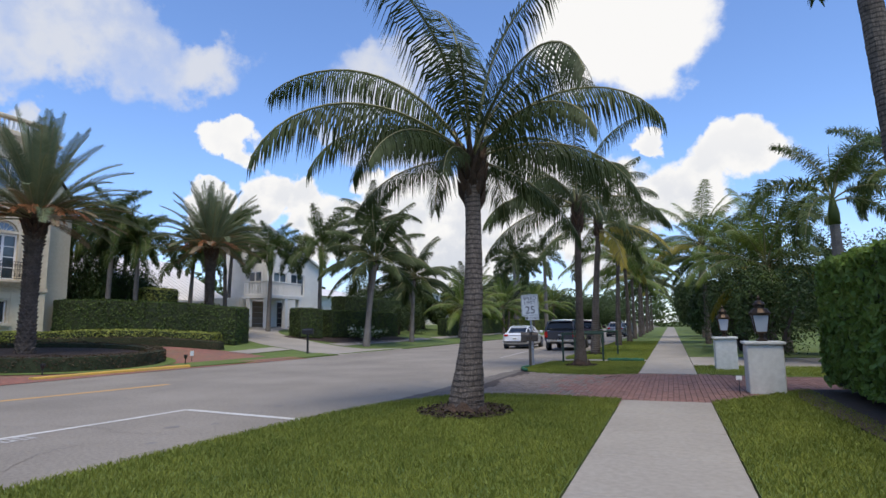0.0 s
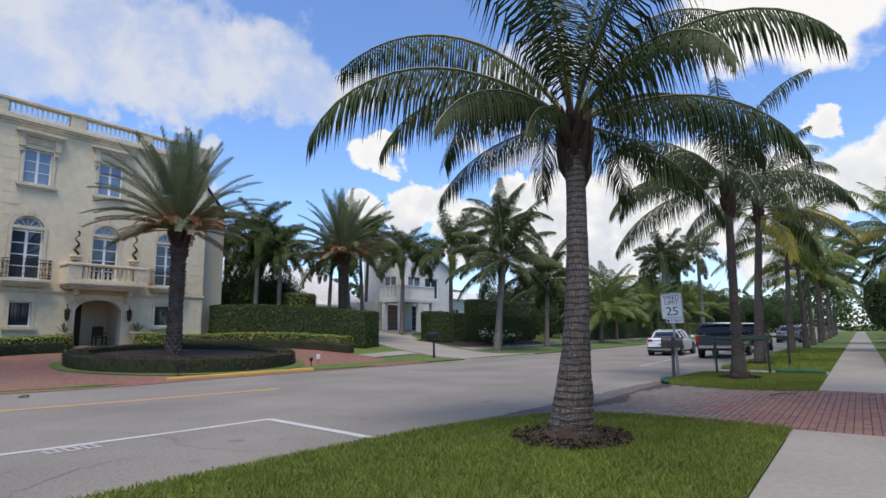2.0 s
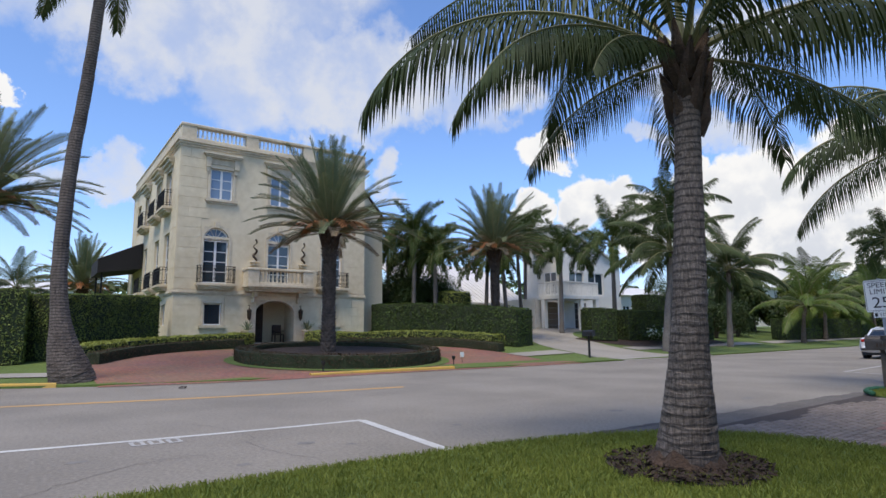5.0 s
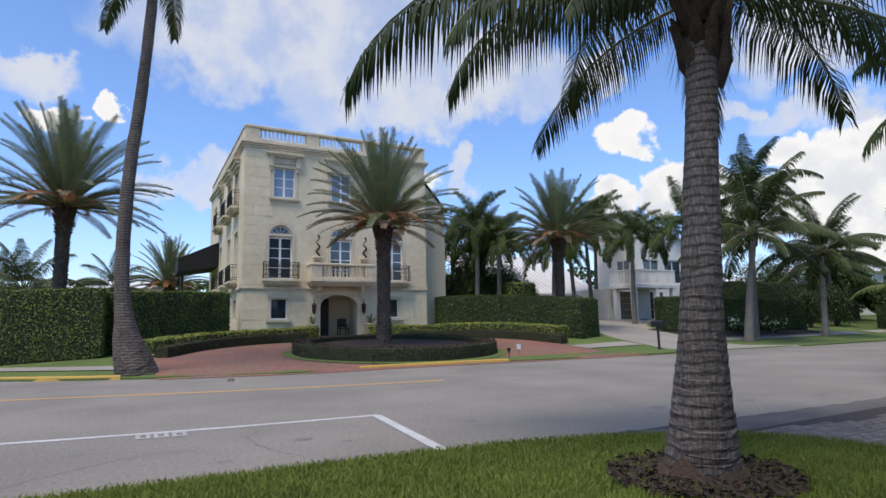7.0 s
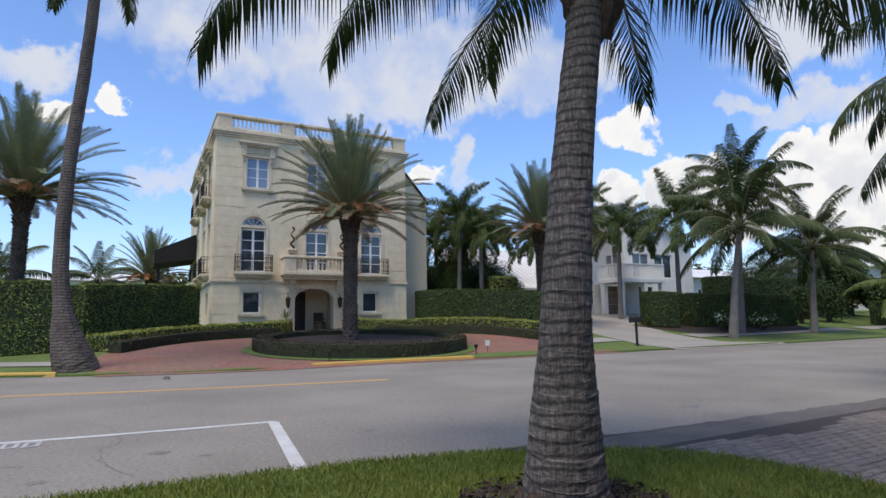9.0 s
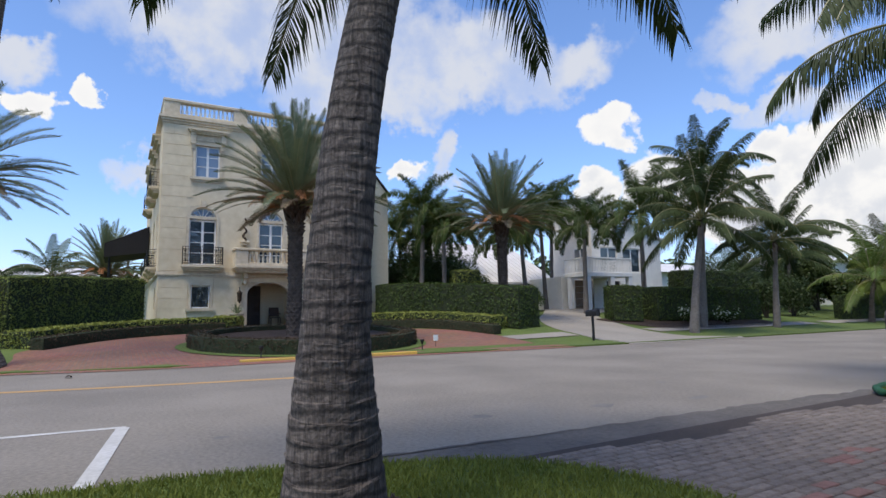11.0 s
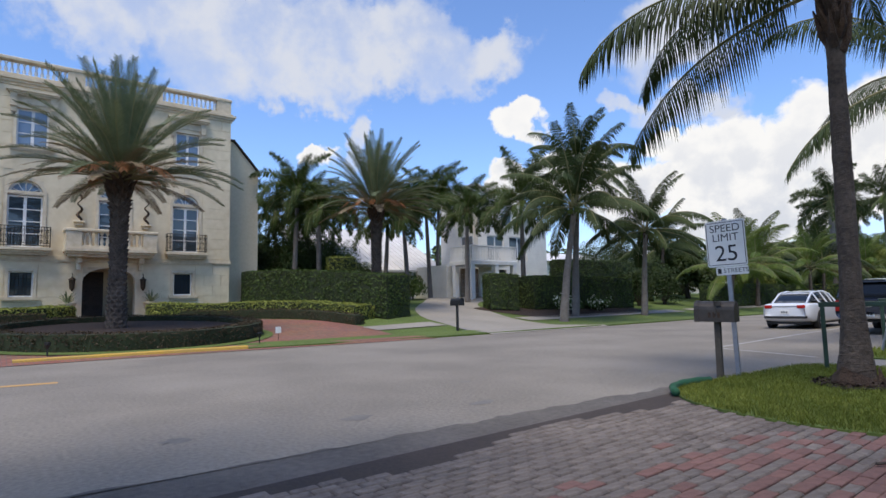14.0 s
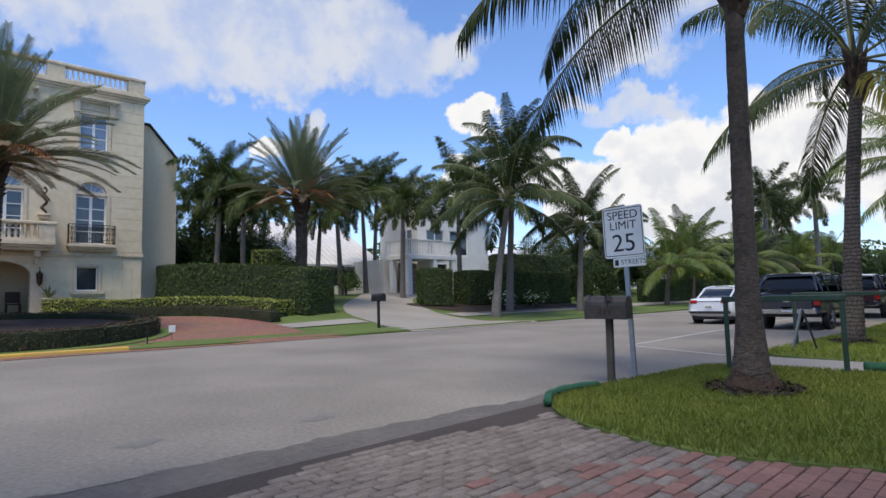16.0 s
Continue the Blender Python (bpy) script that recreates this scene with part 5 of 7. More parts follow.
s = Shape()
moulding(s, HY0, HY1, ((0.05, 3.42, 3.5), (0.1, 3.5, 3.58), (0.05, 3.58, 3.68)), front)
part("string_course", s, M_STONE_TRIM, house)
s = Shape()
moulding(s, HY0, HY1, ((0.06, 11.3, 11.42), (0.14, 11.42, 11.54), (0.22, 11.54, 11.66), (0.08, 11.66, 11.76)), front)
part("cornice", s, M_STONE_TRIM, house)
s = Shape()
moulding(s, -46.0, XF - 0.28, ((0.05, 3.42, 3.5), (0.1, 3.5, 3.58), (0.05, 3.58, 3.68), (0.06, 11.3, 11.42), (0.14, 11.42, 11.54), (0.22, 11.54, 11.66)), side_s)
part("cornice", s, M_STONE_TRIM, house)

# the roof balustrade
def baluster(h, r):
    return Shape().lathe([(r * 0.9, 0), (r * 0.9, h * 0.06), (r * 0.5, h * 0.12), (r * 0.95, h * 0.3), (r * 0.8, h * 0.42), (r * 0.42, h * 0.66), (r * 0.4, h * 0.8), (r * 0.8, h * 0.9), (r * 0.85, h)], (0, 0, 0), 8)


ROOF_BAL = baluster(0.5, 0.085).mesh("baluster", M_WHITE, smooth=True)
BALC_BAL = baluster(0.62, 0.085).mesh("baluster", M_STONE_TRIM, smooth=True)
s = Shape()
piers = [(HY0, HY0 + 0.75), (HMID - 2.05, HMID - 1.35), (HMID + 1.35, HMID + 2.05), (HY1 - 0.75, HY1)]
for a, b in piers:
    s.box(XF - 0.32, XF + 0.02, a, b, 11.76, 12.5, 0.01)
s.box(XF - 0.3, XF, HY0, HY1, 11.7, 11.86, 0.01)
s.box(XF - 0.36, XF + 0.06, HY0 - 0.05, HY1 + 0.05, 12.44, 12.6, 0.03)
s.box(-46.0, XF - 0.36, HY0, HY0 + 0.3, 11.7, 12.5, 0.01)
s.box(-46.0, XF - 0.36, HY0 - 0.05, HY0 + 0.36, 12.5, 12.6, 0.02)
s.box(-46.0, XF - 0.36, HY1 - 0.3, HY1, 11.7, 12.6, 0.02)
parapet = part("parapet", s, M_STONE_TRIM, house, "stone parapet with open balusters")
for (_, a), (b, _) in zip(piers, piers[1:]):
    n = int((b - a) / 0.21)
    for i in range(n):
        ob = part("baluster", ROOF_BAL, None, parapet)
        ob.matrix_local = pose(XF - 0.15, a + (b - a) * (i + 0.5) / n, 11.86)


def glazed(parent, a, b, z0, z1, place, depth, cols, rows, mat=None, frame=0.07, bar=0.035, frame_mat=None, name="window"):
    """A window: frame with glazing bars, and each pane by itself."""
    s = Shape()

    def bar_box(u0, u1, p0, p1, d0, d1):
        c = [place(u, d, p) for p in (p0, p1) for u, d in ((u0, d0), (u1, d0), (u1, d1), (u0, d1))]
        s.add(c, [(0, 1, 2, 3), (7, 6, 5, 4), (0, 4, 5, 1), (1, 5, 6, 2), (2, 6, 7, 3), (3, 7, 4, 0)])

    bar_box(a, a + frame, z0, z1, depth - 0.03, depth + 0.05)
    bar_box(b - frame, b, z0, z1, depth - 0.03, depth + 0.05)
    bar_box(a + frame, b - frame, z0, z0 + frame, depth - 0.03, depth + 0.05)
    bar_box(a + frame, b - frame, z1 - frame, z1, depth - 0.03, depth + 0.05)
    u0, u1, p0, p1 = a + frame, b - frame, z0 + frame, z1 - frame
    window = part(name, welded(s), frame_mat or M_WHITE, parent, "white painted frame with glazing bars")
    for i in range(1, cols):
        s = Shape()
        u = u0 + (u1 - u0) * i / cols
        w = bar * (1.7 if cols == 2 or i == cols // 2 else 1)
        bar_box(u - w, u + w, p0, p1, depth - 0.015, depth + 0.035)
        part("glazing_bar", s, frame_mat or M_WHITE, window)
    for j in range(1, rows):
        s = Shape()
        p = p0 + (p1 - p0) * j / rows
        bar_box(u0, u1, p - bar * 0.6, p + bar * 0.6, depth - 0.012, depth + 0.03)
        part("glazing_bar", s, frame_mat or M_WHITE, window)
    for i in range(cols):
        for j in range(rows):
            q = Shape()
            x0, x1 = u0 + (u1 - u0) * i / cols, u0 + (u1 - u0) * (i + 1) / cols
            y0, y1 = p0 + (p1 - p0) * j / rows, p0 + (p1 - p0) * (j + 1) / rows
            c = [place(u, d, p) for d in (depth + 0.005, depth + 0.015) for u, p in ((x0, y0), (x1, y0), (x1, y1), (x0, y1))]
            q.add(c, [(0, 1, 2, 3), (7, 6, 5, 4), (0, 4, 5, 1), (1, 5, 6, 2), (2, 6, 7, 3), (3, 7, 4, 0)])
            part("pane", q, mat or M_GLASS, window)
    return window


def fan_light(parent, c, w, spring, h, place, depth):
    s = Shape()
    n = 12
    for i in range(n):   # the curved head
        a, b = math.pi * i / n, math.pi * (i + 1) / n
        q = [(c + k * w * math.cos(t), spring + (h - (1 - k) * w) * math.sin(t)) for t, k in ((a, 1), (b, 1), (b, 0.87), (a, 0.87))]
        s.add([place(u, depth - 0.03, z) for u, z in q] + [place(u, depth + 0.05, z) for u, z in q], [(0, 1, 2, 3), (7, 6, 5, 4), (3, 2, 6, 7)])
    for a in (30, 60, 90, 120, 150):
        t = radians(a)
        p0, p1 = Vector(place(c, depth, spring)), Vector(place(c + 0.92 * w * math.cos(t), depth, spring + 0.92 * h * math.sin(t)))
        s.tube([p0, p1], [0.022, 0.022], 4)
    s.tube([place(c - w, depth, spring), place(c + w, depth, spring)], [0.035, 0.035], 4)
    f = part("fanlight", s, M_WHITE, parent, "white fanlight bars")
    q = Shape()
    q.add([place(c, depth + 0.01, spring)] + [place(c + w * 0.9 * math.cos(math.pi * i / n), depth + 0.01, spring + h * 0.9 * math.sin(math.pi * i / n)) for i in range(n + 1)],
          [(0, i + 1, i + 2) for i in range(n)])
    part("pane", q, M_GLASS_BLUE, f)


def surround(s, a, b, z0, z1, place, w=0.13, out=0.05, sill=True):
    def bx(u0, u1, p0, p1, o):
        c = [place(u, d, p) for p in (p0, p1) for u, d in ((u0, -o), (u1, -o), (u1, 0.02), (u0, 0.02))]
        s.add(c, [(0, 1, 2, 3), (7, 6, 5, 4), (0, 4, 5, 1), (1, 5, 6, 2), (2, 6, 7, 3), (3, 7, 4, 0)])
    bx(a - w, a, z0, z1, out)
    bx(b, b + w, z0, z1, out)
    bx(a - w, b + w, z1, z1 + w, out + 0.004)
    if sill:
        bx(a - w - 0.12, b + w + 0.12, z0 - 0.14, z0, out + 0.09)
        bx(a - w - 0.02, b + w + 0.02, z0 - 0.24, z0 - 0.14, out + 0.03)
    return bx


def slabs(place, *blocks):
    """Stone blocks against a wall: (from, to, bottom, top, proud)."""
    s = Shape()
    for u0, u1, p0, p1, o in blocks:
        c = [place(u, d, p) for p in (p0, p1) for u, d in ((u0, -o), (u1, -o), (u1, 0.02), (u0, 0.02))]
        s.add(c, [(0, 1, 2, 3), (7, 6, 5, 4), (0, 4, 5, 1), (1, 5, 6, 2), (2, 6, 7, 3), (3, 7, 4, 0)])
    return s


for a, b in UPPER:
    s = Shape()
    surround(s, a, b, 8.6, 10.3, front)
    part("window_surround", s, M_STONE_TRIM, house)
    hood = part("window_hood", slabs(front, (a - 0.36, b + 0.36, 10.94, 11.02, 0.24), (a - 0.42, b + 0.42, 11.02, 11.12, 0.3), (a - 0.3, b + 0.3, 10.86, 10.94, 0.17)), M_STONE_TRIM, house, "carved stone hood on brackets")
    part("frieze", slabs(front, (a - 0.02, b + 0.02, 10.52, 10.86, 0.045)), M_STONE_TRIM, hood)
    for u in (a - 0.27, b + 0.02):   # scroll brackets
        part("bracket", slabs(front, (u, u + 0.25, 10.34, 10.86, 0.16), (u + 0.03, u + 0.22, 10.1, 10.34, 0.09), (u + 0.06, u + 0.19, 9.95, 10.1, 0.05)), M_STONE_TRIM, hood)
    glazed(house, a, b, 8.6, 10.3, front, 0.12, 2, 3, M_GLASS_BLUE)
for i, (a, b) in enumerate(ARCHED):
    c, w = (a + b) / 2, (b - a) / 2
    glazed(house, a, b, 4.05, 6.36, front, 0.16, 2, 4, name="french_door")
    fan_light(house, c, w, 6.42, 0.62, front, 0.16)
    s = Shape()
    n = 14
    for k in range(n):   # raised arch band
        t0, t1 = math.pi * k / n, math.pi * (k + 1) / n
        q = [(c + (w + o) * math.cos(t), 6.42 + (0.62 + o) * math.sin(t)) for t, o in ((t0, 0), (t1, 0), (t1, 0.14), (t0, 0.14))]
        s.add([front(u, -0.05, z) for u, z in q] + [front(u, 0.03, z) for u, z in q], [(0, 1, 2, 3), (7, 6, 5, 4), (2, 1, 5, 6), (0, 3, 7, 4)])
    bx = surround(s, a, b, 4.05, 6.42, front, 0.13, 0.045, False)
    bx(c - 0.12, c + 0.12, 7.02, 7.36, 0.12)
    part("window_surround", s, M_STONE_TRIM, house)
for a, b in LOWER:
    s = Shape()
    surround(s, a, b, 1.84, 2.98, front, 0.12, 0.05)
    part("window_surround", s, M_STONE_TRIM, house)
    w = glazed(house, a, b, 1.84, 2.98, front, 0.12, 1, 1, M_GLASS, 0.06, frame_mat=M_WHITE)
    s = Shape()
    for k in range(9):
        z = 1.94 + k * 0.12
        s.tube([front(a + 0.06, 0.09, z), front(b - 0.06, 0.09, z)], [0.008, 0.008], 4)
    for k in range(6):
        u = a + 0.1 + (b - a - 0.2) * k / 5
        s.tube([front(u, 0.088, 1.9), front(u, 0.088, 2.93)], [0.008, 0.008], 4)
    part("grille", s, M_IRON, w, "fine dark iron grille")


def scroll(s, centre, r, place_uv, turns=1.4):
    pts = []
    for k in range(12):
        t = k / 11
        a = t * turns * 2 * math.pi
        pts.append(place_uv(centre[0] + r * (1 - 0.75 * t) * math.cos(a), centre[1] + r * (1 - 0.75 * t) * math.sin(a)))
    s.tube(pts, [0.011] * 12, 4, False)


def iron_balcony(parent, a, b, z, place, out=0.42, height=0.88, ledge=True):
    base = Shape()
    if ledge:
        for o, p0, p1, k in ((0.5, z - 0.16, z - 0.04, 0.0), (0.4, z - 0.26, z - 0.16, 0.06), (0.28, z - 0.36, z - 0.26, 0.12)):
            c = [place(u, d, p) for p in (p0, p1) for u, d in ((a + k, -o), (b - k, -o), (b - k, 0.0), (a + k, 0.0))]
            base.add(c, [(0, 1, 2, 3), (7, 6, 5, 4), (0, 4, 5, 1), (1, 5, 6, 2), (2, 6, 7, 3), (3, 7, 4, 0)])
    ledge_ob = part("balcony", base, M_STONE_TRIM, parent, "stone balcony ledge")
    s = Shape()
    corners = [place(a + 0.05, 0.0, 0), place(a + 0.05, -out, 0), place(b - 0.05, -out, 0), place(b - 0.05, 0.0, 0)]
    for zz in (z + 0.04, z + 0.16, z + height - 0.14, z + height):
        s.tube([(p[0], p[1], zz) for p in corners], [0.016] * 4, 5)
    for k in range(17):
        u = a + 0.05 + (b - a - 0.1) * k / 16
        s.tube([place(u, -out, z - 0.02), place(u, -out, z + height)], [0.011, 0.011], 4)
    for k in range(8):
        u = a + 0.05 + (b - a - 0.1) * (k + 0.5) / 8
        scroll(s, (u, z + height * 0.5), 0.105, lambda p, q: place(p, -out - 0.006, q))
        scroll(s, (u, z + height * 0.26), 0.07, lambda p, q: place(p, -out - 0.006, q))
        scroll(s, (u, z + height * 0.74), 0.07, lambda p, q: place(p, -out - 0.006, q))
    for u in (a + 0.05, b - 0.05):
        for d in (0.14, 0.28):
            s.tube([place(u, -d, z), place(u, -d, z + height)], [0.011, 0.011], 4)
    part("railing", s, M_IRON, ledge_ob, "black wrought iron scroll railing")


iron_balcony(house, 11.55, 13.54, 4.05, front)
iron_balcony(house, 18.27, 20.26, 4.05, front)
for a, b in ((-33.6, -32.2), (-36.6, -35.2), (-40.6, -39.2)):
    glazed(house, a, b, 4.05, 6.9, side_s, 0.16, 2, 4, name="french_door")
    glazed(house, a, b, 8.3, 10.4, side_s, 0.14, 2, 3)
    iron_balcony(house, a - 0.3, b + 0.3, 4.05, side_s)
    iron_balcony(house, a - 0.3, b + 0.3, 8.3, side_s)
    s = Shape()
    bx = surround(s, a, b, 8.3, 10.4, side_s, 0.13, 0.06, False)
    for k, (z0, z1, o) in enumerate(((10.55, 10.75, 0.16), (10.75, 10.95, 0.3), (10.95, 11.05, 0.42))):
        bx(a - 0.3 - 0.05 * k, b + 0.3 + 0.05 * k, z0, z1, o)
    part("window_hood", s, M_STONE_TRIM, house, "carved stone hood on brackets")
glazed(house, -33.4, -32.4, 1.84, 2.98, side_s, 0.14, 1, 1)

# central stone balcony
B0, B1 = HMID - 2.0, HMID + 1.75
s = Shape()
for o, z0, z1, k in ((1.0, 3.86, 4.02, 0.0), (0.9, 3.76, 3.86, 0.08), (0.75, 3.64, 3.76, 0.16)):
    s.box(XF, XF + o, B0 + k, B1 - k, z0, z1, 0.01)
for a, b in ((B0 + 0.02, B0 + 0.62), (B1 - 0.62, B1 - 0.02)):
    s.box(XF + 0.62, XF + 0.94, a, b, 4.02, 4.76, 0.01)
    s.box(XF, XF + 0.62, a if a < HMID else b - 0.25, a + 0.25 if a < HMID else b, 4.02, 4.76, 0.01)
s.box(XF + 0.64, XF + 0.92, B0 + 0.62, B1 - 0.62, 4.02, 4.14, 0.01)
s.box(XF + 0.58, XF + 0.98, B0 - 0.03, B1 + 0.03, 4.76, 4.9, 0.03)
s.box(XF, XF + 0.6, B0 - 0.03, B0 + 0.3, 4.76, 4.9, 0.02)
s.box(XF, XF + 0.6, B1 - 0.3, B1 + 0.03, 4.76, 4.9, 0.02)
for u in (B0 + 0.5, B1 - 0.7):   # brackets under it
    s.box(XF, XF + 0.55, u, u + 0.22, 3.36, 3.66, 0.02)
    s.box(XF, XF + 0.3, u + 0.03, u + 0.19, 3.05, 3.36, 0.02)
balcony = part("balcony", s, M_STONE_TRIM, house, "stone balcony with carved balusters")
for i in range(11):
    ob = part("baluster", BALC_BAL, None, balcony)
    ob.matrix_local = pose(XF + 0.78, B0 + 0.75 + (B1 - B0 - 1.5) * i / 10, 4.14)
for u in (HMID - 1.42, HMID + 1.38):   # twisted bronze finials on brackets beside the middle door
    s = Shape()
    s.tube([(XF + 0.2 + 0.07 * math.sin(k * 0.9), u + 0.09 * math.cos(k * 0.9), 5.35 + k * 0.075) for k in range(17)], [0.05 + 0.02 * math.sin(k * 0.4) for k in range(17)], 6)
    part("wall_finial", s, M_BRONZE, house, "twisted dark bronze wall finial", smooth=True)
    part("bracket", Shape().box(XF - 0.01, XF + 0.4, u - 0.22, u + 0.22, 5.24, 5.33, 0.02).box(XF - 0.01, XF + 0.3, u - 0.14, u + 0.14, 5.1, 5.24, 0.02), M_STONE_TRIM, house)

# the deep entrance: porch recess, door, lanterns
s = Shape()
s.box(XF - 2.4, XF - 2.3, DOOR[0] - 0.3, DOOR[1] + 0.3, 0.75, 3.3)
s.box(XF - 2.3, XF - 0.42, DOOR[0] - 0.4, DOOR[0] - 0.3, 0.75, 3.3)
s.box(XF - 2.3, XF - 0.42, DOOR[1] + 0.3, DOOR[1] + 0.4, 0.75, 3.3)
s.box(XF - 2.3, XF - 0.42, DOOR[0] - 0.3, DOOR[1] + 0.3, 3.22, 3.29)
part("porch", s, M_STUCCO, house, "cream plastered porch recess")
part("porch_floor", Shape().box(XF - 2.3, XF + 0.35, DOOR[0] - 0.28, DOOR[1] + 0.28, 0.55, 0.86, 0.01), M_CONCRETE, house)
s = Shape()
s.box(XF - 2.28, XF - 2.2, 14.85, 15.95, 0.86, 3.1, 0.01)
d = part("door", s, M_WOOD_DARK, house, "dark iron and glass entrance door")
s = Shape()
for k in range(4):
    scroll(s, (15.15, 1.3 + 0.45 * k), 0.17, lambda p, q: (XF - 2.17, p, q))
    scroll(s, (15.65, 1.3 + 0.45 * k), 0.17, lambda p, q: (XF - 2.17, p, q))
part("scrollwork", s, M_IRON, d)
part("handle", Shape().tube([(XF - 2.16, 15.85, 1.7), (XF - 2.14, 15.85, 2.2)], [0.02, 0.02], 6), M_BRONZE, d)
LANTERN = Shape()
LANTERN.lathe([(0.02, 0.62), (0.04, 0.56), (0.15, 0.48), (0.16, 0.45), (0.13, 0.44), (0.1, 0.04), (0.06, 0.0), (0.02, -0.08)], (0, 0, 0), 8)
LANTERN.tube([(0, 0, 0.6), (0, 0, 0.75), (-0.2, 0, 0.75)], [0.018, 0.018, 0.018], 5)
LANTERN = LANTERN.mesh("wall_lantern", M_BRONZE)
for u in (DOOR[0] - 0.42, DOOR[1] + 0.3):
    part("wall_lantern", LANTERN, None, house, "dark bronze wall lantern").matrix_local = pose(XF + 0.22, u, 2.15)

# the wing set back beside the house, and the awning at the far corner
s = Shape()
gable = [(21.5, 10.6), (22.05, 10.6), (23.15, 9.35), (23.5, 8.9)]
n = len(gable)
low = [(-31.6, y, 0.5) for y, z in gable] + [(-42.0, y, 0.5) for y, z in gable]
s.add(low + [(x, y, gable[i % n][1]) for i, (x, y, z) in enumerate(low)],
      [(0, 1, 9, 8), (1, 2, 10, 9), (2, 3, 11, 10), (3, 7, 15, 11), (5, 4, 12, 13), (6, 5, 13, 14), (7, 6, 14, 15), (4, 0, 8, 12), (8, 9, 13, 12), (9, 10, 14, 13), (10, 11, 15, 14)])
part("side_wing", s, M_STUCCO, house, "smooth cream stucco side wing")
s = Shape()
edge = [(21.5, 10.62), (22.07, 10.62), (23.2, 9.34), (23.62, 8.82)]
for (y0, z0), (y1, z1) in zip(edge, edge[1:]):
    s.add([(-31.45, y0, z0), (-31.45, y1, z1), (-42.0, y1, z1), (-42.0, y0, z0), (-31.45, y0, z0 + 0.1), (-31.45, y1, z1 + 0.1), (-42.0, y1, z1 + 0.1), (-42.0, y0, z0 + 0.1)],
          [(3, 2, 1, 0), (4, 5, 6, 7), (0, 1, 5, 4), (1, 2, 6, 5), (2, 3, 7, 6), (3, 0, 4, 7)])
part("wing_roof", welded(s), M_WOOD_DARK, house, "thin dark roof edge")
s = Shape().box(-52.0, -46.4, HY0 + 0.6, HY1, 0.5, 7.2)
part("rear_wing", s, M_STUCCO, house, "cream stucco rear wing with a terrace")
s = Shape()
sec = [(10.5, 7.4), (8.0, 6.2), (8.0, 5.3), (10.5, 5.7)]
s.add([(-40.6, y, z) for y, z in sec] + [(-45.0, y, z) for y, z in sec], [(3, 2, 1, 0), (4, 5, 6, 7), (0, 1, 5, 4), (1, 2, 6, 5), (2, 3, 7, 6), (3, 0, 4, 7)])
part("awning", s, M_CANVAS, house, "black canvas awning")
s = Shape()
for x in (-41.0, -44.6):
    s.tube([(x, 8.3, 0.8), (x, 8.3, 5.6)], [0.06, 0.06], 6)
part("awning_frame", s, M_IRON, house)

# entry urns with spiky plants, chair in the porch
def urn(x, y, z, seed):
    u = thing("planter_urn", "stone urn with a spiky green plant beside the door", "planter", pose(x, y, z), "entry urns")
    part("urn", Shape().lathe([(0.2, 0), (0.22, 0.06), (0.1, 0.14), (0.1, 0.22), (0.28, 0.42), (0.33, 0.68), (0.38, 0.74), (0.3, 0.74)], (0, 0, 0), 14), M_STONE_TRIM, u, smooth=True)
    rng = random.Random(seed)
    s = Shape()
    for k in range(34):
        a, e, l = k * 2.4, radians(rng.uniform(5, 80)), rng.uniform(0.5, 0.8)
        d = Vector((math.cos(a) * math.cos(e), math.sin(a) * math.cos(e), math.sin(e)))
        w = Vector((-math.sin(a), math.cos(a), 0)) * 0.03
        b = Vector((0, 0, 0.72))
        m = b + d * l * 0.55
        t = b + d * l - Vector((0, 0, 0.1))
        s.add([b - w * 0.6, b + w * 0.6, m + w, m - w, t], [(0, 1, 2, 3), (3, 2, 4)])
    part("plant", s, M_FROND_DATE, u, "spiky grey-green leaves")


urn(XF + 0.55, 14.2, 0.8, 1)
urn(XF + 0.55, 17.6, 0.8, 2)
ch = thing("porch_chair", "dark wooden armchair in the porch", "chair", pose(XF - 1.3, 16.55, 0.86, 0, 0, 90))
part("seat", Shape().box(-0.28, 0.28, -0.26, 0.26, 0.4, 0.46, 0.02), M_WOOD_DARK, ch)
part("backrest", Shape().box(-0.28, 0.28, 0.22, 0.27, 0.5, 1.0, 0.02), M_WOOD_DARK, ch)
for x in (-0.25, 0.25):
    for y in (-0.23, 0.23):
        part("leg", Shape().box(x - 0.025, x + 0.025, y - 0.025, y + 0.025, 0, 0.4 if y < 0 else 0.52), M_WOOD_DARK, ch)
    part("armrest", Shape().box(x - 0.03, x + 0.03, -0.25, 0.24, 0.62, 0.66, 0.01), M_WOOD_DARK, ch)

# ---- the white house up the drive ----
white = thing("white_house", "white clapboard house with a balcony over its garage", "house", pose(0, 0, 0))


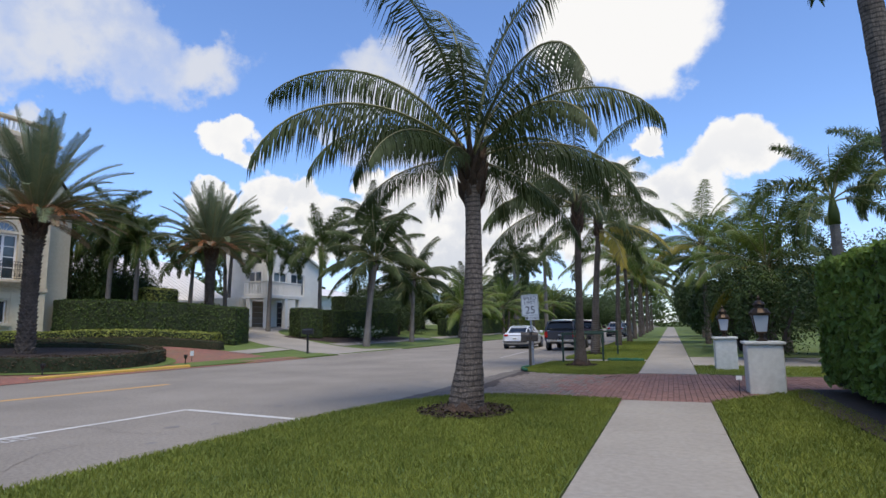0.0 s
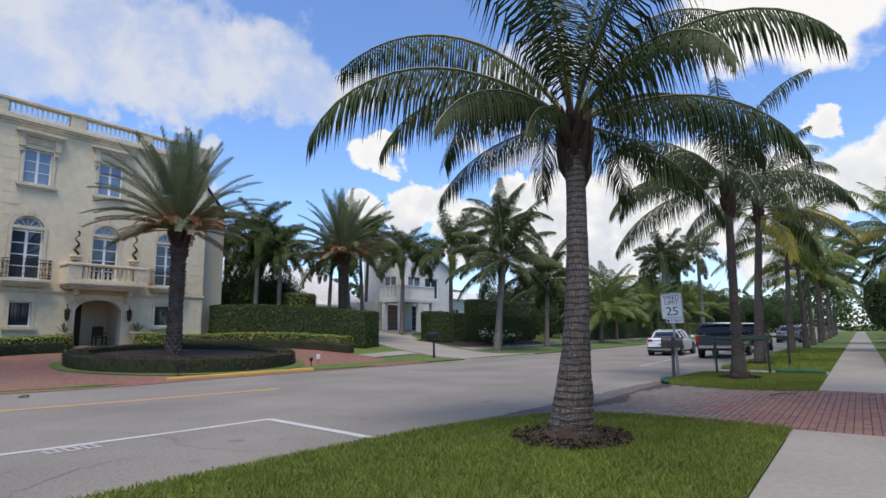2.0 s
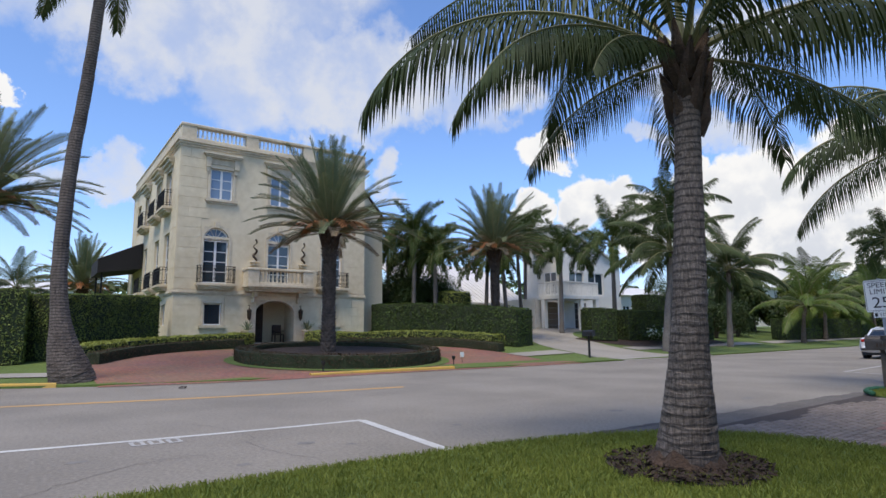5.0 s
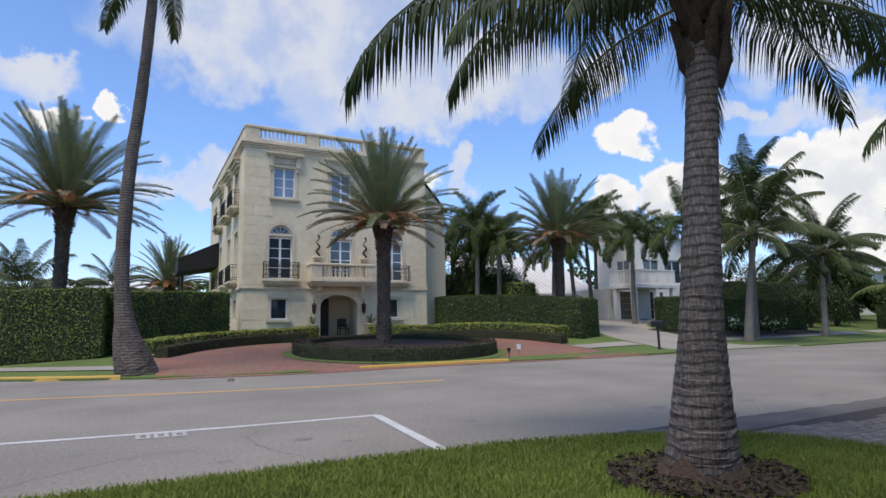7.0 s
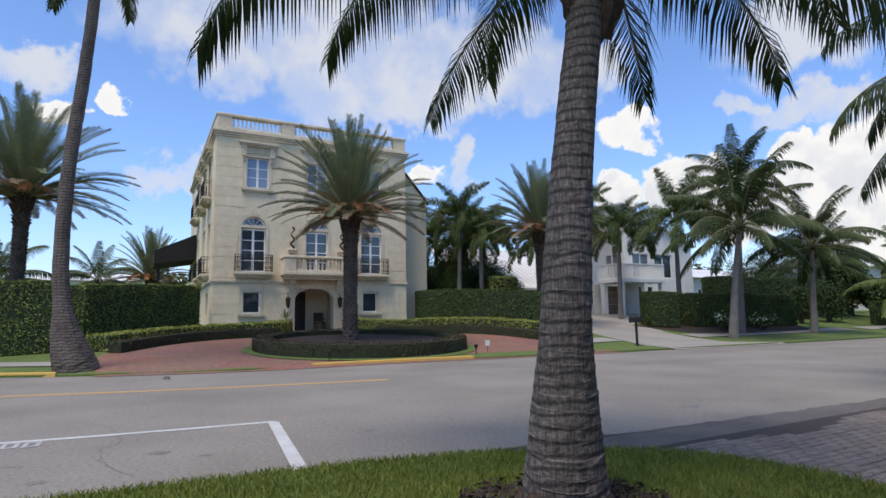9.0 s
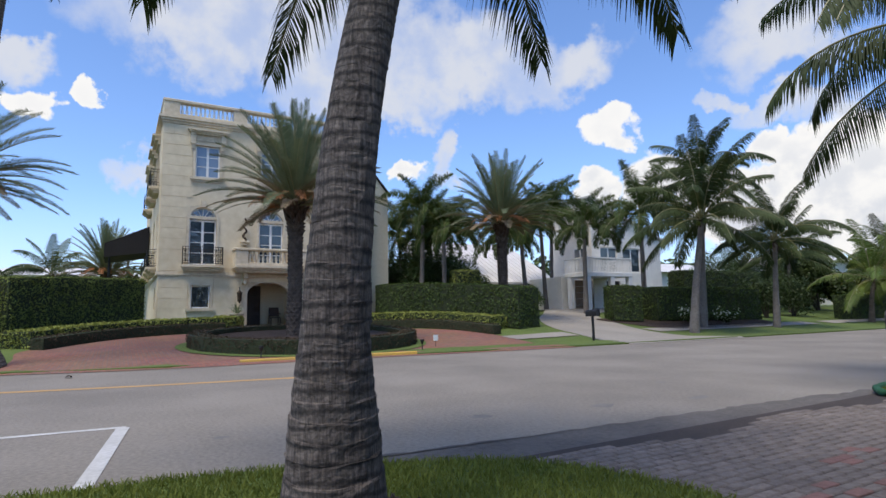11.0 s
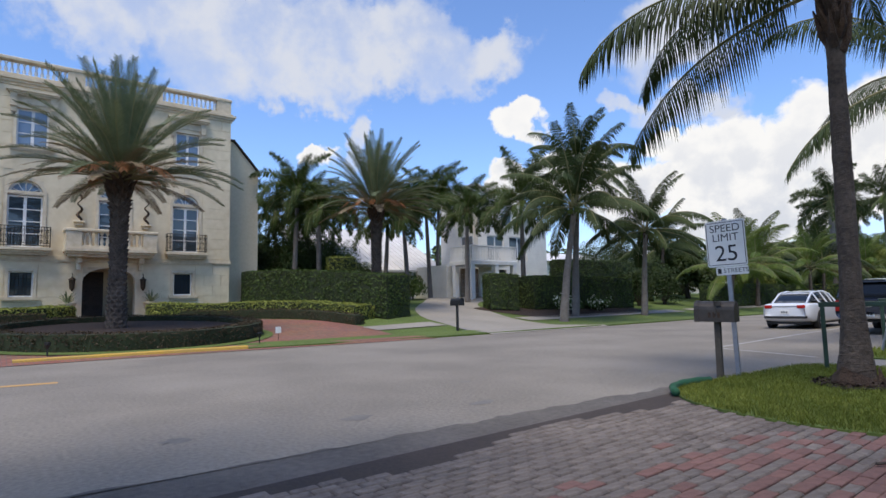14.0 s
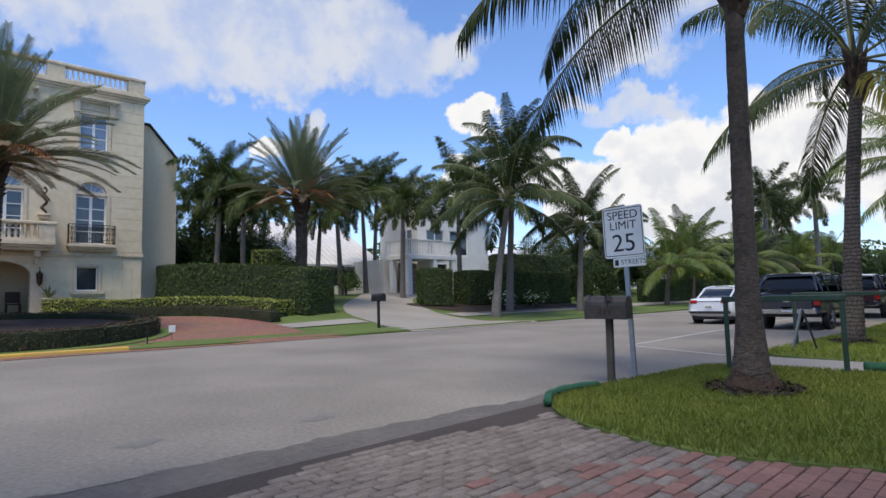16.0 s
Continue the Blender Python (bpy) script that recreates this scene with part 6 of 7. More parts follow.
def clapboard(place, a0, a1, z0, ztop, holes, step=0.19):
    """Lapped boards; ztop(u) is the height of the wall at u."""
    s = Shape()
    z = z0
    zmax = max(ztop(a0), ztop(a1))
    while z < zmax:
        cuts = sorted({a0, a1, *[h[k] for h in holes if h[2] < z + step * 0.5 < h[3] for k in (0, 1)]})
        for u, v in zip(cuts, cuts[1:]):
            m = (u + v) / 2
            if any(h[0] < m < h[1] and h[2] < z + step * 0.5 < h[3] for h in holes):
                continue
            # end the board where the sloping top cuts it
            n = 12
            us = [u + (v - u) * k / n for k in range(n + 1)]
            us = [p for p in us if ztop(p) > z + 0.02]
            if len(us) < 2:
                continue
            c = [place(us[0], -0.03, z), place(us[-1], -0.03, z), place(us[-1], 0.0, min(z + step, ztop(us[-1]))), place(us[0], 0.0, min(z + step, ztop(us[0])))]
            d = [place(us[0], 0.02, z), place(us[-1], 0.02, z)]
            s.add(c + d, [(0, 1, 2, 3), (4, 5, 1, 0)])
        z += step
    return s


WX, WY0, WY1 = -30.8, 40.1, 47.8
wf = lambda u, d, z: (WX - d, u, z)
slope_top = lambda u: 9.95 - (u - WY0) * 0.38
w_holes = [(41.0, 42.8, 4.3, 6.2), (43.4, 45.4, 4.3, 6.2), (41.5, 43.0, 1.3, 3.6), (42.6, 43.6, 7.0, 8.0)]
oc = [(WX - 0.02, WY0), (WX - 0.02, WY1), (WX - 4.5, WY1), (WX - 4.5, WY0)]
part("wall", pierced_wall(WY0, WY1, 0.9, 7.1, [h for h in w_holes if h[3] < 7.1], 0.25, wf), M_SIDING, white)
part("siding", clapboard(wf, WY0, WY1, 1.3, slope_top, w_holes), M_SIDING, white, "lapped white boards")
s = Shape()
s.add([(x, y, 7.1) for x, y in oc] + [(x, y, slope_top(y) - 0.02) for x, y in oc], [(3, 2, 1, 0), (4, 5, 6, 7), (0, 1, 5, 4), (1, 2, 6, 5), (2, 3, 7, 6), (3, 0, 4, 7)])
s.box(WX - 4.5, WX - 0.25, WY0, WY0 + 0.2, 0.9, 7.1).box(WX - 4.5, WX - 0.25, WY1 - 0.2, WY1, 0.9, 7.1).box(WX - 4.5, WX - 4.3, WY0 + 0.2, WY1 - 0.2, 0.9, 7.1)
part("wall", s, M_SIDING, white)
s = Shape()
s.add([(WX + 0.3, WY0 - 0.2, 9.98), (WX + 0.3, WY1 + 0.3, slope_top(WY1 + 0.3)), (WX - 4.7, WY1 + 0.3, slope_top(WY1 + 0.3)), (WX - 4.7, WY0 - 0.2, 9.98),
       (WX + 0.3, WY0 - 0.2, 10.12), (WX + 0.3, WY1 + 0.3, slope_top(WY1 + 0.3) + 0.14), (WX - 4.7, WY1 + 0.3, slope_top(WY1 + 0.3) + 0.14), (WX - 4.7, WY0 - 0.2, 10.12)],
      [(3, 2, 1, 0), (4, 5, 6, 7), (0, 1, 5, 4), (1, 2, 6, 5), (2, 3, 7, 6), (3, 0, 4, 7)])
part("roof", s, M_ROOF_WHITE, white)
glazed(white, 41.0, 42.8, 4.3, 6.2, wf, 0.1, 2, 1)
glazed(white, 43.4, 45.4, 4.3, 6.2, wf, 0.1, 2, 1)
glazed(white, WX - 1.9, WX - 0.5, 4.3, 6.2, lambda u, d, z: (u, WY0 - 0.06 + d, z), 0.03, 2, 1)
part("wall", Shape().box(WX - 4.0, WX - 0.3, 37.2, WY0 - 0.02, 0.9, 3.85), M_SIDING, white)
s = Shape()
s.box(WX - 0.01, WX + 0.03, 42.5, 43.7, 6.9, 8.1)
part("window_frame", s, M_WHITE, white)
part("pane", Shape().box(WX + 0.03, WX + 0.04, 42.6, 43.6, 7.0, 8.0), M_GLASS, white)
M_TAN = material("tan_panel", (0.34, 0.24, 0.17), 0.6)
# first a tan door; second, dark panels added as the shade of an opening
for a, b, d in ((38.2, 39.9, -0.18), (41.5, 43.0, 0.1)):
    s = Shape()
    for k in range(5):
        s.box(WX - d - 0.12, WX - d - 0.04, a, b, 1.3 + k * 0.46, 1.74 + k * 0.46, 0.02)
    part("garage_door", s, M_TAN if d < 0 else M_WOOD_DARK, white, "tan panelled garage door" if d < 0 else "dark panels standing for a shaded opening")
# balcony over the garage, on posts
BX, BY0, BY1 = WX + 2.5, 37.1, 41.6
bal = part("balcony", Shape().box(WX + 0.04, BX, BY0, BY1, 3.72, 4.02, 0.02), M_WHITE, white, "white timber balcony")
POST = Shape().box(-0.09, 0.09, -0.09, 0.09, 0, 1).mesh("post", M_WHITE)
for x, y in ((BX - 0.2, BY0 + 0.2), (BX - 0.2, 39.6), (BX - 0.2, BY1 - 0.2), (WX + 0.6, BY0 + 0.2)):
    ob = part("post", POST, None, white)
    z = LZ(x, y) - 0.1
    ob.matrix_local = Matrix.Translation((x, y, z)) @ Matrix.Diagonal((1.9, 1.9, 3.75 - z, 1))
PICKET = Shape().box(-0.03, 0.03, -0.03, 0.03, 0, 0.98).mesh("picket", M_WHITE)
for k in range(31):
    part("picket", PICKET, None, bal).matrix_local = pose(BX - 0.07, BY0 + 0.06 + (BY1 - BY0 - 0.12) * k / 30, 4.02)
for k in range(1, 16):
    part("picket", PICKET, None, bal).matrix_local = pose(BX - 0.07 - 2.4 * k / 16, BY0 + 0.06, 4.02)
    part("picket", PICKET, None, bal).matrix_local = pose(BX - 0.07 - 2.4 * k / 16, BY1 - 0.06, 4.02)
rail = Shape().box(BX - 0.13, BX - 0.01, BY0, BY1, 5.0, 5.08, 0.01).box(WX + 0.04, BX - 0.13, BY0, BY0 + 0.12, 5.0, 5.08, 0.01).box(WX + 0.04, BX - 0.13, BY1 - 0.12, BY1, 5.0, 5.08, 0.01)
part("handrail", rail, M_WHITE, bal)
# low wing: a broad pale roof over a dark porch
s = Shape()
s.add([(-34.6, 28.5, 3.5), (-34.6, WY0, 3.5), (-41.5, WY0, 7.3), (-41.5, 28.5, 7.3), (-34.6, 28.5, 3.66), (-34.6, WY0, 3.66), (-41.5, WY0, 7.46), (-41.5, 28.5, 7.46)],
      [(3, 2, 1, 0), (4, 5, 6, 7), (0, 1, 5, 4), (1, 2, 6, 5), (2, 3, 7, 6), (3, 0, 4, 7)])
low_roof = part("roof", s, M_ROOF_WHITE, white, "broad white standing-seam roof")
SEAM = Shape().add([(-34.6, 0, 3.66), (-34.6, 0.04, 3.66), (-41.5, 0.04, 7.46), (-41.5, 0, 7.46), (-34.6, 0, 3.7), (-34.6, 0.04, 3.7), (-41.5, 0.04, 7.5), (-41.5, 0, 7.5)],
                   [(4, 5, 6, 7), (0, 1, 5, 4), (1, 2, 6, 5), (3, 0, 4, 7)]).mesh("seam", M_ROOF_WHITE)
for k in range(22):
    part("seam", SEAM, None, low_roof).matrix_local = pose(0, 28.7 + k * 0.5, 0)
part("wall", Shape().box(-38.2, -38.0, 28.8, WY0, 1.0, 5.2).box(-41.5, -38.2, 28.8, 29.0, 1.0, 5.4).box(-34.9, -34.8, 28.8, WY0, 1.0, 2.1), M_SIDING, white)
# dark sheet set back in the porch to paint the shade of its openings
part("porch_shade", Shape().box(-37.98, -37.9, 29.2, WY0 - 0.4, 2.0, 3.4), M_GLASS, white, "dark sheet standing for shade in the porch openings")
for k in range(5):
    ob = part("post", POST, None, white)
    ob.matrix_local = Matrix.Translation((-34.85, 29.4 + k * 2.45, 1.0)) @ Matrix.Diagonal((1, 1, 2.5, 1))
# other houses, far off behind the gardens
def plain_house(x0, x1, y0, y1, z0, z1, wins, label, roof=1.4):
    h = thing("house", label, "house", pose(0, 0, 0))
    fx = lambda u, d, z: (x1 - d, u, z)
    hs = []
    for r, zz in enumerate(wins[1]):
        for k in range(wins[0]):
            c = y0 + (y1 - y0) * (k + 0.5) / wins[0]
            hs.append((c - 0.6, c + 0.6, zz, zz + 1.4))
    part("wall", pierced_wall(y0, y1, z0, z1, hs, 0.3, fx), M_SIDING, h)
    part("wall", Shape().box(x0, x1 - 0.3, y0, y0 + 0.3, z0, z1).box(x0, x1 - 0.3, y1 - 0.3, y1, z0, z1).box(x0, x0 + 0.3, y0 + 0.3, y1 - 0.3, z0, z1), M_SIDING, h)
    for a, b, p, q in hs:
        glazed(h, a, b, p, q, fx, 0.1, 2, 1)
    m = (x0 + x1) / 2
    s = Shape()
    s.add([(x0 - 0.5, y0 - 0.5, z1), (x1 + 0.5, y0 - 0.5, z1), (x1 + 0.5, y1 + 0.5, z1), (x0 - 0.5, y1 + 0.5, z1), (m, y0 + 2.5, z1 + roof), (m, y1 - 2.5, z1 + roof)],
          [(3, 2, 1, 0), (0, 1, 4), (1, 2, 5, 4), (2, 3, 5), (3, 0, 4, 5)])
    part("roof", s, M_ROOF_WHITE, h)


plain_house(-46, -36, 54, 68, 1.2, 4.9, (4, (2.4,)), "low white house behind palms and hedges")
plain_house(-44, -34, 76, 92, 1.2, 6.6, (4, (2.2, 4.8)), "white two-storey house far up the street")
plain_house(-86, -74, -4, 12, 1.0, 6.4, (4, (2.0, 4.4)), "low white house far behind the hedge")
plain_house(9.0, 18.0, 17.6 + 3.5, 33.0, 0.05, 3.4, (4, (1.0,)), "low pale house behind the shrubs", 1.5)

# ---- beside the near footpath ----
M_PILLAR = material("pillar_render", (0.62, 0.61, 0.55), 0.85, second=(0.48, 0.47, 0.42), grain=10, stain=1.2, bump=0.2)
M_LAMP_GLASS = glass("lantern_glass", (0.42, 0.46, 0.5), 0.08)
M_SIGN_WHITE = material("sign_white", (0.72, 0.72, 0.69), 0.45, second=(0.62, 0.62, 0.59), grain=6, stain=1.5, bump=0)
M_SIGN_BLACK = material("sign_black", (0.012, 0.012, 0.014), 0.5, bump=0)
M_GALV = material("galvanised_steel", (0.36, 0.37, 0.4), 0.45, metal=0.8, second=(0.26, 0.27, 0.3), grain=20, stain=2)
M_MAILBOX = material("weathered_bronze_paint", (0.075, 0.062, 0.05), 0.5, second=(0.045, 0.037, 0.03), grain=12, stain=3, metal=0.3)
M_POST_WOOD = material("weathered_post", (0.085, 0.072, 0.055), 0.85, second=(0.05, 0.042, 0.034), grain=20, stain=4, bump=0.5)
M_GREEN_PAINT = material("dark_green_paint", (0.022, 0.05, 0.03), 0.45, second=(0.016, 0.035, 0.022), grain=8, stain=2)
M_GREEN_SOCK = material("green_mesh_fabric", (0.02, 0.12, 0.055), 0.8, second=(0.012, 0.07, 0.032), grain=60, stain=4, bump=0.8, bump_scale=120)
M_BLACK = material("black_paint", (0.014, 0.014, 0.015), 0.45, bump=0.05)


def gate_pillar(x, y, w, h):
    p = thing("gate_pillar", "square off-white rendered pillar with a lantern on top", "pillar", pose(x, y, 0.03), "gate pillars")
    part("shaft", Shape().box(-w / 2, w / 2, -w / 2, w / 2, -0.05, h - 0.06, 0.02), M_PILLAR, p)
    part("cap", Shape().box(-w / 2 - 0.04, w / 2 + 0.04, -w / 2 - 0.04, w / 2 + 0.04, h - 0.06, h, 0.015), M_PILLAR, p)


def post_lantern(x, y, z):
    """A four-sided coach lantern: foot, cage, panes, roof and finial."""
    l = thing("post_lantern", "dark bronze coach lantern with clear panes", "lantern", pose(x, y, z), "coach lanterns")
    part("foot", Shape().lathe([(0.1, 0), (0.1, 0.03), (0.045, 0.07), (0.05, 0.13), (0.09, 0.17)], (0, 0, 0), 10), M_BRONZE, l)
    cage = Shape()
    for sx, sy in ((-1, -1), (1, -1), (1, 1), (-1, 1)):
        cage.tube([(sx * 0.1, sy * 0.1, 0.17), (sx * 0.15, sy * 0.15, 0.52)], [0.012, 0.012], 4)
    cage.box(-0.16, 0.16, -0.16, 0.16, 0.51, 0.54, 0.005).box(-0.11, 0.11, -0.11, 0.11, 0.16, 0.185, 0.005)
    part("cage", cage, M_BRONZE, l)
    for k in range(4):
        m = pose(0, 0, 0, 0, 0, 90 * k)
        q = Shape().add([(-0.095, -0.098, 0.19), (0.095, -0.098, 0.19), (0.142, -0.146, 0.51), (-0.142, -0.146, 0.51), (-0.095, -0.092, 0.19), (0.095, -0.092, 0.19), (0.142, -0.14, 0.51), (-0.142, -0.14, 0.51)],
                        [(0, 1, 2, 3), (7, 6, 5, 4), (0, 4, 5, 1), (1, 5, 6, 2), (2, 6, 7, 3), (3, 7, 4, 0)])
        part("pane", q.moved(m), M_LAMP_GLASS, l)
    part("roof", Shape().lathe([(0.2, 0.54), (0.2, 0.56), (0.14, 0.64), (0.1, 0.66), (0.1, 0.72), (0.13, 0.73), (0.06, 0.8), (0.02, 0.83), (0.035, 0.86), (0.008, 0.92)], (0, 0, 0), 10), M_BRONZE, l)


gate_pillar(2.58, 14.1, 0.64, 1.0)
post_lantern(2.58, 14.1, 1.03)
gate_pillar(2.34, 19.8, 0.58, 0.95)
post_lantern(2.34, 19.8, 0.98)


def lettering(text, size, m, mat, parent, name="lettering"):
    c = bpy.data.curves.new("text", "FONT")
    c.body, c.size, c.align_x, c.align_y, c.extrude, c.offset = text, size, "CENTER", "CENTER", 0.001, 0.0
    tmp = new("text", c)
    bpy.context.view_layer.update()
    me = bpy.data.meshes.new_from_object(tmp.evaluated_get(bpy.context.evaluated_depsgraph_get()))
    bpy.data.objects.remove(tmp)
    me.materials.clear()
    me.materials.append(mat)
    ob = part(name, me, None, parent)
    ob.matrix_local = m
    return ob


def rounded_plate(w, h, r, t):
    pts = []
    for cx, cz, a0 in ((w / 2 - r, h / 2 - r, 0), (-w / 2 + r, h / 2 - r, 90), (-w / 2 + r, -h / 2 + r, 180), (w / 2 - r, -h / 2 + r, 270)):
        pts += [(cx + r * math.cos(radians(a0 + k * 30)), cz + r * math.sin(radians(a0 + k * 30))) for k in range(4)]
    s = Shape().prism(pts, -t / 2, t / 2)
    return s.moved(Matrix.Rotation(radians(90), 4, "X"))


sign = thing("speed_limit_sign", "white speed limit sign on a galvanised steel post", "road sign", pose(-3.56, 20.58, -0.03, 0, -1.5, 6))
part("post", Shape().box(-0.035, 0.035, -0.02, 0.02, -0.1, 2.5, 0.006), M_GALV, sign)
plate = part("plate", rounded_plate(0.6, 0.74, 0.04, 0.004).moved(Matrix.Translation((0, -0.026, 2.1))), M_SIGN_WHITE, sign, "white sign plate with a thin black border")
s = Shape()
for x0, x1, z0, z1 in ((-0.275, 0.275, 2.435, 2.445), (-0.275, 0.275, 1.755, 1.765), (-0.285, -0.275, 1.765, 2.435), (0.275, 0.285, 1.765, 2.435)):
    s.box(x0, x1, -0.031, -0.0285, z0, z1)
part("border", s, M_SIGN_BLACK, plate)
up = lambda x, z: pose(x, -0.0295, z, 90, 0, 0)
lettering("SPEED", 0.17, up(0, 2.34), M_SIGN_BLACK, plate)
lettering("LIMIT", 0.17, up(0, 2.19), M_SIGN_BLACK, plate)
lettering("25", 0.36, up(0, 1.93), M_SIGN_BLACK, plate)
plate2 = part("small_plate", rounded_plate(0.48, 0.13, 0.02, 0.004).moved(Matrix.Translation((0.06, -0.026, 1.66))), M_SIGN_WHITE, sign, "small white supplementary plate")
lettering("STREETS", 0.1, up(0.12, 1.66), M_SIGN_BLACK, plate2)
part("bar", Shape().box(-0.155, -0.1, -0.031, -0.0285, 1.62, 1.7), M_SIGN_BLACK, plate2)
for z in (2.36, 1.85):
    part("bolt", Shape().lathe([(0.012, -0.036), (0.012, -0.028)], (0, 0, 0), 6).moved(pose(0, 0, z, -90, 0, 0)), M_GALV, sign)


def mailbox(x, y, z, turn, post_h, w, label, post_mat, box_mat, number=True):
    b = thing("mailbox", label, "mailbox", pose(x, y, z, 0.6, 0.8, turn), "street mailboxes")
    part("post", Shape().box(-0.042, 0.042, -0.042, 0.042, -0.1, post_h, 0.008), post_mat, b)
    prof = [(-w / 2, 0), (w / 2, 0), (w / 2, w * 0.75)] + [(w / 2 * math.cos(radians(a)), w * 0.75 + w / 2 * math.sin(radians(a))) for a in (22, 45, 68, 90, 112, 135, 158)] + [(-w / 2, w * 0.75)]
    n = len(prof)
    s = Shape()
    L = 0.27
    s.add([(-L, p, post_h + q) for p, q in prof] + [(L, p, post_h + q) for p, q in prof], [tuple(range(n)), tuple(reversed(range(n, 2 * n)))] + [(i, n + i, n + (i + 1) % n, (i + 1) % n) for i in range(n)])
    box = part("box", s, box_mat, b)
    d = Shape()
    k = 1.06
    d.add([(-L - 0.02, p * k, post_h + q * k - 0.005) for p, q in prof] + [(-L + 0.03, p * k, post_h + q * k - 0.005) for p, q in prof], [tuple(range(n)), tuple(reversed(range(n, 2 * n)))] + [(i, n + i, n + (i + 1) % n, (i + 1) % n) for i in range(n)])
    part("door", d, box_mat, box)
    part("flag", Shape().box(0.0, 0.03, -w / 2 - 0.015, -w / 2 - 0.003, post_h + 0.12, post_h + 0.3).box(0.0, 0.1, -w / 2 - 0.015, -w / 2 - 0.003, post_h + 0.24, post_h + 0.3), box_mat, box)
    if number:
        for i in range(3):
            x0 = -0.09 + i * 0.065
            part("bar", Shape().box(x0, x0 + 0.035, -w / 2 - 0.004, -w / 2 + 0.002, post_h + 0.06, post_h + 0.14), M_BOOT, box)


mailbox(-3.5, 19.85, 0.04, 8, 0.82, 0.24, "weathered dark metal mailbox on a square wooden post", M_POST_WOOD, M_MAILBOX)
mailbox(-16.45, 25.75, LZ(-16.45, 25.75), 186, 1.0, 0.22, "black metal mailbox on a black post", M_BLACK, M_BLACK, False)


def green_frame(x0, y0, x1, y1, h):
    f = thing("barrier", "dark green painted steel tube barrier on the verge", "barrier", pose(x0, y0, 0.04), "green barriers")
    d = Vector((x1 - x0, y1 - y0, 0))
    m = Matrix.Rotation(math.atan2(d.y, d.x), 4, "Z")
    for k in (0, d.length):
        part("post", Shape().box(k - 0.032, k + 0.032, -0.032, 0.032, -0.05, h, 0.006).moved(m), M_GREEN_PAINT, f)
    part("rail", Shape().box(-0.05, d.length + 0.05, -0.04, 0.04, h, h + 0.08, 0.008).moved(m), M_GREEN_PAINT, f)


green_frame(-2.77, 21.9, -1.42, 22.35, 0.98)
green_frame(-3.0, 26.1, -1.3, 26.9, 0.98)
st = thing("sign_stand", "small folding metal stand on the verge", "stand", pose(-2.75, 25.4, 0.05))
part("leg", Shape().tube([(-0.14, 0, 0), (0.05, 0, 0.75)], [0.03, 0.03], 5), M_GALV, st)
part("leg", Shape().tube([(0.25, 0.05, 0), (0.06, 0, 0.75)], [0.02, 0.02], 5), M_BLACK, st)
sock = smooth_line([(-3.2, 18.05, 0.07), (-3.42, 18.4, 0.08), (-3.48, 18.9, 0.08), (-3.44, 19.4, 0.06)], 5)
whole("sediment_sock", Shape().tube(sock, [0.05 + 0.006 * math.sin(i * 1.7) for i in range(len(sock))], 8), M_GREEN_SOCK, "bright green mesh sediment sock along the grass edge", "sediment sock", smooth=True)
sock = smooth_line([(-1.3, 22.75, 0.09), (-0.9, 22.9, 0.09), (-0.3, 22.85, 0.09), (-0.1, 22.95, 0.08)], 5)
whole("sediment_sock", Shape().tube(sock, [0.07 + 0.012 * math.sin(i * 2.1) for i in range(len(sock))], 8), M_GREEN_SOCK, "green mesh sediment sock lying on the verge", "sediment sock", smooth=True)
mk = thing("garden_marker", "small white marker on a thin stake", "marker", pose(2.05, 13.4, 0.04))
part("stake", Shape().tube([(0, 0, 0), (0, 0, 0.3)], [0.008, 0.008], 5), M_BLACK, mk)
part("tag", Shape().box(-0.05, 0.05, -0.005, 0.005, 0.28, 0.36), M_WHITE, mk)
for x, y in ((-16.5, 17.9), (-16.6, 12.6)):
    mk = thing("garden_spotlight", "small dark spotlight stake in the grass", "garden light", pose(x, y, LZ(x, y) + 0.03), "garden lights")
    part("stake", Shape().tube([(0, 0, 0), (0, 0, 0.2)], [0.02, 0.02], 5), M_BLACK, mk)
    part("head", Shape().lathe([(0.03, 0), (0.07, 0.1), (0.07, 0.16)], (0, 0, 0.18), 8), M_BLACK, mk)
tag = thing("garden_marker", "small white marker on a thin stake", "marker", pose(-17.0, 18.7, LZ(-17.0, 18.7) + 0.03))
part("tag", Shape().box(-0.01, 0.01, -0.09, 0.09, 0.22, 0.42), M_WHITE, tag)
part("stake", Shape().tube([(0, 0, 0), (0, 0, 0.22)], [0.01, 0.01], 5), M_BLACK, tag)

# foot of the big palm: mulch ring, chips, root crown
def mulch_ring(x, y, r, seed, z=0.05):
    rng = np.random.default_rng(seed)
    n = 36
    rim = [(x + r * math.cos(2 * math.pi * k / n) * rng.uniform(0.88, 1.1), y + r * math.sin(2 * math.pi * k / n) * rng.uniform(0.88, 1.1)) for k in range(n)]
    whole("mulch_ring", slab(rim, z - 0.02, z + 0.03, 0.02), M_MULCH, "ring of dark bark mulch round a palm", "mulch", kind="structure")
    k = int(1600 * r * r)
    a, d = rng.uniform(0, 6.28, k), r * 1.05 * np.sqrt(rng.random(k))
    p = np.stack([x + d * np.cos(a), y + d * np.sin(a), z + 0.03 + rng.uniform(0, 0.03, k)], axis=1)
    q = leaf_quads(p, np.tile((0, 0, 1.0), (k, 1)), 0.075, rng, 0.5, 0.4)
    tagged(new("bark_chips", quads_mesh("bark_chips", q, M_MULCH)), "loose bark chips round a palm", "mulch", kind="stuff")


mulch_ring(-2.25, 9.91, 0.74, 1)
mulch_ring(-1.9, 20.2, 0.5, 2)
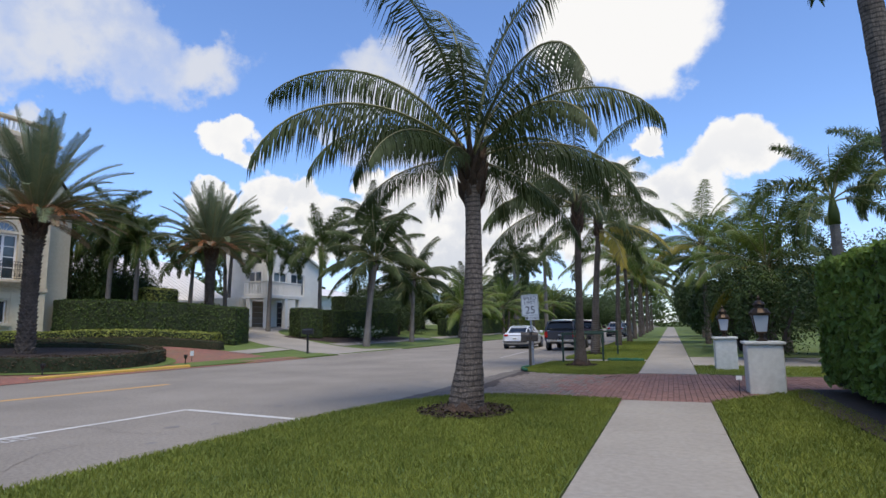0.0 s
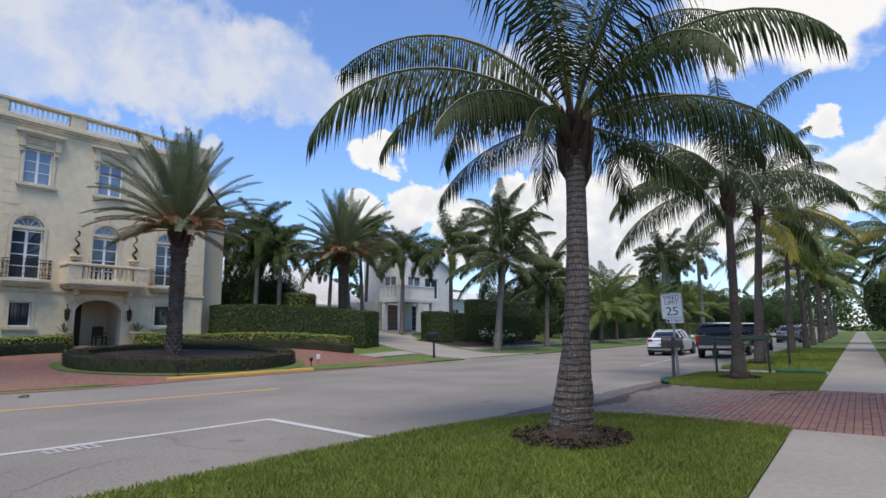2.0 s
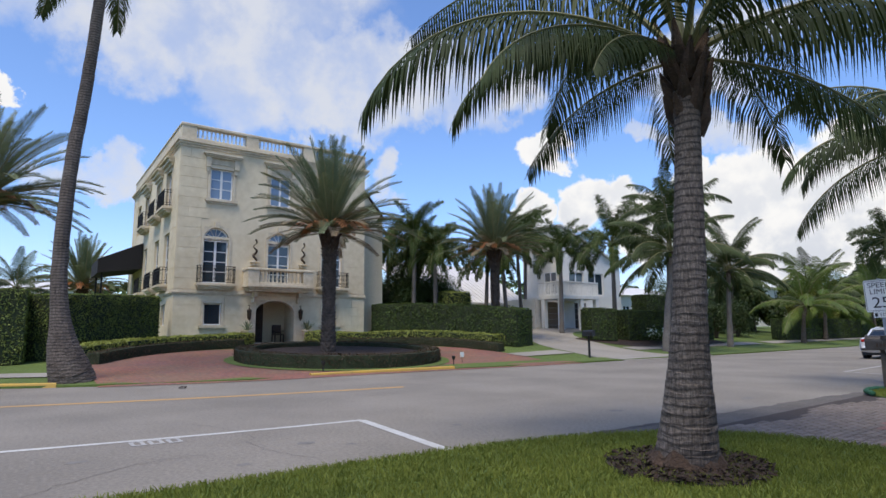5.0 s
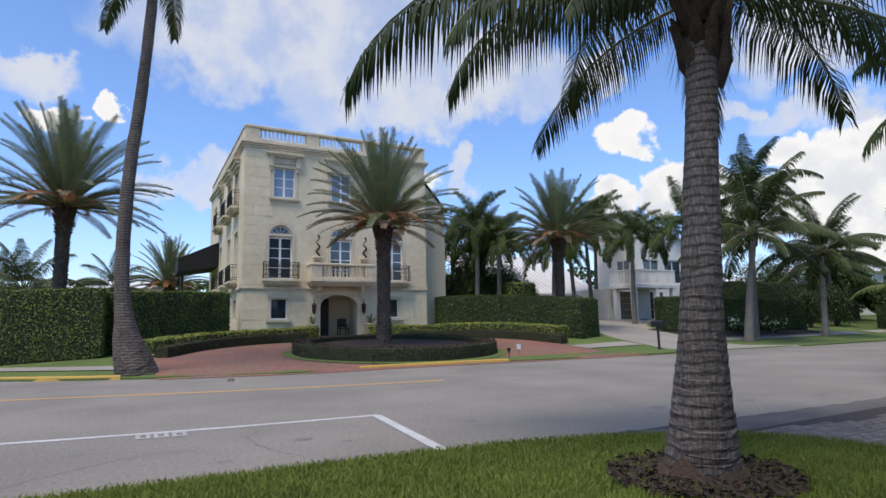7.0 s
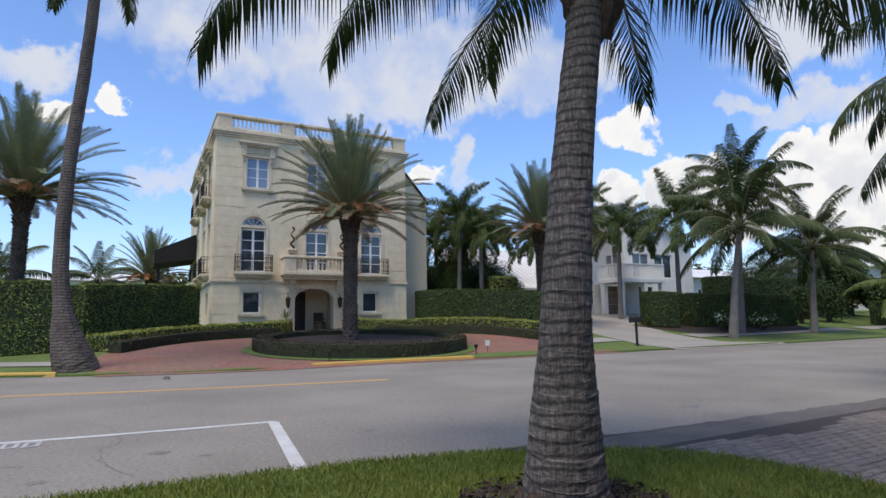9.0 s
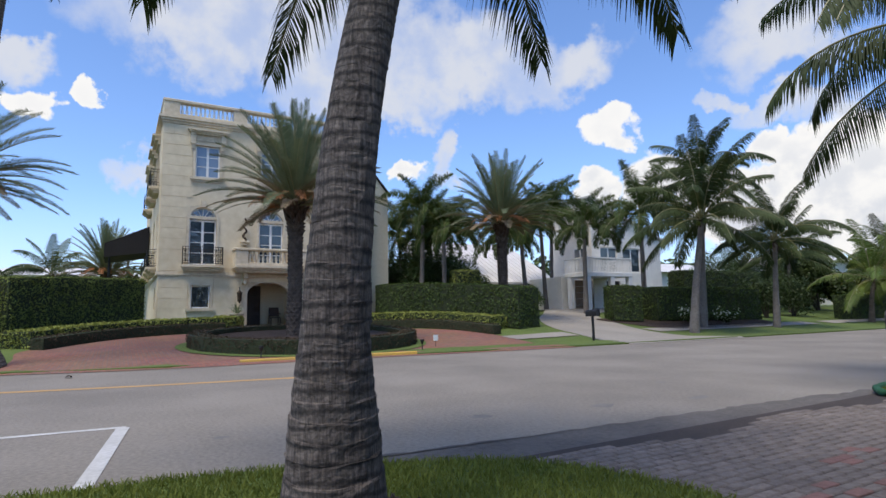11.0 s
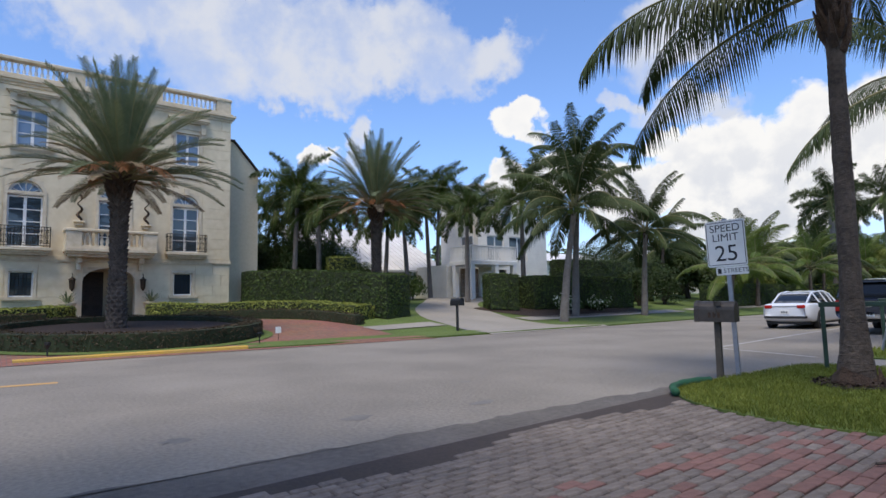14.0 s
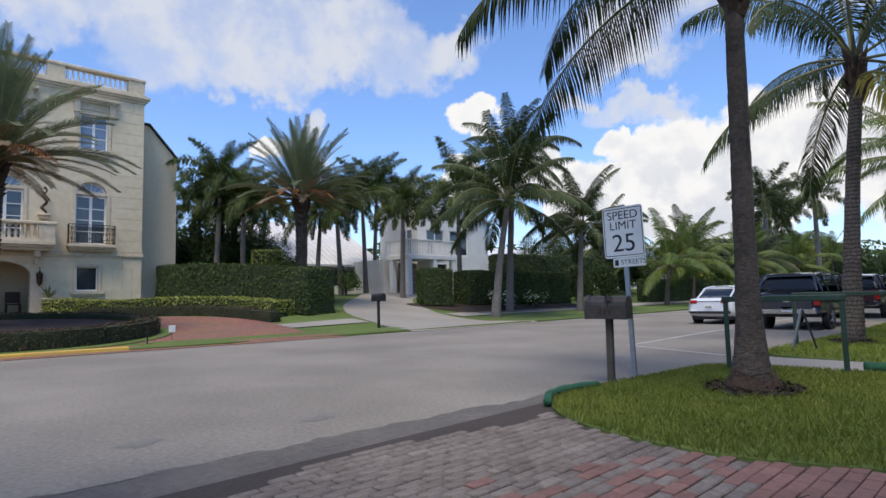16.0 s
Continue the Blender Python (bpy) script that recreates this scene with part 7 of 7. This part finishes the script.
mulch_ring(-2.3, 27.3, 0.4, 3)


def root_crown(palm, r, h, seed):
    rng = random.Random(seed)
    s = Shape()
    n = 22
    prof = [(r * 1.28, -0.06), (r * 1.24, h * 0.3), (r * 1.12, h * 0.7), (r * 1.02, h)]
    jag = [rng.uniform(0.5, 1.25) for _ in range(n)]
    for k, (rr, z) in enumerate(prof):
        for i in range(n):
            a = 2 * math.pi * i / n
            zz = z * (jag[i] if k else 1)
            s.v.append((rr * math.cos(a) * rng.uniform(0.95, 1.06), rr * math.sin(a) * rng.uniform(0.95, 1.06), zz))
    for k in range(len(prof) - 1):
        for i in range(n):
            j = (i + 1) % n
            s.f.append((k * n + i, k * n + j, k * n + n + j, k * n + n + i))
            s.m.append(0)
    part("root_crown", s, M_BOOT, palm, "dark shaggy root crown")


root_crown(p1, 0.29, 0.16, 1)
root_crown(p2, 0.235, 0.2, 2)


# ---- vehicles ----
M_TYRE = material("tyre_rubber", (0.018, 0.018, 0.018), 0.85, bump=0.2)
M_RIM = material("alloy_rim", (0.42, 0.42, 0.43), 0.35, metal=0.9, bump=0)
M_CAR_GLASS = glass("car_glass", (0.01, 0.012, 0.014), 0.06, 0.35)
M_RED_LAMP = material("red_lamp", (0.42, 0.015, 0.012), 0.15, bump=0)
M_CLEAR_LAMP = material("clear_lamp", (0.6, 0.6, 0.58), 0.12, bump=0)
M_CHROME = material("chrome", (0.62, 0.62, 0.63), 0.15, metal=1.0, bump=0)
M_TRIM = material("black_trim", (0.02, 0.02, 0.02), 0.6, bump=0)


def car_paint(name, c):
    return material(name, c, 0.35, second=tuple(k * 0.92 for k in c), grain=2, stain=0.5, bump=0, coat=1.0)


def loft(stations):
    """A hull through cross-sections: (y, [(half width, z), ... from sill to top])."""
    s = Shape()
    n = len(stations[0][1]) * 2
    for y, ring in stations:
        s.v += [(w, y, z) for w, z in ring] + [(-w, y, z) for w, z in reversed(ring)]
    for i in range(len(stations) - 1):
        for k in range(n):
            j = (k + 1) % n
            s.f.append((i * n + k, i * n + j, i * n + n + j, i * n + n + k))
            s.m.append(0)
    e = (len(stations) - 1) * n
    s.f += [tuple(range(n)), tuple(reversed(range(e, e + n)))]
    s.m += [0, 0]
    return s


def wheel(parent, x, y, r, w=0.22):
    sg = 1 if x > 0 else -1
    tyre = Shape().lathe([(r * 0.62, -w / 2), (r * 0.94, -w / 2), (r, -w / 2 + 0.03), (r, w / 2 - 0.03), (r * 0.94, w / 2), (r * 0.62, w / 2)], (0, 0, 0), 22, axis="x")
    t = part("wheel", tyre, M_TYRE, parent, "black tyre")
    t.matrix_local = pose(x, y, r)
    rim = Shape().lathe([(r * 0.62, w / 2 * sg), (r * 0.64, (w / 2 + 0.004) * sg), (r * 0.56, (w / 2 - 0.02) * sg), (0.06, (w / 2 - 0.03) * sg), (0.05, (w / 2 + 0.002) * sg)], (0, 0, 0), 20, axis="x")
    for k in range(5):
        a = k * 2 * math.pi / 5
        rim.tube([((w / 2 - 0.005) * sg, 0.05 * math.cos(a), 0.05 * math.sin(a)), ((w / 2 - 0.005) * sg, r * 0.6 * math.cos(a), r * 0.6 * math.sin(a))], [0.035, 0.028], 4)
    part("rim", rim, M_RIM, t, "alloy rim")


def vehicle(name, label, m, paint, body, cabin, wheels, r, length, lamps, rear_lamp_z, plate_z, width, bumper=False, extra=None):
    v = thing(name, label, "car", m)
    part("body", loft([(y, [(w0 * 0.92, z0), (w0, z0 + 0.12), (max(w0, w1) * 1.0, (z0 + z1) / 2), (w1, z1 - 0.07), (w1 - 0.05, z1)]) for y, z0, z1, w0, w1 in body]), paint, v, smooth=False)
    part("roof", loft([(y, [(w1 - 0.03, zr - 0.07), (w1 - 0.12, zr - 0.015), (w1 * 0.4, zr + 0.01)]) for y, zb, zr, w0, w1 in cabin[1:-1]]), paint, v)
    part("window", loft([(y, [(w0, zb - 0.02), (w1 - 0.01, zr - 0.06), (w1 - 0.12, zr - 0.03)]) for y, zb, zr, w0, w1 in cabin]), M_CAR_GLASS, v, "dark tinted glazing")
    for ob in v.children:   # rounded panels
        sub_ = ob.modifiers.new("round", "SUBSURF")
        sub_.levels = sub_.render_levels = 2
        ob.data.polygons.foreach_set("use_smooth", [True] * len(ob.data.polygons))
    for sx in (-1, 1):   # pillars
        s = Shape()
        for i in range(len(cabin) - 1):
            y0, b0, r0, w0, u0 = cabin[i]
            y1, b1, r1, w1, u1 = cabin[i + 1]
            s.tube([(sx * (u0 - 0.03), y0, r0 - 0.04), (sx * (u1 - 0.03), y1, r1 - 0.04)], [0.035, 0.035], 5)
        for y, zb, zr, w0, w1 in cabin[1:-1]:
            s.tube([(sx * (w0 + 0.005), y, zb), (sx * (w1 - 0.0), y, zr - 0.05)], [0.03, 0.03], 5)
        part("pillar", s, paint, v)
        mirror_y = cabin[-2][0] + 0.25
        part("mirror", Shape().box(sx * (width / 2 + 0.09) - 0.1, sx * (width / 2 + 0.09) + 0.1, mirror_y - 0.05, mirror_y + 0.06, cabin[-2][1] + 0.02, cabin[-2][1] + 0.17, 0.03), paint, v)
        for y in wheels:
            part("wheel_arch", Shape().lathe([(r + 0.055, 0), (r + 0.055, 0.16 * sx)], (sx * (width / 2 - 0.155), y, r + 0.01), 20, axis="x"), M_TRIM, v)
            wheel(v, sx * (width / 2 - 0.1), y, r)
        z0, z1, x0, x1 = lamps
        a, b = sorted((sx * x0, sx * x1))
        part("tail_lamp", Shape().box(a, b, body[0][0] - 0.02, body[1][0] + 0.1, z0, z1, 0.02), M_RED_LAMP, v, "red tail lamp")
        a, b = sorted((sx * (width / 2 - 0.42), sx * (width / 2 - 0.14)))
        part("headlight", Shape().box(a, b, length - 0.42, length - 0.12, rear_lamp_z - 0.12, rear_lamp_z + 0.04, 0.03), M_CLEAR_LAMP, v)
    p = part("number_plate", Shape().box(-0.16, 0.16, body[0][0] - 0.025, body[0][0] + 0.02, plate_z, plate_z + 0.16, 0.008), M_SIGN_WHITE, v)
    for k in range(3):
        part("bar", Shape().box(-0.11 + 0.08 * k, -0.06 + 0.08 * k, body[0][0] - 0.03, body[0][0] - 0.024, plate_z + 0.05, plate_z + 0.11), M_TRIM, p)
    part("bumper", Shape().box(-width / 2 + 0.16, width / 2 - 0.16, body[0][0] - 0.02, body[0][0] + 0.1, body[0][1] - 0.03, body[0][1] + (0.17 if bumper else 0.08), 0.03), M_CHROME if bumper else M_TRIM, v)
    part("bumper", Shape().box(-width / 2 + 0.12, width / 2 - 0.12, length - 0.12, length + 0.03, body[-1][1] - 0.05, body[-1][1] + 0.1, 0.03), M_TRIM, v)
    part("underside", Shape().box(-width / 2 + 0.15, width / 2 - 0.15, 0.3, length - 0.3, body[2][1] - 0.04, body[2][1] + 0.25), M_TRIM, v)
    if extra:
        extra(v)
    return v


sedan_body = [(0.0, 0.44, 0.9, 0.72, 0.7), (0.1, 0.3, 1.0, 0.86, 0.8), (0.5, 0.22, 1.03, 0.91, 0.86), (1.2, 0.2, 1.01, 0.925, 0.89), (2.5, 0.2, 0.99, 0.925, 0.89), (3.4, 0.2, 0.95, 0.92, 0.87), (4.1, 0.2, 0.88, 0.9, 0.82), (4.6, 0.24, 0.78, 0.84, 0.74), (4.8, 0.34, 0.68, 0.72, 0.62), (4.86, 0.4, 0.62, 0.62, 0.5)]
sedan_cabin = [(0.5, 1.0, 1.04, 0.74, 0.64), (1.2, 1.0, 1.42, 0.84, 0.6), (1.9, 0.99, 1.49, 0.87, 0.61), (2.5, 0.98, 1.48, 0.87, 0.61), (3.0, 0.97, 1.4, 0.86, 0.61), (3.85, 0.92, 0.96, 0.83, 0.7)]
vehicle("sedan", "white four-door sedan driving along the street", pose(-7.5, 33.2, 0.0) @ Matrix.Scale(0.9, 4), car_paint("white_car_paint", (0.72, 0.74, 0.77)), sedan_body, sedan_cabin, (1.0, 3.78), 0.33, 4.86,
        (0.8, 0.93, 0.44, 0.72), 0.72, 0.58, 1.85)
pick_body = [(0.0, 0.55, 1.18, 0.93, 0.92), (0.05, 0.5, 1.22, 0.95, 0.94), (0.4, 0.45, 1.24, 0.97, 0.95), (2.0, 0.42, 1.24, 0.98, 0.95), (3.2, 0.42, 1.22, 0.98, 0.95), (4.3, 0.42, 1.18, 0.97, 0.94), (5.2, 0.45, 1.12, 0.95, 0.9), (5.55, 0.5, 1.0, 0.9, 0.84), (5.65, 0.55, 0.9, 0.82, 0.76)]
pick_cabin = [(0.1, 1.24, 1.3, 0.93, 0.86), (0.3, 1.24, 1.8, 0.93, 0.76), (1.0, 1.24, 1.86, 0.93, 0.76), (2.4, 1.24, 1.88, 0.93, 0.76), (3.6, 1.22, 1.86, 0.92, 0.74), (4.45, 1.18, 1.24, 0.9, 0.78)]


def tailgate(v):
    part("tailgate", Shape().box(-0.72, 0.72, -0.025, 0.05, 0.66, 1.16, 0.02), v.children[0].data.materials[0], v)
    part("badge", Shape().box(-0.1, 0.1, -0.035, -0.02, 0.9, 0.97, 0.01), M_CHROME, v)


navy = car_paint("navy_car_paint", (0.006, 0.008, 0.02))
vehicle("pickup_truck", "dark navy pickup truck with a capped bed parked at the kerb", pose(-4.55, 31.2, 0.0) @ Matrix.Scale(0.88, 4), navy, pick_body, pick_cabin, (1.05, 4.55), 0.39, 5.65, (0.78, 1.14, 0.74, 0.93), 0.95, 0.6, 1.96, True, tailgate)
vehicle("pickup_truck", "dark maroon pickup truck parked at the kerb", pose(-4.4, 38.5, 0.0) @ Matrix.Scale(0.88, 4), car_paint("maroon_car_paint", (0.045, 0.012, 0.016)), pick_body, pick_cabin, (1.05, 4.55), 0.39, 5.65, (0.78, 1.14, 0.74, 0.93), 0.95, 0.6, 1.96, True, tailgate)
for i, (x, y) in enumerate(((-4.3, 60.0), (-4.3, 72.0))):
    vehicle("sedan", "grey sedan parked far up the street", pose(x, y, 0.0), car_paint("grey_car_paint", (0.18, 0.19, 0.2)), sedan_body, sedan_cabin, (1.0, 3.78), 0.33, 4.86, (0.8, 0.93, 0.44, 0.72), 0.72, 0.58, 1.85)
pole = thing("utility_pole", "thin grey utility pole far behind the hedge", "pole", pose(-62, 9.6, 0.8))
part("pole", Shape().tube([(0, 0, 0), (0, 0, 8.5)], [0.16, 0.11], 8), M_TRUNK_PALE, pole)
part("arm", Shape().tube([(0, 0, 8.0), (0.2, 1.6, 8.3)], [0.04, 0.03], 5), M_GALV, pole)
lf = thing("fallen_leaf", "small curled dark dry leaf on the asphalt", "leaf", pose(-14.93, 7.97, 0.004, 0, 0, 20))
part("blade", Shape().add([(-0.16, 0, 0.02), (-0.05, -0.06, 0.0), (0.08, -0.04, 0.03), (0.2, 0.02, 0.06), (0.06, 0.06, 0.0), (-0.06, 0.07, 0.05), (0.0, 0.0, 0.07)],
                          [(0, 1, 6), (1, 2, 6), (2, 3, 6), (3, 4, 6), (4, 5, 6), (5, 0, 6), (0, 5, 4, 3, 2, 1)]), M_BRANCH, lf)
tw = thing("fallen_twig", "dry fallen palm twig on the brick drive", "twig", pose(-0.75, 16.3, 0.05, 0, 0, 40))
part("stem", Shape().tube([(0, 0, 0), (0.3, 0.06, 0.02), (0.62, 0.02, 0.01)], [0.011, 0.009, 0.004], 5), M_BRANCH, tw)
part("stem", Shape().tube([(0.3, 0.06, 0.02), (0.5, 0.2, 0.015)], [0.007, 0.003], 5), M_BRANCH, tw)

# ---- distance: woods that close the view ----
def woods(seed, spots, label):
    rng = np.random.default_rng(seed)
    P, NN = [], []
    for x, y, r, h in spots:
        k = int(26 * r * h)
        d = rng.normal(0, 1, (k, 3))
        d /= np.linalg.norm(d, axis=1)[:, None]
        lumps = 1 + 0.3 * np.array([noise.noise(Vector(q) * 2.2 + Vector((x, y, 0))) for q in d])[:, None]
        p = np.array((x, y, h * 0.5)) + d * lumps * np.array((r, r, h * 0.5))
        P.append(p)
        NN.append(d)
    P, NN = np.concatenate(P), np.concatenate(NN)
    keep = P[:, 2] > 0
    tagged(new("woods", quads_mesh("woods", leaf_quads(P[keep], NN[keep], 0.8, rng, 0.6, 0.7), M_BUSH)), label, "trees", kind="stuff")


rng_ = random.Random(8)
woods(1, [(-58 + rng_.uniform(-6, 6), 14 + k * 7, rng_.uniform(4, 6), rng_.uniform(6, 9)) for k in range(14)], "dark garden trees behind the houses")
woods(2, [(-100 + rng_.uniform(-8, 8), -60 + k * 11, rng_.uniform(7, 10), rng_.uniform(5, 7)) for k in range(16)], "distant dark trees behind the gardens")
woods(3, [(-60 + k * 12, 190 + rng_.uniform(-10, 10), rng_.uniform(9, 12), rng_.uniform(9, 13)) for k in range(11)], "distant trees closing the street")
woods(4, [(22 + rng_.uniform(-4, 4), 10 + k * 12, rng_.uniform(5, 8), rng_.uniform(6, 9)) for k in range(15)], "dark garden trees beside the footpath")
woods(5, [(-110 + k * 16, -90 + rng_.uniform(-8, 8), rng_.uniform(9, 12), rng_.uniform(8, 11)) for k in range(14)], "distant trees behind the viewer")
for i, (x, y, h) in enumerate(((-44, -1.0, 3.2), (-60, 3.5, 4.5), (-66, -6.0, 5.0), (-50, -12.0, 5.0))):
    coconut_palm(x, y, LZ(x, y), h, (0.2, 0.2), [0.2, 0.15, 0.13, 0.12], 200 + i, 16, 0.95, COCONUT_FAR, label="coconut palm behind the tall hedge", nuts=False, group="garden palms")


# ---- grass blades ----
def inside(poly, pts):
    x, y = pts[:, 0], pts[:, 1]
    ok = np.zeros(len(pts), bool)
    n = len(poly)
    for i in range(n):
        (x0, y0), (x1, y1) = poly[i], poly[(i + 1) % n]
        hit = ((y0 > y) != (y1 > y)) & (x < (x1 - x0) * (y - y0) / (y1 - y0 + 1e-12) + x0)
        ok ^= hit
    return ok


def blades(poly, box, count, height, width, z, seed, label):
    rng = np.random.default_rng(seed)
    p = np.stack([rng.uniform(box[0], box[1], count), rng.uniform(box[2], box[3], count)], axis=1)
    p = p[inside([tuple(q)[:2] for q in poly], p)]
    n = len(p)
    a = rng.uniform(0, 2 * np.pi, n)
    h = height * rng.uniform(0.5, 1.25, n)
    lean = rng.normal(0, 0.45, (n, 2)) * h[:, None]
    w = width * rng.uniform(0.7, 1.3, n)
    dx, dy = np.cos(a) * w / 2, np.sin(a) * w / 2
    zz = np.full(n, z)
    c = np.stack([np.stack([p[:, 0] - dx, p[:, 1] - dy, zz], 1), np.stack([p[:, 0] + dx, p[:, 1] + dy, zz], 1),
                  np.stack([p[:, 0] + dx * 0.5 + lean[:, 0], p[:, 1] + dy * 0.5 + lean[:, 1], zz + h], 1), np.stack([p[:, 0] - dx * 0.5 + lean[:, 0], p[:, 1] - dy * 0.5 + lean[:, 1], zz + h], 1)], axis=1)
    tagged(new("grass_blades", quads_mesh("grass_blades", c, M_BLADE)), label, "grass", kind="stuff")


blades(strip_a, (-5, 0, 3.0, 12.4), 150000, 0.05, 0.009, 0.035, 1, "short mown grass blades on the verge")
blades(strip_a, (-5, 0, -2.0, 3.0), 25000, 0.05, 0.012, 0.035, 2, "short mown grass blades on the verge")
blades([tuple(p)[:2] for p in strip_b], (-3.6, 0, 17.2, 22.7), 60000, 0.05, 0.009, 0.035, 3, "short mown grass blades on the rounded verge")
blades([tuple(p)[:2] for p in strip_c], (-3.4, 0, 23.8, 45), 50000, 0.055, 0.016, 0.035, 4, "mown grass blades under the palms")
blades(lawn_a, (1.5, 3.4, -1.0, 14.6), 70000, 0.05, 0.011, 0.035, 5, "short mown grass blades beside the footpath")
blades(lawn_b, (1.5, 9, 17.6, 21.2), 20000, 0.05, 0.014, 0.035, 6, "short mown grass blades by the pillars")


# ---- the brick drive, paver by paver ----
drive = whole("brick_drive", sheet(-3.4, 12.0, 11.3, 18.9, 0.012, step=2), M_JOINT, "red brick paver drive, grey and worn near the street", "driveway", kind="structure")
PW, PH = 0.206, 0.103


def paver(s, x, y, z, w, h, mat, worn=False):
    g, b = (0.007, 0.01) if worn else (0.004, 0.005)
    x0, x1, y0, y1 = x + g, x + w - g, y + g, y + h - g
    s.add([(x0, y0, 0.0), (x1, y0, 0.0), (x1, y1, 0.0), (x0, y1, 0.0), (x0, y0, z - b), (x1, y0, z - b), (x1, y1, z - b), (x0, y1, z - b),
           (x0 + b, y0 + b, z), (x1 - b, y0 + b, z), (x1 - b, y1 - b, z), (x0 + b, y1 - b, z)],
          [(0, 1, 5, 4), (1, 2, 6, 5), (2, 3, 7, 6), (3, 0, 4, 7), (4, 5, 9, 8), (5, 6, 10, 9), (6, 7, 11, 10), (7, 4, 8, 11), (8, 9, 10, 11)], mat)


PAVER_MESH = []
for mat in (M_BRICK_RED, M_BRICK_GREY):
    s = Shape()
    paver(s, 0, 0, 0.03, PH, PW, 0, mat == M_BRICK_GREY)
    PAVER_MESH.append(s.mesh("paver", mat))
rngp = random.Random(4)
rest = Shape()
polys = [[tuple(p)[:2] for p in q] for q in (strip_a, strip_b, lawn_a, lawn_b)]
centres = []
row = 0
x = -3.35
while x < 8.0:   # courses run along the street, each brick's long side with them
    y = 11.35 + (PW / 2 if row % 2 else 0)
    while y < 18.75:
        centres.append((x, y))
        y += PW
    x += PH
    row += 1
C = np.array(centres) + np.array((PH / 2, PW / 2))
hidden = np.zeros(len(C), bool)
for q in polys:
    hidden |= inside(q, C)
hidden |= (C[:, 0] > 0) & (C[:, 0] < 1.48) & ((C[:, 1] < 12.1) | (C[:, 1] > 17.9))
hidden |= (C[:, 0] < -3.12 + 0.16 * np.sin(C[:, 1] * 1.9)) & (C[:, 1] < 19)
count = 0
for (x, y), h in zip(centres, hidden):
    if h:
        continue
    wear = noise.noise(Vector((x * 0.8, y * 0.8, 0))) * 0.9 + noise.noise(Vector((x * 4, y * 4, 3))) * 0.4
    grey = x + wear + rngp.uniform(-0.6, 0.6) < -1.4
    dz = rngp.uniform(-0.004, 0.003)
    if -2.9 < x < -0.7 and 13.3 < y < 15.9 and count < 300:
        ob = part("paver", PAVER_MESH[1 if grey else 0], None, drive)
        ob.matrix_local = pose(x, y, dz, 0, 0, rngp.uniform(-0.7, 0.7))
        count += 1
    else:
        paver(rest, x, y, 0.03 + dz, PH, PW, 1 if grey else 0, grey)
tagged(part("pavers", rest, (M_BRICK_RED, M_BRICK_GREY), drive), kind="stuff")

# ---- the facade's cut stones, proud of the wall ----
def courses(holes, a0, a1, z0, z1, height, length, place, parent, wide):
    z, r = z0, 0
    while z < z1 - 0.05:
        h = min(height, z1 - z)
        cuts = [(x[0] - 0.16, x[1] + 0.16) for x in holes if x[2] - 0.26 < z + h and x[3] + 0.2 > z]
        spans, u = [], a0
        for c0, c1 in sorted(cuts):
            if c0 > u:
                spans.append((u, c0))
            u = max(u, c1)
        if u < a1:
            spans.append((u, a1))
        for s0, s1 in spans:
            k = max(1, round((s1 - s0) / length))
            off = 0.5 if r % 2 and k > 1 else 0
            edges = [s0] + [s0 + (s1 - s0) * (i + off) / k for i in range(0 if off else 1, k)] + [s1]
            for e0, e1 in zip(edges, edges[1:]):
                if wide and not (e0 < a0 + 1.2 or e1 > a1 - 1.2 or z < 3.3):
                    continue
                g = 0.008
                q = Shape()
                c = [place(u, d, p) for p in (z + g, z + h - g) for u, d in ((e0 + g, -0.022), (e1 - g, -0.022), (e1 - g, 0.0), (e0 + g, 0.0))]
                q.add(c, [(0, 1, 2, 3), (7, 6, 5, 4), (0, 4, 5, 1), (1, 5, 6, 2), (3, 7, 4, 0)])
                part("stone_block", q, M_STONE, parent)
        z += h
        r += 1


courses(holes, HY0, HY1, 0.75, 3.38, 0.53, 1.15, front, house, True)
courses(holes, HY0, HY1, 3.72, 11.28, 0.54, 1.0, front, house, True)
courses(side_holes, -46.0, XF - 0.05, 3.72, 11.28, 0.54, 1.0, side_s, house, True)
